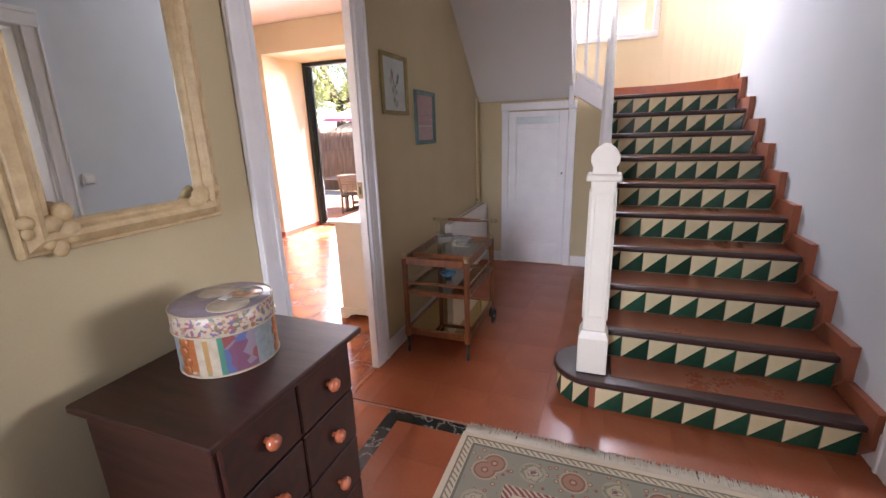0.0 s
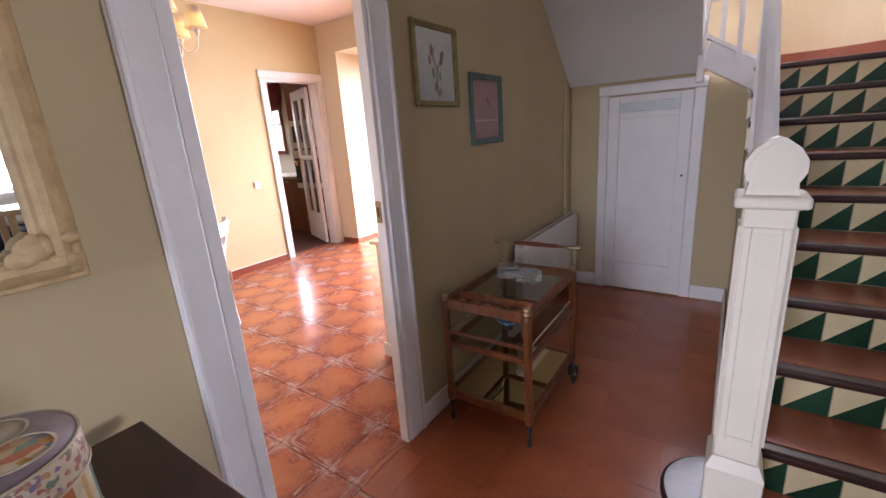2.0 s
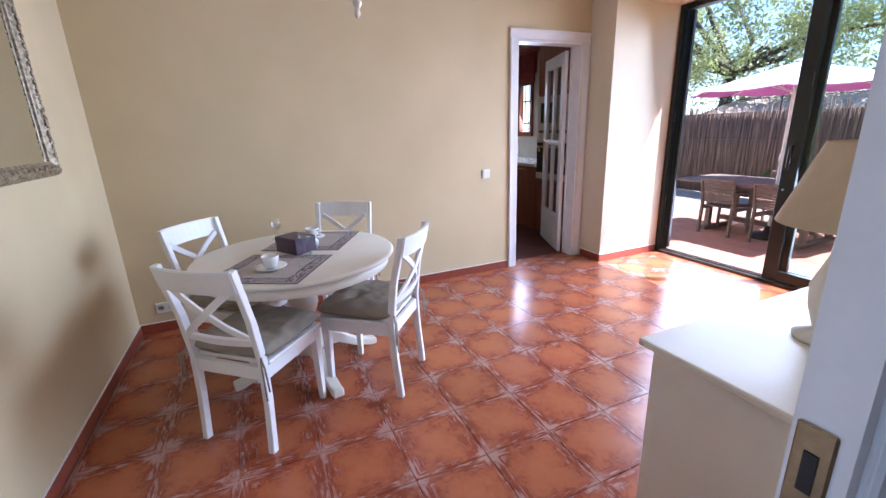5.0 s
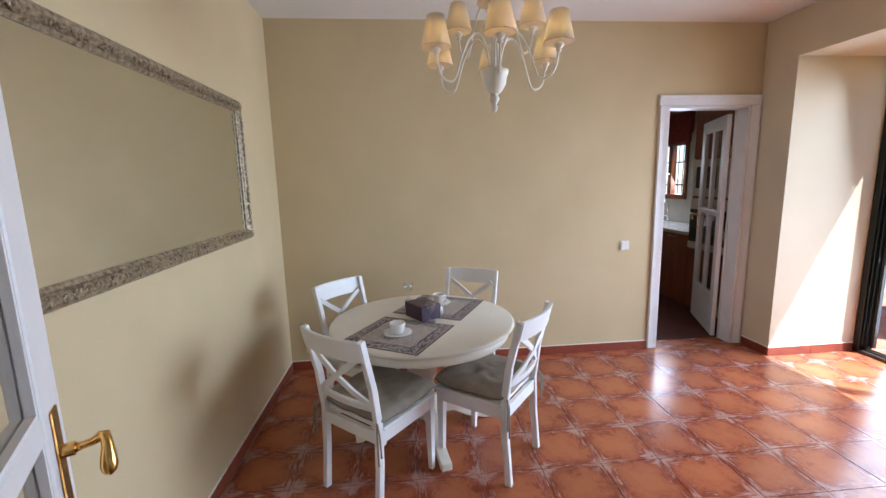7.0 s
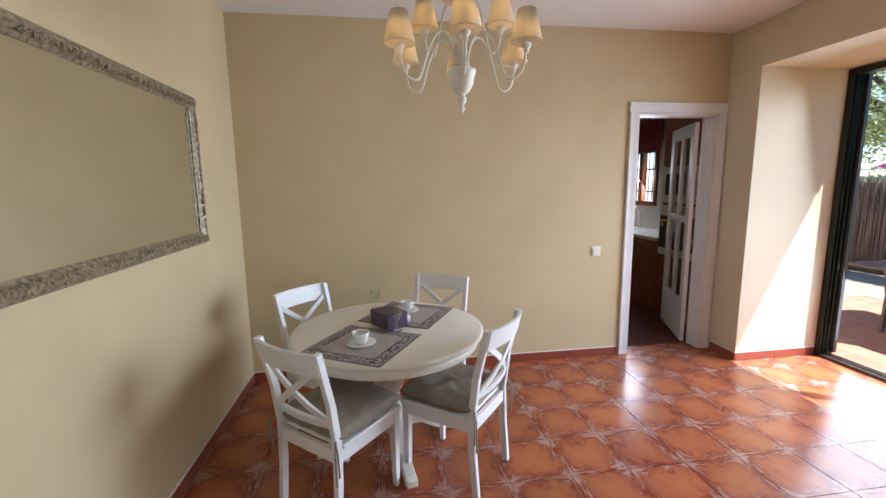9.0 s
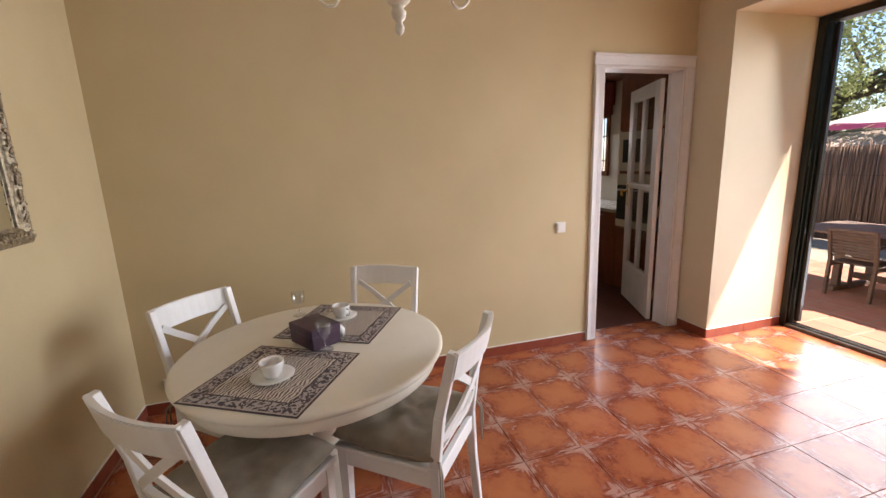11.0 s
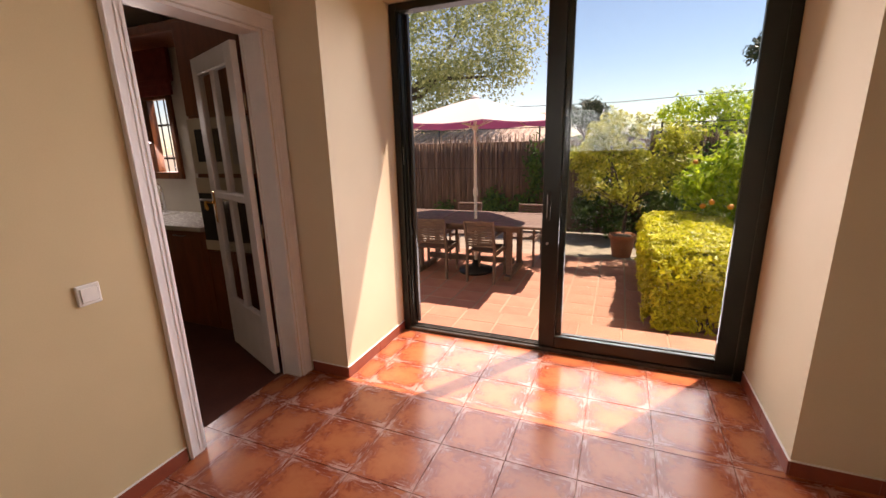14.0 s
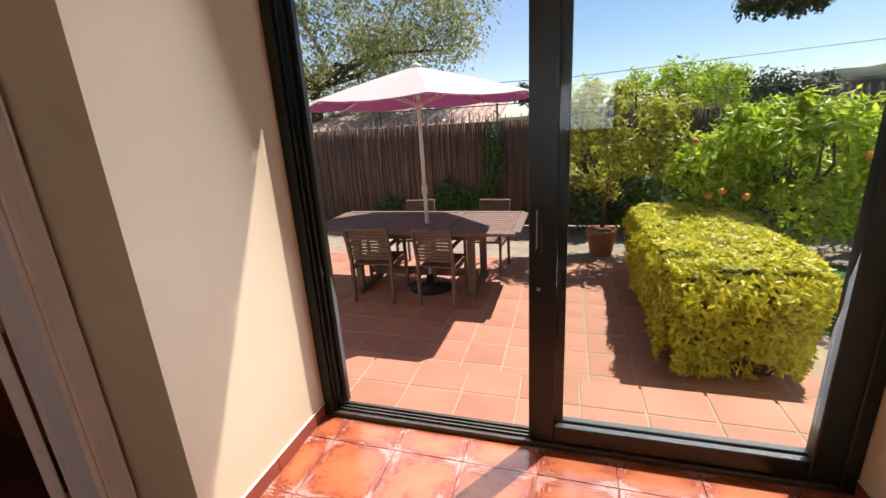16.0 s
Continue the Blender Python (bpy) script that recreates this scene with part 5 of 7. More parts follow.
hn = part("handle", lathe(bmesh.new(), [(0.006, -0.13), (0.012, -0.12), (0.012, -0.05), (0.015, 0.0), (0.012, 0.05), (0.012, 0.12), (0.006, 0.13)], 12, (0, L, 0.832), Matrix.Rotation(math.pi / 2, 4, "Y")), OAK, tr, "turned wooden handle")
for s in (-1, 1):
    part("handle_end", lathe(bmesh.new(), [(0.009, 0.125), (0.010, 0.19), (0.014, 0.20), (0.008, 0.215), (0.015, 0.23), (0.015, 0.24), (0.006, 0.25), (0, 0.25)], 12, (0, L, 0.832), Matrix.Rotation(s * math.pi / 2, 4, "Y")), BRASSOLD, hn)
for x, y, rz in ((-0.075, 0.10, 25), (0.06, 0.06, -15)):
    gb = thing("glass_box", pose(-0.82 + x, 2.57 + y, 0.659, 0, 0, rz), "small clear glass lidded box on the trolley", "glass box", "boxes on the trolley")
    o = part("box", B(-0.052, 0.052, -0.042, 0.042, 0.0, 0.042, bevel=0.006), CRYSTAL, gb)
    l2 = part("lid", B(-0.055, 0.055, -0.045, 0.045, 0.044, 0.060, bevel=0.007), CRYSTAL, gb)
    o.visible_shadow = l2.visible_shadow = False
    for k in range(3):
        q = part("facet", B(-0.036 + k * 0.028, -0.020 + k * 0.028, -0.036, 0.036, 0.0602, 0.065, bevel=0.002), CRYSTAL, l2)
        q.visible_shadow = False
bw = thing("blue_bowl", pose(-0.815, 2.49, 0.453), "small blue patterned glass bowl on a dark foot", "bowl")
part("bowl", lathe(bmesh.new(), [(0.0, 0.018), (0.02, 0.02), (0.045, 0.035), (0.055, 0.055), (0.052, 0.055), (0.04, 0.038), (0.0, 0.026)], 20), BLUEGLASS, bw)
part("foot", lathe(bmesh.new(), [(0.024, 0), (0.026, 0.006), (0.015, 0.018), (0.0, 0.018)], 16), BLACK, bw)

# rug with fringe, marble inlay
rg = thing("rug", pose(0.33, 0.35, 0), "green and ivory oriental rug with a red guard band", "rug")
part("carpet", B(-0.77, 0.77, -1.28, 1.28, 0.0, 0.010, bevel=0.003), RUG, rg)
rng = random.Random(4)
bm = bmesh.new()
for s in (1, -1):
    for k in range(900):
        x = -0.76 + k * 1.52 / 899
        dx, ln = rng.uniform(-0.012, 0.012), rng.uniform(0.05, 0.08)
        tube(bm, [(x, s * 1.28, 0.006), (x + dx * 0.5, s * (1.28 + ln * 0.5), 0.005), (x + dx, s * (1.28 + ln), 0.0035)], [0.003, 0.0028, 0.0015], 4)
tagged(part("fringe", bm, FRINGE, rg, "cream cotton fringe"), kind="stuff")
for n, a in enumerate(((-0.86, -0.79, -1.2, 1.675), (-0.79, 0.9, 1.605, 1.675))):
    solo("marble_inlay", B(*a, -0.008, 0.0035), MARBLE, "black marble inlay strip with white veins in the floor", "floor inlay", "floor inlay strips", kind="structure")
sw = thing("light_switch", pose(XR, 2.03, 1.08), "white light switch on the stair wall", "light switch")
part("plate", B(-0.012, 0, -0.04, 0.04, -0.04, 0.04, bevel=0.004), CERAMIC, sw)
part("rocker", B(-0.018, -0.012, -0.028, 0.028, -0.028, 0.028, bevel=0.003), CERAMIC, sw)

# ---- dining room ----
tb = thing("dining_table", pose(-3.516, 1.771, 0) @ Matrix.Diagonal((1.02, 1.02, 0.993, 1)), "round cream painted pedestal dining table", "table")
part("tabletop", lathe(bmesh.new(), [(0.0, 0.712), (0.53, 0.712), (0.546, 0.716), (0.552, 0.724), (0.552, 0.732), (0.546, 0.739), (0.535, 0.742), (0.0, 0.742)], 72), CREAM, tb)
part("apron", lathe(bmesh.new(), [(0.0, 0.655), (0.515, 0.655), (0.519, 0.66), (0.519, 0.712), (0.0, 0.712)], 72), CREAM, tb)
part("pedestal", lathe(bmesh.new(), [(0.075, 0.10), (0.085, 0.13), (0.085, 0.20), (0.06, 0.24), (0.05, 0.30), (0.065, 0.36), (0.085, 0.42), (0.085, 0.47), (0.055, 0.53), (0.05, 0.56), (0.075, 0.60), (0.10, 0.655)], 28), CREAM, tb)
for k in range(4):
    a = math.radians(12 + 90 * k)
    bm = bmesh.new()
    poly = [(0.06, 0.10), (0.06, 0.22), (0.12, 0.21), (0.22, 0.15), (0.32, 0.075), (0.40, 0.05), (0.44, 0.045), (0.44, 0.0), (0.40, 0.0), (0.36, 0.015), (0.28, 0.04), (0.18, 0.10)]
    prism(bm, poly, (-0.03, 0.03), "y")
    bmesh.ops.rotate(bm, verts=bm.verts[:], cent=(0, 0, 0), matrix=Matrix.Rotation(a, 3, "Z"))
    bmesh.ops.bevel(bm, geom=bm.edges[:], offset=0.005, segments=1, affect="EDGES")
    part("foot", bm, CREAM, tb)


def cushion_mesh():
    """A square seat pad, domed, with puckers and a piped edge."""
    bm = bmesh.new()
    n = 26
    for side in (1, -1):
        g = []
        for i in range(n + 1):
            row = []
            for j in range(n + 1):
                u, v = 2 * i / n - 1, 2 * j / n - 1
                e = (1 - abs(u) ** 4) * (1 - abs(v) ** 4)
                h = 0.044 * e ** 0.38 + (0.007 * math.sin(7 * u + 3 * v) * math.sin(5 * v - 2 * u) + 0.020 * noise.noise((u * 2.6, v * 2.6, side)) + 0.010 * noise.noise((u * 6.0, v * 6.0, side + 3))) * e
                k = 1 - 0.035 * (u * u * v * v)
                row.append(bm.verts.new((u * 0.222 * k, v * 0.222 * k, 0.040 + side * h)))
            g.append(row)
        for i in range(n):
            for j in range(n):
                f = bm.faces.new((g[i][j], g[i + 1][j], g[i + 1][j + 1], g[i][j + 1]))
                f.smooth = True
    bmesh.ops.remove_doubles(bm, verts=bm.verts[:], dist=0.0005)
    return bm


def chair(m):
    """Cross-back chair that faces +y, with its seat pad; the origin lies under the seat's middle."""
    t = thing("dining_chair", m, "white painted cross-back dining chair", "chair", "chairs round the table")
    for s in (-1, 1):
        bm = bmesh.new()
        x = s * 0.19
        pts = [((x, -0.225, 0.0), 0.034), ((x, -0.205, 0.25), 0.036), ((x, -0.20, 0.45), 0.037), ((x, -0.225, 0.65), 0.036), ((x * 1.02, -0.285, 0.90), 0.032)]
        for (a, w), (b, w2) in zip(pts, pts[1:]):
            beam(bm, a, Vector(b) + (Vector(b) - Vector(a)).normalized() * 0.003, 0.030, (w + w2) / 2, up=(0, 1, 0.1), bevel=0.003)
        part("back_post", bm, CHALK, t)
        bm = bmesh.new()
        lo = [bm.verts.new((s * 0.185 + dx * 0.013, 0.195 + dy * 0.013, 0)) for dx, dy in ((-1, -1), (1, -1), (1, 1), (-1, 1))]
        hi = [bm.verts.new((s * 0.185 + dx * 0.021, 0.19 + dy * 0.021, 0.43)) for dx, dy in ((-1, -1), (1, -1), (1, 1), (-1, 1))]
        for i in range(4):
            bm.faces.new((lo[i], lo[(i + 1) % 4], hi[(i + 1) % 4], hi[i]))
        bm.faces.new(lo), bm.faces.new(hi)
        part("front_leg", bm, CHALK, t)
        part("side_rail", B(s * 0.19 - 0.012, s * 0.19 + 0.012, -0.19, 0.18, 0.365, 0.43, bevel=0.003), CHALK, t)
    part("front_rail", B(-0.175, 0.175, 0.18, 0.204, 0.365, 0.43, bevel=0.003), CHALK, t)
    part("rear_rail", B(-0.175, 0.175, -0.212, -0.188, 0.365, 0.43, bevel=0.003), CHALK, t)
    part("seat", B(-0.212, 0.212, -0.185, 0.222, 0.43, 0.450, bevel=0.007, seg=2), CHALK, t)
    # curved top rail and lower back rail
    for z0, z1, yb, bow, nm in ((0.80, 0.905, -0.272, 0.035, "top_rail"), (0.535, 0.575, -0.212, 0.020, "lower_rail")):
        bm = bmesh.new()
        rings = []
        n = 10
        for i in range(n + 1):
            u = 2 * i / n - 1
            x = u * 0.205 if nm == "top_rail" else u * 0.178
            y = yb - bow * (1 - u * u)
            lean = (z1 - z0) * 0.22
            rings.append([bm.verts.new(p) for p in ((x, y + 0.011, z0), (x, y - 0.011, z0), (x, y - 0.011 - lean, z1), (x, y + 0.011 - lean, z1))])
        for a, b in zip(rings, rings[1:]):
            for i in range(4):
                bm.faces.new((a[i], a[(i + 1) % 4], b[(i + 1) % 4], b[i]))
        bm.faces.new(rings[0]), bm.faces.new(rings[-1])
        bmesh.ops.recalc_face_normals(bm, faces=bm.faces[:])
        bmesh.ops.bevel(bm, geom=[e for e in bm.edges if e.calc_face_angle(0) > 1.0], offset=0.004, segments=2, affect="EDGES")
        part(nm, bm, CHALK, t)
    for s in (-1, 1):
        bm = bmesh.new()
        pts = [(s * (0.165 - 0.33 * f), -0.222 - 0.052 * f - 0.026 * (1 - (2 * f - 1) ** 2) + s * 0.003, 0.565 + 0.25 * f) for f in (0, 0.25, 0.5, 0.75, 1)]
        for a, b in zip(pts, pts[1:]):
            beam(bm, a, b, 0.030, 0.012, up=(0, 1, 0))
        part("cross_slat", bm, CHALK, t)
    return t


def seat_pad(m):
    t = thing("seat_cushion", m, "grey cloth seat cushion tied to a white chair", "cushion", "cushions on the chairs")
    part("pad", cushion_mesh(), FABRIC, t)
    k = 0.220
    pts = []
    for i in range(33):
        a = i * 2 * math.pi / 32
        c, s = math.cos(a), math.sin(a)
        q = 1 / (abs(c) ** 7 + abs(s) ** 7) ** (1 / 7)
        pts.append((k * c * q * 0.985, k * s * q * 0.985, 0.040))
    part("piping", tube(bmesh.new(), pts, 0.0045, 6), FABRIC, t)
    for s in (-1, 1):
        x = s * 0.205
        for dx, dz in ((0.012, -0.16), (0.028, -0.11)):
            part("tie", tube(bmesh.new(), [(s * 0.185, -0.19, 0.03), (x, -0.235, 0.035), (x + s * dx, -0.250, 0.0), (x + s * dx * 1.3, -0.252, dz)], 0.0045, 5), FABRIC, t)
    return t


proto, pad = None, None
for x, y, fx, fy in ((-3.095, 1.515, -0.755, 0.656), (-3.22, 2.118, -0.629, -0.778), (-3.711, 1.425, 0.652, 0.758), (-3.87, 2.042, 0.877, -0.48)):
    m = pose(x, y, 0, 0, 0, math.degrees(math.atan2(fy, fx)) - 90)
    if proto is None:
        proto, pad = chair(m), seat_pad(m @ pose(0, 0.012, 0.45))
    else:
        copy_thing(proto, m), copy_thing(pad, m @ pose(0, 0.012, 0.45))

# table things
for x, y, rz in ((-3.266, 1.63, 60.0), (-3.745, 1.90, 61.5)):
    pm = thing("place_mat", pose(x, y, 0.738, 0, 0, rz) @ Matrix.Diagonal((1.05, 1.07, 1, 1)), "grey leaf-patterned woven place mat on the table", "place mat", "mats on the table")
    part("border", B(-0.225, 0.225, -0.215, 0.215, 0, 0.002), MATDARK, pm)
    part("edge_line", B(-0.218, 0.218, -0.208, 0.208, 0.0016, 0.0023), MATLINE, pm)
    part("band", B(-0.212, 0.212, -0.202, 0.202, 0.0019, 0.0027), MATGREY, pm)
    part("inner_border", B(-0.163, 0.163, -0.153, 0.153, 0.0023, 0.0031), MATDARK, pm)
    part("field", B(-0.158, 0.158, -0.148, 0.148, 0.0031, 0.0037), PLACEMAT, pm)
for x, y, rz in ((-3.245, 1.622, 200), (-3.79, 1.90, 40)):
    cp = thing("cup", pose(x, y, 0.742, 0, 0, rz), "white porcelain cup and saucer on a mat", "cup", "cups on the table")
    part("saucer", lathe(bmesh.new(), [(0.0, 0.0), (0.045, 0.0), (0.05, 0.004), (0.078, 0.013), (0.079, 0.016), (0.05, 0.008), (0.0, 0.006)], 32), CERAMIC, cp)
    part("bowl", lathe(bmesh.new(), [(0.0, 0.008), (0.026, 0.008), (0.028, 0.014), (0.038, 0.03), (0.044, 0.062), (0.045, 0.07), (0.042, 0.07), (0.04, 0.06), (0.034, 0.03), (0.0, 0.016)], 28), CERAMIC, cp)
    part("handle", tube(bmesh.new(), [(0.041, 0, 0.056), (0.058, 0, 0.058), (0.067, 0, 0.045), (0.06, 0, 0.028), (0.037, 0, 0.024)], 0.0042, 8), CERAMIC, cp)
for x, y in ((-3.93, 1.69), (-3.43, 1.815)):
    gl = thing("wine_glass", pose(x, y, 0.742 if x > -3.7 else 0.738), "clear stemmed wine glass on the table", "glass", "glasses on the table")
    g = part("glass_body", lathe(bmesh.new(), [(0.0, 0.0), (0.033, 0.0), (0.032, 0.003), (0.006, 0.008), (0.004, 0.045), (0.012, 0.055), (0.03, 0.075), (0.035, 0.10), (0.032, 0.13), (0.031, 0.13), (0.034, 0.10), (0.028, 0.077), (0.0, 0.060)], 28), STEMGLASS, gl)
    g.visible_shadow = False
nb = thing("napkin_box", pose(-3.535, 1.775, 0.742, 0, 0, 32), "plum coloured card box on the table", "box")
part("box_body", B(-0.092, 0.092, -0.07, 0.07, 0, 0.088, bevel=0.003), PURPLE, nb)
part("box_lid", B(-0.094, 0.094, -0.072, 0.072, 0.058, 0.092, bevel=0.003), PURPLE, nb)
part("tissue", tube(bmesh.new(), [(0.05, 0.075, 0.075), (0.065, 0.092, 0.04), (0.06, 0.102, 0.01)], [0.012, 0.018, 0.008], 7), CERAMIC, nb, "white crumpled tissue")

# chandelier
cd = thing("chandelier", pose(-3.095, 2.141, 1.898), "white turned chandelier with small cloth shades and lit bulbs", "chandelier")
part("finial", lathe(bmesh.new(), [(0.0, 0.0), (0.012, 0.01), (0.016, 0.025), (0.010, 0.04), (0.022, 0.055), (0.024, 0.07), (0.014, 0.082), (0.022, 0.088)], 20), CREAM, cd)
part("bowl", lathe(bmesh.new(), [(0.022, 0.088), (0.036, 0.10), (0.055, 0.13), (0.058, 0.16), (0.066, 0.18), (0.067, 0.195), (0.055, 0.20), (0.03, 0.20)], 24), CREAM, cd)
part("column", lathe(bmesh.new(), [(0.030, 0.20), (0.022, 0.22), (0.018, 0.30), (0.022, 0.36), (0.050, 0.385), (0.058, 0.40), (0.050, 0.41), (0.022, 0.42), (0.030, 0.50), (0.018, 0.56), (0.012, 0.60)], 20), CREAM, cd)
for a in range(3):
    part("chain", rod(bmesh.new(), (0.004 * math.cos(a * 2.1), 0.004 * math.sin(a * 2.1), 0.60), (0.004 * math.cos(a * 2.1), 0.004 * math.sin(a * 2.1), 0.90), 0.003), CREAM, cd)
part("ceiling_rose", lathe(bmesh.new(), [(0.008, 0.878), (0.05, 0.898), (0.058, 0.921), (0, 0.9215)], 24), CREAM, cd)


def arm(a, reach, z0, dip, top):
    pts = [(0.025, z0), (0.05, z0 + 0.10), (0.09, z0 + 0.14), (0.13, z0 + 0.115), (0.17, z0 + 0.04), (0.21, z0 - dip), (0.25, z0 - dip - 0.012), (0.285, z0 - dip + 0.02), (0.30, z0 + 0.03), (0.30, top)]
    smooth = []
    for i in range(len(pts) - 1):
        p0, p1, p2, p3 = (pts[min(max(i + d, 0), len(pts) - 1)] for d in (-1, 0, 1, 2))
        for f in (0, 0.25, 0.5, 0.75):
            smooth.append(tuple(0.5 * (2 * p1[q] + (p2[q] - p0[q]) * f + (2 * p0[q] - 5 * p1[q] + 4 * p2[q] - p3[q]) * f * f + (3 * p1[q] - p0[q] - 3 * p2[q] + p3[q]) * f ** 3) for q in (0, 1)))
    pts = smooth + [pts[-1]]
    k = reach / 0.30
    c, s = math.cos(a), math.sin(a)
    ar = part("arm", tube(bmesh.new(), [(r * k * c, r * k * s, z) for r, z in pts], 0.0055, 7), CREAM, cd)
    o = (reach * c, reach * s, 0)
    part("candle_cup", lathe(bmesh.new(), [(0.006, top - 0.012), (0.013, top - 0.004), (0.010, top + 0.004), (0.019, top + 0.012), (0.021, top + 0.024), (0.012, top + 0.028), (0.012, top + 0.06), (0.0, top + 0.06)], 14, o), CREAM, ar)
    part("bulb", lathe(bmesh.new(), [(0.006, top + 0.06), (0.011, top + 0.075), (0.012, top + 0.09), (0.007, top + 0.105), (0.0, top + 0.115)], 12, o), BULB, ar, "small glowing bulb")
    part("shade", lathe(bmesh.new(), [(0.066, top + 0.030), (0.067, top + 0.032), (0.038, top + 0.160), (0.0365, top + 0.160), (0.0655, top + 0.031)], 24, o), SHADECLOTH, ar, "small beige cloth shade")
    part("shade_trim", tube(bmesh.new(), [(o[0] + 0.066 * math.cos(t), o[1] + 0.066 * math.sin(t), top + 0.031) for t in [i * math.pi / 10 for i in range(21)]], 0.002, 5), SHADE, ar)


for k in range(6):
    arm(math.radians(-8 + 60 * k), 0.31, 0.21, 0.07, 0.235)
for k in range(3):
    arm(math.radians(-14 + 120 * k), 0.21, 0.36, 0.06, 0.385)

# long mirror
lm = thing("wall_mirror", pose(-2.075, YM + 0.002, 1.243, 0, 0, 90), "long mirror in a silvered carved frame on the wall", "mirror")
part("frame", profile_frame(bmesh.new(), 0.02, 1.74, 0.0, 0.85, 0.072, [(0, 0), (0, 0.012), (0.08, 0.02), (0.2, 0.03), (0.45, 0.036), (0.62, 0.028), (0.72, 0.022), (0.8, 0.026), (0.9, 0.018), (1.0, 0.014), (1.0, 0.002)]), SILVERGILT, lm)
rng = random.Random(8)
bm = bmesh.new()
for k in range(520):
    e = k % 4
    u = rng.random()
    y, z = ((0.03 + u * 1.70, 0.022 + rng.random() * 0.025), (0.03 + u * 1.70, 0.793 + rng.random() * 0.025), (0.042 + rng.random() * 0.025, 0.02 + u * 0.80), (1.693 + rng.random() * 0.025, 0.02 + u * 0.80))[e]
    bmesh.ops.create_icosphere(bm, subdivisions=1, radius=rng.uniform(0.005, 0.009), matrix=Matrix.Translation((0.033, y, z)) @ Matrix.Rotation(rng.random() * 3, 4, "X") @ Matrix.Diagonal((0.6, 1.7, 0.7, 1)))
for f in bm.faces:
    f.smooth = True
tagged(part("carved_leaves", bm, SILVERGILT, lm, "carved silvered leaf relief"), kind="stuff")
part("mirror_glass", B(0.004, 0.009, 0.075, 1.685, 0.058, 0.792), MIRROR, lm)

# light switch by the kitchen door
ls = thing("light_switch", pose(XK, 3.611, 0.974), "cream light switch beside the kitchen door", "light switch")
part("plate", B(0, 0.011, -0.042, 0.042, -0.042, 0.042, bevel=0.004), CERAMIC, ls)
part("rocker", B(0.011, 0.016, -0.03, 0.03, -0.03, 0.03, bevel=0.003), CERAMIC, ls)

so = thing("wall_socket", pose(-1.40, YW, 0.215), "cream double wall socket low beside the garden door", "socket")
part("plate", B(-0.045, 0.045, -0.011, 0, -0.04, 0.04, bevel=0.004), CERAMIC, so)
for dx in (-0.012, 0.012):
    part("socket_hole", rod(bmesh.new(), (dx, -0.0118, 0), (dx, -0.010, 0), 0.004), BLACK, so)

ws = thing("wall_socket", pose(XK, 0.868, 0.19), "cream double wall socket low behind the table", "socket")
part("plate", B(0, 0.011, -0.07, 0.07, -0.04, 0.04, bevel=0.004), CERAMIC, ws)
for y in (-0.035, 0.035):
    well = part("socket_well", lathe(bmesh.new(), [(0.022, 0.0), (0.022, 0.0015), (0.019, 0.0015), (0.018, 0.0), (0.0, 0.0)], 18, (0.011, y, 0), Matrix.Rotation(math.pi / 2, 4, "Y")), CREAMPLASTIC, ws)
    for dy in (-0.009, 0.009):
        part("socket_hole", rod(bmesh.new(), (0.0105, y + dy, 0), (0.0122, y + dy, 0), 0.0035), BLACK, well)

# cream sideboard with a lamp
sb = thing("sideboard", pose(XD, 2.585, 0) @ Matrix.Diagonal((1.12, 1, 0.934, 1)), "cream painted wooden sideboard against the wall", "sideboard")
part("top", B(-0.565, -0.005, 0, 1.30, 0.825, 0.85, bevel=0.006, seg=2), CREAM, sb)
part("body", B(-0.535, -0.01, 0.025, 1.275, 0.08, 0.825, bevel=0.003), CREAM, sb)
bm = prism(bmesh.new(), [(-0.55, 0), (-0.50, 0), (-0.47, 0.035), (-0.43, 0.05), (-0.11, 0.05), (-0.07, 0.035), (-0.04, 0), (-0.01, 0), (-0.01, 0.095), (-0.55, 0.095)], (0.012, 0.032), "y")
part("plinth", bm, CREAM, sb)
part("plinth", B(-0.55, -0.537, 0.033, 1.285, 0, 0.095, bevel=0.003), CREAM, sb)
for k in range(3):
    y0 = 0.05 + k * 0.405
    dr = part("drawer", B(-0.55, -0.537, y0, y0 + 0.39, 0.66, 0.81, bevel=0.004), CREAM, sb)
    part("knob", lathe(bmesh.new(), [(0.008, 0), (0.008, 0.012), (0.015, 0.018), (0.015, 0.026), (0, 0.03)], 14, (-0.55, y0 + 0.195, 0.735), Matrix.Rotation(-math.pi / 2, 4, "Y")), CREAM, dr)
    do = part("door", B(-0.55, -0.537, y0, y0 + 0.39, 0.11, 0.645, bevel=0.004), CREAM, sb)
    part("knob", lathe(bmesh.new(), [(0.008, 0), (0.008, 0.012), (0.015, 0.018), (0.015, 0.026), (0, 0.03)], 14, (-0.55, y0 + 0.35, 0.42), Matrix.Rotation(-math.pi / 2, 4, "Y")), CREAM, do)
tl = thing("table_lamp", pose(-1.56, 3.02, 0.794), "table lamp with a pale cloth shade on the sideboard", "lamp")
part("base", lathe(bmesh.new(), [(0.0, 0), (0.062, 0.0), (0.065, 0.014), (0.022, 0.035), (0.042, 0.10), (0.048, 0.16), (0.018, 0.25), (0.010, 0.38), (0.0, 0.38)], 24), CREAM, tl)
part("shade", lathe(bmesh.new(), [(0.15, 0.335), (0.152, 0.337), (0.075, 0.55), (0.073, 0.55), (0.149, 0.337)], 36), SHADE, tl)

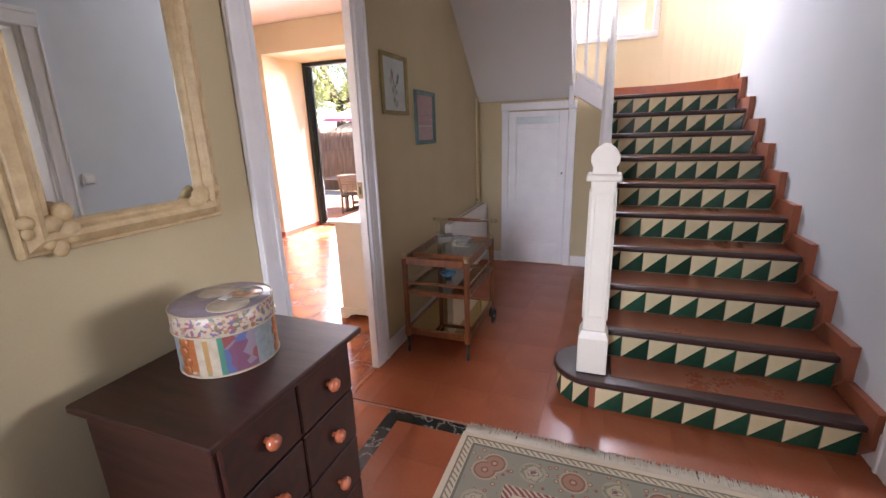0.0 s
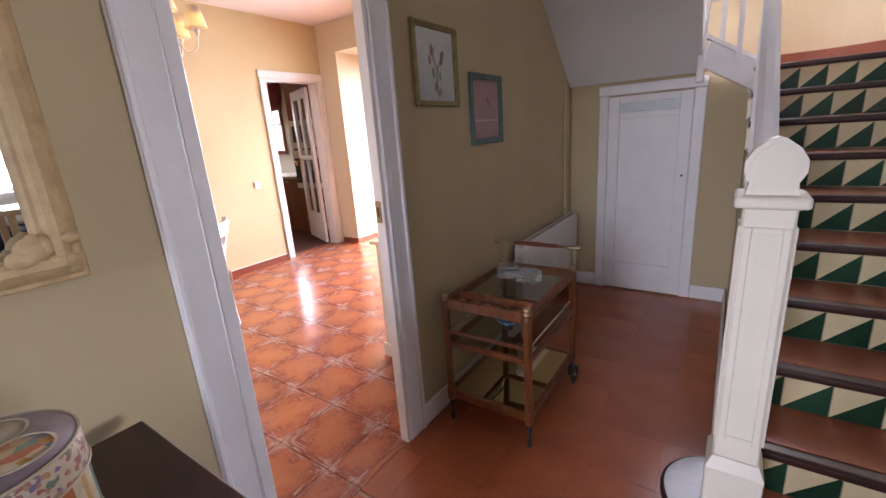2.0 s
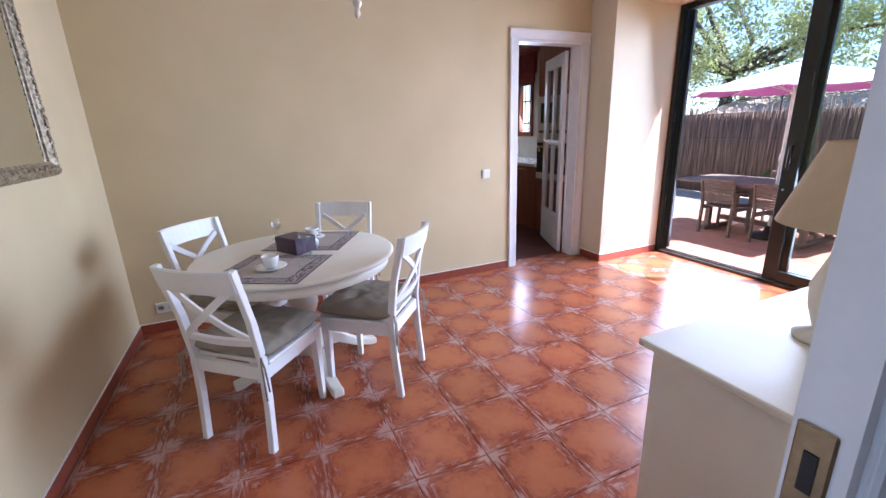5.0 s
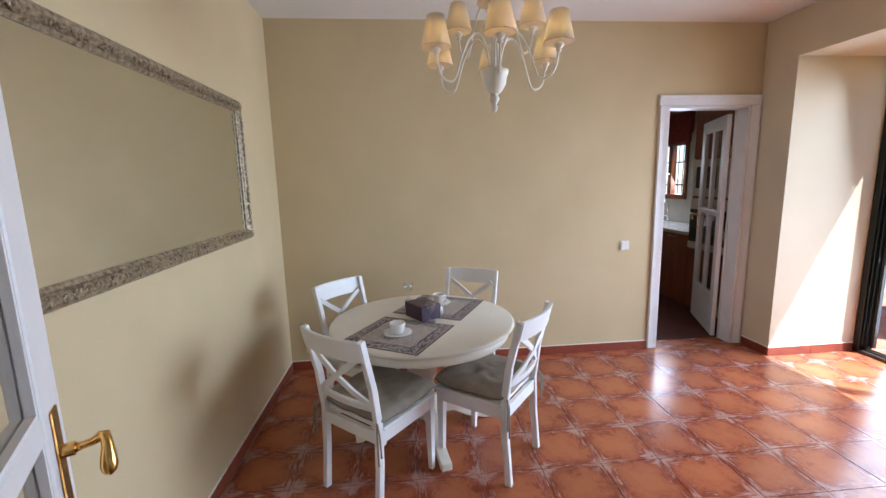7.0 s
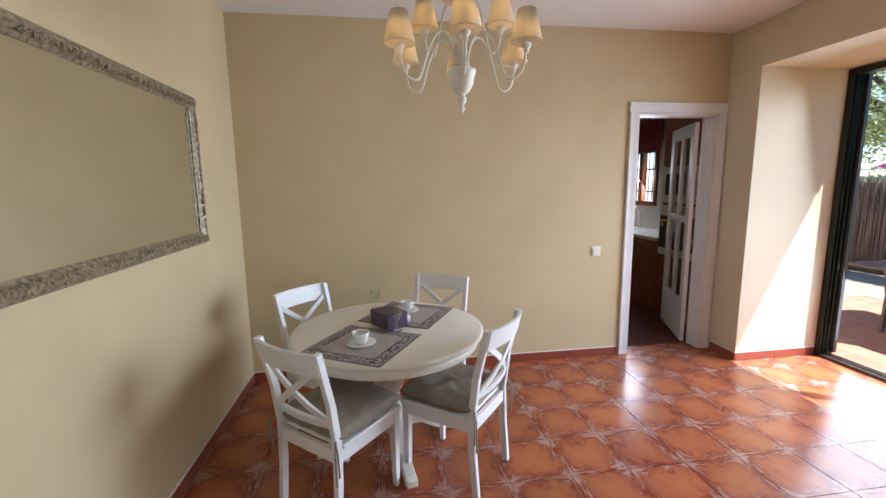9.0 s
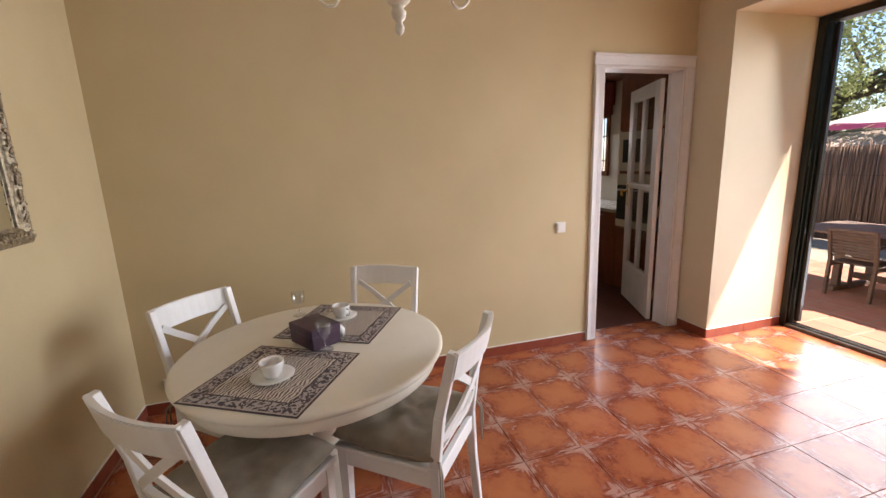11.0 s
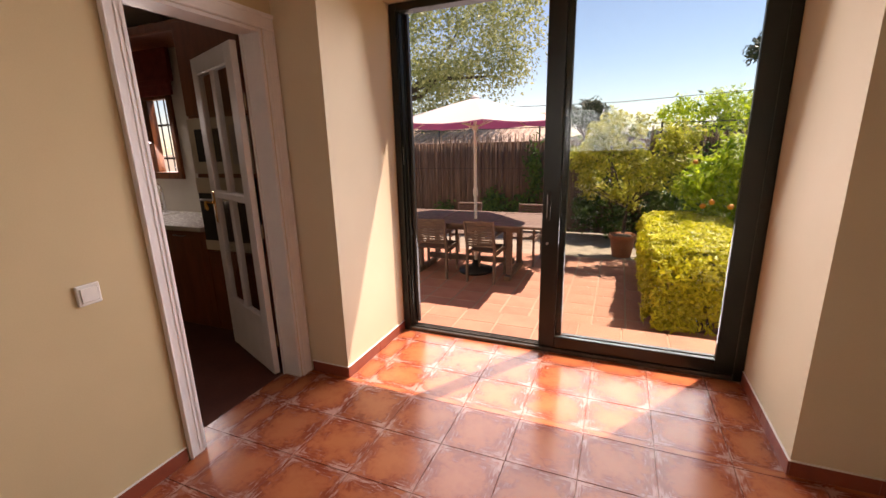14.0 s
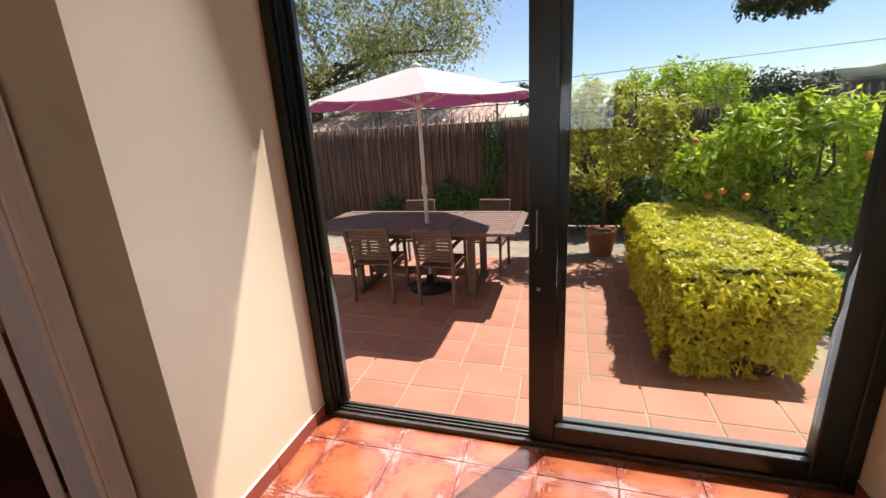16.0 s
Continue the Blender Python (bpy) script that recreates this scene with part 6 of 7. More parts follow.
# sliding garden door
gd = thing("door_garden", pose(0, YG, 0), "dark green aluminium sliding garden door, half open", "door", kind="structure")
FZ = ZR - 0.005
for a in ((RX0 + 0.002, RX0 + 0.055), (RX1 - 0.055, RX1 - 0.002)):
    part("frame_side", B(*a, 0.0, 0.11, 0.0, FZ, bevel=0.004), ALU, gd)
part("frame_head", B(RX0 + 0.055, RX1 - 0.055, 0.0, 0.11, FZ - 0.05, FZ, bevel=0.004), ALU, gd)
part("frame_sill", B(RX0 + 0.055, RX1 - 0.055, 0.0, 0.11, 0.0, 0.028, bevel=0.003), ALUSILL, gd, "dull aluminium sill")
for y in (0.03, 0.055, 0.08):
    part("track", B(RX0 + 0.055, RX1 - 0.055, y - 0.004, y + 0.004, 0.028, 0.040), ALUSILL, gd)
for x in (RX0 + 0.062, RX0 + 0.082):
    part("gasket", B(x, x + 0.008, 0.015 + (x - RX0 - 0.062), 0.085, 0.04, FZ - 0.05), ALU, gd)
part("gasket", B(RX0 + 0.092, RX0 + 0.118, 0.06, 0.09, 0.06, FZ - 0.06), BLACK, gd)
for z in (0.48, 1.36):
    part("catch", B(RX0 + 0.055, RX0 + 0.062, 0.02, 0.04, z, z + 0.13, bevel=0.002), STEEL, gd, "steel lock catch")


def sash(nm, x0, x1, y0, left, right):
    y1 = y0 + 0.036
    s = part(nm, B(x0, x0 + left, y0, y1, 0.04, FZ - 0.045, bevel=0.004), ALU, gd)
    part("stile", B(x1 - right, x1, y0, y1, 0.04, FZ - 0.045, bevel=0.004), ALU, s)
    part("rail", B(x0 + left, x1 - right, y0, y1, 0.04, 0.125, bevel=0.004), ALU, s)
    part("rail", B(x0 + left, x1 - right, y0, y1, FZ - 0.12, FZ - 0.045, bevel=0.004), ALU, s)
    p = part("pane", B(x0 + left, x1 - right, y0 + 0.014, y0 + 0.020, 0.125, FZ - 0.12), PANE, s)
    p.visible_shadow = False
    return s


s1 = sash("sash", -3.085, RX1 - 0.05, 0.008, 0.115, 0.11)
s2 = sash("sash", -3.015, RX1 - 0.055, 0.060, 0.085, 0.09)
part("pull", B(-3.057, -3.03, -0.006, 0.008, 0.98, 1.18, bevel=0.003), BLACK, s1, "recessed black pull")
part("pull_rim", B(-3.053, -3.049, -0.009, -0.005, 1.0, 1.16), STEEL, s1)
part("lock", rod(bmesh.new(), (-3.043, -0.008, 0.82), (-3.043, 0.006, 0.82), 0.009), STEEL, s1)
part("label_bar", B(-2.985, -2.975, 0.004, 0.0085, 1.62, 1.72), ALUSILL, s1)

# ---- kitchen beyond the doorway ----
KX, KYB, KZC = -8.73, 5.65, 2.66
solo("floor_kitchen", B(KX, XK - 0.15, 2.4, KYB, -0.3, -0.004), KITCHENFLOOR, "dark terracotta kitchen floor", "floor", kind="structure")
KW0, KW1, KWZ0, KWZ1 = -7.37, -6.62, 1.23, 2.05
wall("wall_kitchen_back", [(KX, KW0, KYB, YO, 0, KZC), (KW1, XK - 0.15, KYB, YO, 0, KZC), (KW0, KW1, KYB, YO, 0, KWZ0), (KW0, KW1, KYB, YO, KWZ1, KZC)], SPLASH, "pale tiled kitchen wall behind the sink")
wall("wall_kitchen_side", [(KX - 0.15, KX, 2.25, YO, 0, KZC), (KX, XK - 0.15, 2.25, 2.4, 0, KZC)], SAND, "sand painted kitchen walls")
solo("ceiling_kitchen", B(KX, XK - 0.15, 2.4, KYB, KZC, KZC + 0.15), CEIL, "white kitchen ceiling", "ceiling", kind="structure")
kw = thing("window_kitchen", pose(0, KYB, 0), "wooden casement kitchen window with an iron grille outside", "window", kind="structure")
for a in ((KW0, KW0 + 0.06, KWZ0, KWZ1), (KW1 - 0.06, KW1, KWZ0, KWZ1), (KW0 + 0.06, KW1 - 0.06, KWZ0, KWZ0 + 0.07), (KW0 + 0.06, KW1 - 0.06, KWZ1 - 0.06, KWZ1), (-7.035, -6.955, KWZ0 + 0.07, KWZ1 - 0.06)):
    part("window_frame", B(a[0], a[1], -0.03, 0.05, a[2], a[3], bevel=0.005), OAK, kw)
for x0, x1 in ((KW0 + 0.06, -7.035), (-6.955, KW1 - 0.06)):
    p = part("pane", B(x0, x1, 0.01, 0.014, KWZ0 + 0.07, KWZ1 - 0.06), GLASS, kw)
    p.visible_shadow = False
for k in range(7):
    x = KW0 + 0.08 + k * 0.098
    part("grille_bar", rod(bmesh.new(), (x, 0.11, KWZ0), (x, 0.11, KWZ1), 0.007, seg=6), BLACK, kw)
for z in (1.42, 1.75):
    part("grille_rail", B(KW0, KW1, 0.104, 0.116, z, z + 0.02), BLACK, kw)
part("handle", B(-7.01, -6.98, -0.06, -0.03, 1.58, 1.60, bevel=0.003), STEEL, kw)
bl = thing("roman_blind", pose(0, KYB - 0.05, 0), "red cloth roman blind folded above the window", "blind")
for k in range(3):
    part("fold", B(KW0 - 0.12, KW1 + 0.1, -0.03 - 0.008 * k, 0.0, 2.015 + 0.045 * k, 2.065 + 0.045 * k, bevel=0.01, seg=2), REDCLOTH, bl)
part("valance", B(KW0 - 0.12, KW1 + 0.1, -0.02, 0.02, 2.14, 2.45), REDCLOTH, bl)


def unit(name, x0, x1, y0, y1, z0, z1, doors, label, group):
    t = thing(name, pose(0, 0, 0), label, "cabinet", group)
    part("body", B(x0, x1, y0 + 0.02, y1, z0, z1), KITCHENWOOD, t)
    w = (x1 - x0) / doors
    for k in range(doors):
        d = part("door", B(x0 + k * w + 0.003, x0 + (k + 1) * w - 0.003, y0, y0 + 0.02, z0 + 0.003, z1 - 0.003, bevel=0.003), KITCHENWOOD, t)
        part("panel", B(x0 + k * w + 0.06, x0 + (k + 1) * w - 0.06, y0 - 0.004, y0, z0 + 0.06, z1 - 0.06, bevel=0.0015), KITCHENWOOD, d)
        part("handle", tube(bmesh.new(), [(x0 + (k + 0.4) * w, y0, z1 - 0.045 if z0 < 1 else z0 + 0.05), (x0 + (k + 0.4) * w, y0 - 0.028, z1 - 0.045 if z0 < 1 else z0 + 0.05), (x0 + (k + 0.6) * w, y0 - 0.028, z1 - 0.045 if z0 < 1 else z0 + 0.05), (x0 + (k + 0.6) * w, y0, z1 - 0.045 if z0 < 1 else z0 + 0.05)], 0.005, 6), STEEL, d)
    return t


for k in range(4):
    unit("kitchen_cabinet", -8.13 + k * 0.605, -7.53 + k * 0.605, 5.07, KYB, 0.0, 0.86, 1, "cherry wood base cabinet under the worktop", "kitchen base cabinets")
solo("worktop", B(-8.43, -5.71, 5.03, KYB, 0.86, 0.90, bevel=0.006), STONE, "pale stone kitchen worktop", "worktop")
for x0 in (-8.70, -8.20):
    unit("wall_cabinet", x0, x0 + 0.49, KYB - 0.36, KYB, 1.42, 2.42, 1, "cherry wood wall cabinet", "kitchen wall cabinets")
solo("kitchen_cornice", B(-8.70, -5.03, KYB - 0.42, KYB, 2.425, 2.5, bevel=0.012), KITCHENWOOD, "cherry wood cornice over the wall cabinets", "cornice")
sk = thing("kitchen_sink", pose(-6.88, 5.33, 0.90), "pale inset sink with a chrome swan-neck tap", "sink")
part("basin_rim", B(-0.42, 0.22, -0.2, 0.2, 0.0, 0.006, bevel=0.002), STONE, sk)
part("basin", B(-0.10, 0.18, -0.16, 0.16, 0.006, 0.009), STEEL, sk)
tp = part("tap", tube(bmesh.new(), [(0, 0.23, 0.0), (0, 0.23, 0.22), (-0.005, 0.215, 0.27), (-0.01, 0.17, 0.30), (-0.015, 0.12, 0.285), (-0.015, 0.10, 0.24), (-0.015, 0.10, 0.20)], 0.012, 10), CHROME, sk, "chrome swan-neck tap")
part("tap_lever", rod(bmesh.new(), (0.0, 0.23, 0.06), (-0.11, 0.21, 0.10), 0.008, 0.005), CHROME, tp)
ke = thing("food_mixer", pose(-7.83, 5.45, 0.90), "white kitchen appliance on the worktop", "appliance")
part("body", lathe(bmesh.new(), [(0.0, 0), (0.10, 0), (0.105, 0.02), (0.09, 0.12), (0.06, 0.17), (0.04, 0.18)], 24), CERAMIC, ke)
part("jug", lathe(bmesh.new(), [(0.04, 0.18), (0.06, 0.2), (0.075, 0.34), (0.0, 0.34)], 24), FROST, ke)
tw = thing("oven_tower", pose(-5.70, 5.06, 0), "cherry wood tower with a built-in microwave and oven", "cabinet")
part("body", B(0, 0.62, 0.02, 0.59, 0, 2.42), KITCHENWOOD, tw)
part("upper_door", B(0.004, 0.616, 0, 0.02, 1.76, 2.41, bevel=0.003), KITCHENWOOD, tw)
part("lower_door", B(0.004, 0.616, 0, 0.02, 0.08, 0.70, bevel=0.003), KITCHENWOOD, tw)
mw = part("microwave", B(0.01, 0.61, -0.012, 0.02, 1.33, 1.74, bevel=0.005), CREAMPLASTIC, tw, "cream built-in microwave")
part("microwave_window", B(0.08, 0.40, -0.016, -0.012, 1.42, 1.66, bevel=0.002), BLACK, mw)
part("control_panel", B(0.44, 0.58, -0.015, -0.012, 1.40, 1.68), STEEL, mw)
ov = part("oven", B(0.01, 0.61, -0.012, 0.02, 0.72, 1.30, bevel=0.005), BLACK, tw, "black built-in oven")
part("oven_panel", B(0.01, 0.61, -0.016, -0.012, 1.18, 1.30, bevel=0.002), CREAMPLASTIC, ov)
part("oven_bar", rod(bmesh.new(), (0.06, -0.045, 1.13), (0.56, -0.045, 1.13), 0.009), STEEL, ov)
part("oven_drawer", B(0.01, 0.61, -0.014, -0.012, 0.72, 0.80), CREAMPLASTIC, ov)

# ---- living room beyond the hall, seen in the gilt mirror ----
LX = 6.2
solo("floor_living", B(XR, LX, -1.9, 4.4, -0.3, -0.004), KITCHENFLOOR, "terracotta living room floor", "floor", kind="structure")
# The wide window opening is unseen, added where the fill lamp stands.
wall("wall_living", [(LX, LX + 0.15, -2.05, 0.9, 0, ZC), (LX, LX + 0.15, 3.6, 4.55, 0, ZC), (LX, LX + 0.15, 0.9, 3.6, 0, 0.7), (LX, LX + 0.15, 0.9, 3.6, 2.2, ZC), (XR + 0.15, LX, 4.4, 4.55, 0, ZC), (XR + 0.15, LX, -2.05, -1.9, 0, ZC)], STAIRWALL, "pale living room walls with an assumed wide window opening")
solo("ceiling_living", B(XR + 0.15, LX, -2.05, 4.55, ZC, ZC + 0.15), CEIL, "white living room ceiling", "ceiling", kind="structure")
st = thing("side_table", pose(4.1, 2.35, 0), "pale wooden table with a potted orchid on it", "table")
part("tabletop", B(-0.3, 0.3, -0.6, 0.6, 0.72, 0.78, bevel=0.006), PALEWOOD, st)
for sx in (-1, 1):
    for sy in (-1, 1):
        part("leg", B(sx * 0.26 - 0.03, sx * 0.26 + 0.03, sy * 0.55 - 0.03, sy * 0.55 + 0.03, 0, 0.72, bevel=0.004), PALEWOOD, st)
po = thing("potted_orchid", pose(4.1, 2.55, 0.78), "orchid in a cream pot on a wooden table", "plant")
part("pot", lathe(bmesh.new(), [(0.0, 0), (0.07, 0), (0.085, 0.16), (0.09, 0.165), (0.08, 0.165), (0.0, 0.14)], 20), CREAM, po)
rng = random.Random(3)
for k in range(9):
    a = k * 0.7
    part("leaf", tube(bmesh.new(), [(0, 0, 0.15), (0.08 * math.cos(a), 0.08 * math.sin(a), 0.24), (0.17 * math.cos(a), 0.17 * math.sin(a), 0.22)], [0.01, 0.022, 0.003], 5), IVYLEAF, po)
for k in range(7):
    bm = bmesh.new()
    bmesh.ops.create_icosphere(bm, subdivisions=1, radius=0.03, matrix=Matrix.Translation((rng.uniform(-0.1, 0.1), rng.uniform(-0.12, 0.12), rng.uniform(0.27, 0.4))) @ Matrix.Diagonal((1, 1, 0.6, 1)))
    part("flower", bm, CERAMIC, po, "white flower")
so = thing("sofa", pose(5.3, 1.6, 0), "dark blue sofa with white cushions", "sofa")
part("seat", B(-0.45, 0.35, -1.0, 1.0, 0.12, 0.42, bevel=0.05, seg=3), NAVY, so)
part("backrest", B(0.2, 0.45, -1.0, 1.0, 0.35, 0.85, bevel=0.06, seg=3), NAVY, so)
for s in (-1, 1):
    part("armrest", B(-0.45, 0.4, s * 1.0 - 0.1, s * 1.0 + 0.1, 0.0, 0.62, bevel=0.05, seg=3), NAVY, so)
    part("cushion", B(-0.05, 0.15, s * 0.45 - 0.25, s * 0.45 + 0.25, 0.42, 0.85, bevel=0.06, seg=3), CERAMIC, so)

# ---- unseen street door behind the walker, assumed for the hall's fill lamp ----
sd = thing("door_street", pose(-0.5, BACK - 0.06, 0), "assumed white street door with a frosted light, out of view", "door", kind="structure")
for a in ((-0.5, -0.38), (0.38, 0.5)):
    part("stile", B(*a, 0, 0.05, 0, 2.15, bevel=0.004), TRIM, sd)
part("rail", B(-0.38, 0.38, 0, 0.05, 0, 0.9, bevel=0.004), TRIM, sd)
part("rail", B(-0.38, 0.38, 0, 0.05, 2.02, 2.15, bevel=0.004), TRIM, sd)
part("pane", B(-0.38, 0.38, 0.02, 0.026, 0.9, 2.02), GLASS, sd).visible_shadow = False

# ---- garden ----
ZT = -0.20
solo("roof_eave", B(-9.2, 1.6, 3.5, 6.29, 3.33, 3.41), RENDER, "roof slab over the garden front", "roof", kind="structure")
ev = thing("eave_tiles", pose(0, 0, 0), "rounded clay eave tiles along the roof edge", "roof tiles", kind="structure")
et = bpy.data.meshes.new("eave_tile")
bm = bmesh.new()
ring = [[bm.verts.new((0.09 * math.cos(a), y, 3.41 + 0.075 * math.sin(a))) for a in [i * math.pi / 8 for i in range(9)]] for y in (5.73, 6.37)]
for i in range(8):
    bm.faces.new((ring[0][i], ring[0][i + 1], ring[1][i + 1], ring[1][i]))
bm.faces.new(ring[0]), bm.faces.new(ring[1])
bm.to_mesh(et), bm.free()
et.materials.append(ROOFTILE)
for k in range(34):
    ob = new("eave_tile", et)
    ob.parent, ob.matrix_basis = ev, pose(-6.3 + k * 0.19, 0, 0)
wall("wall_house_front", [(-9.2, KX - 0.16, YO - 0.3, YO, 0, 3.33), (XH, 1.6, 5.46, YO, 0, 3.33), (KX - 0.15, XK - 0.16, YO - 0.06, YO, KZC, 3.33)], RENDER, "pale rendered house front")
solo("ground", B(-150, 150, YO, 320, ZT - 0.5, ZT - 0.03), GRAVEL, "pale gravel ground of the garden", "ground", kind="structure")
solo("terrace_bed", B(-6.6, -1.0, YO, 9.15, ZT - 0.2, ZT - 0.0022), JOINT, "pale mortar bed of the terrace", "pavement", kind="structure")
solo("lawn", B(-1.3, 6.0, YO + 0.01, 9.2, ZT - 0.2, ZT - 0.004), GRASS, "green lawn beside the hedge", "lawn", kind="structure")
sill = thing("garden_step", pose(0, 0, 0), "terracotta tiled step outside the garden door", "step", kind="structure")
part("step_core", B(RX0 - 0.3, RX1 + 0.3, YO, 6.18, ZT - 0.1, -0.0075), JOINT, sill)
part("step_core", B(RX0, RX1, YG + 0.1, YO, ZT, -0.0075), JOINT, sill)
for k in range(9):
    x = -4.50 + k * 0.333
    for y0, y1 in ((5.71, 5.95), (5.96, 6.21)):
        x0, x1 = x, x + 0.322
        if y1 < YO:
            x0, x1 = max(x0, RX0 + 0.002), min(x1, RX1 - 0.002)
        if x1 - x0 > 0.05:
            part("tile", B(x0, x1, y0, y1, -0.03, -0.004, bevel=0.004), TERRACE, sill)


def leaf_cloud(points, normals, size, rng, spread=1.0):
    """Vertices and faces of rhombic leaves at points, turned about their normals with some scatter."""
    n = len(points)
    d = normals + rng.normal(0, 0.55 * spread, (n, 3))
    d /= np.linalg.norm(d, axis=1)[:, None] + 1e-9
    r = rng.normal(0, 1, (n, 3))
    u = np.cross(d, r)
    u /= np.linalg.norm(u, axis=1)[:, None] + 1e-9
    v = np.cross(d, u)
    s = (size * rng.uniform(0.65, 1.3, n))[:, None]
    bend = d * s * 0.18
    quad = np.stack([points - u * s + bend, points - v * s * 0.42, points + u * s + bend, points + v * s * 0.42], 1)
    return quad.reshape(-1, 3), np.arange(4 * n).reshape(-1, 4)


def leaves(name, points, normals, size, rng, material, parent, label="", spread=1.0):
    v, f = leaf_cloud(points, normals, size, rng, spread)
    me = bpy.data.meshes.new(name)
    me.from_pydata(v.tolist(), [], f.tolist())
    me.materials.append(material)
    ob = new(name, me)
    ob.parent = parent
    return tagged(ob, label, kind="stuff")


def crown_points(rng, clumps, per, centre, radii, clump_r, shell=0.55):
    c = rng.normal(0, 1, (clumps, 3))
    c /= np.linalg.norm(c, axis=1)[:, None]
    c *= rng.uniform(shell, 1.0, (clumps, 1)) ** 0.7
    c = c * radii + centre
    p, nn = [], []
    for k in range(clumps):
        q = rng.normal(0, 1, (per, 3))
        q /= np.linalg.norm(q, axis=1)[:, None]
        nn.append(q + np.array((0, 0, 0.6)))
        p.append(c[k] + q * clump_r * rng.uniform(0.55, 1.35) * rng.uniform(0.3, 1.0, (per, 1)))
    return np.concatenate(p), np.concatenate(nn), c


def tree(name, at, height, centre, radii, clumps, per, clump_r, leaf, material, label, trunk_r, seed, limbs=9):
    rng = np.random.default_rng(seed)
    t = thing(name, pose(*at), label, "tree")
    p, nn, c = crown_points(rng, clumps, per, np.array(centre), np.array(radii), clump_r)
    leaves("crown", p, nn, leaf, rng, material, t)
    mid = Vector((centre[0] * 0.6, centre[1] * 0.6, height))
    part("trunk", tube(bmesh.new(), [(0, 0, 0), mid * 0.35 + Vector((0.05 * trunk_r, 0, 0)), mid * 0.7, mid], [trunk_r, trunk_r * 0.85, trunk_r * 0.7, trunk_r * 0.5], 10), BARK, t)
    for k in range(limbs):
        e = Vector(c[k % clumps])
        m = mid.lerp(e, 0.5) + Vector(rng.normal(0, 0.08, 3)) * (e - mid).length
        part("limb", tube(bmesh.new(), [mid * 0.9, m, e], [trunk_r * 0.5, trunk_r * 0.3, trunk_r * 0.08], 7), BARK, t)
    return t


tree("oak_tree", (-10.0, 15.0, ZT), 3.2, (0.4, 0, 5.4), (5.0, 3.2, 3.5), 270, 230, 0.75, 0.060, OAKLEAF, "large grey-green oak tree behind the fence", 0.24, 5, 12)
tree("lemon_tree", (-2.50, 9.45, ZT + 0.33), 0.42, (0.05, 0.0, 1.10), (0.90, 0.5, 0.66), 120, 55, 0.16, 0.042, LEMONLEAF, "small potted lemon tree with yellowing leaves", 0.030, 7, 11)
ot = tree("orange_tree", (-0.95, 8.6, ZT), 0.7, (0.05, 0.0, 1.12), (0.98, 0.6, 0.70), 110, 85, 0.20, 0.050, CITRUSLEAF, "leafy orange tree with a few ripe oranges", 0.045, 9, 10)
for x, y, z in ((-0.72, -0.62, 1.02), (-0.78, -0.50, 0.96), (-0.55, -0.66, 0.98), (-0.86, -0.2, 1.42), (0.2, -0.7, 1.3)):
    bm = bmesh.new()
    bmesh.ops.create_icosphere(bm, subdivisions=2, radius=0.031)
    for f in bm.faces:
        f.smooth = True
    bmesh.ops.translate(bm, verts=bm.verts[:], vec=(x, y, z))
    part("orange", bm, ORANGE, ot, "ripe orange")
tree("background_tree", (1.2, 23.0, ZT), 1.6, (0, 0, 2.35), (2.6, 1.4, 1.15), 90, 70, 0.40, 0.09, CITRUSLEAF, "green trees in the neighbouring garden", 0.15, 11, 6)
tree("background_tree", (-4.7, 31.0, ZT), 2.0, (0, 0, 3.1), (1.3, 1.2, 1.0), 50, 80, 0.42, 0.11, PINELEAF, "dark round tree in the distance", 0.15, 12, 6)
tree("background_tree", (5.5, 30.0, ZT), 1.6, (0, 0, 2.1), (4.5, 2.0, 1.2), 90, 70, 0.6, 0.13, PINELEAF, "dark green trees in the distance", 0.2, 13, 6)
tree("shrub", (-2.38, 10.6, ZT), 0.3, (0, 0, 0.55), (1.1, 0.3, 0.5), 60, 60, 0.2, 0.05, IVYLEAF, "dark green shrubs in front of the fence", 0.02, 21, 4)
tree("shrub", (0.35, 9.7, ZT), 0.3, (0, 0, 0.7), (2.6, 0.4, 0.45), 90, 60, 0.22, 0.055, IVYLEAF, "dark green shrubs in front of the fence", 0.02, 22, 4)
# overhanging pine
pine = thing("pine_tree", pose(3.0, 12.5, ZT), "tall pine with a branch reaching over the garden", "tree")
part("trunk", tube(bmesh.new(), [(0, 0, 0), (0.1, 0, 2.5), (0, 0.1, 5.0)], [0.22, 0.18, 0.12], 10), BARK, pine)
part("limb", tube(bmesh.new(), [(0.05, 0.05, 3.6), (-1.4, -1.0, 3.5), (-2.9, -2.2, 3.08), (-4.0, -2.6, 2.92)], [0.09, 0.06, 0.035, 0.012], 8), BARK, pine)
rng = np.random.default_rng(31)
p, nn, c = crown_points(rng, 26, 260, np.array((-3.55, -2.45, 2.90)), np.array((0.55, 0.5, 0.17)), 0.14)
p2, n2, c2 = crown_points(rng, 40, 120, np.array((0, 0, 5.3)), np.array((2.2, 2.0, 0.9)), 0.45)
leaves("crown", np.concatenate((p, p2)), np.concatenate((nn, n2)), 0.035, rng, PINELEAF, pine)

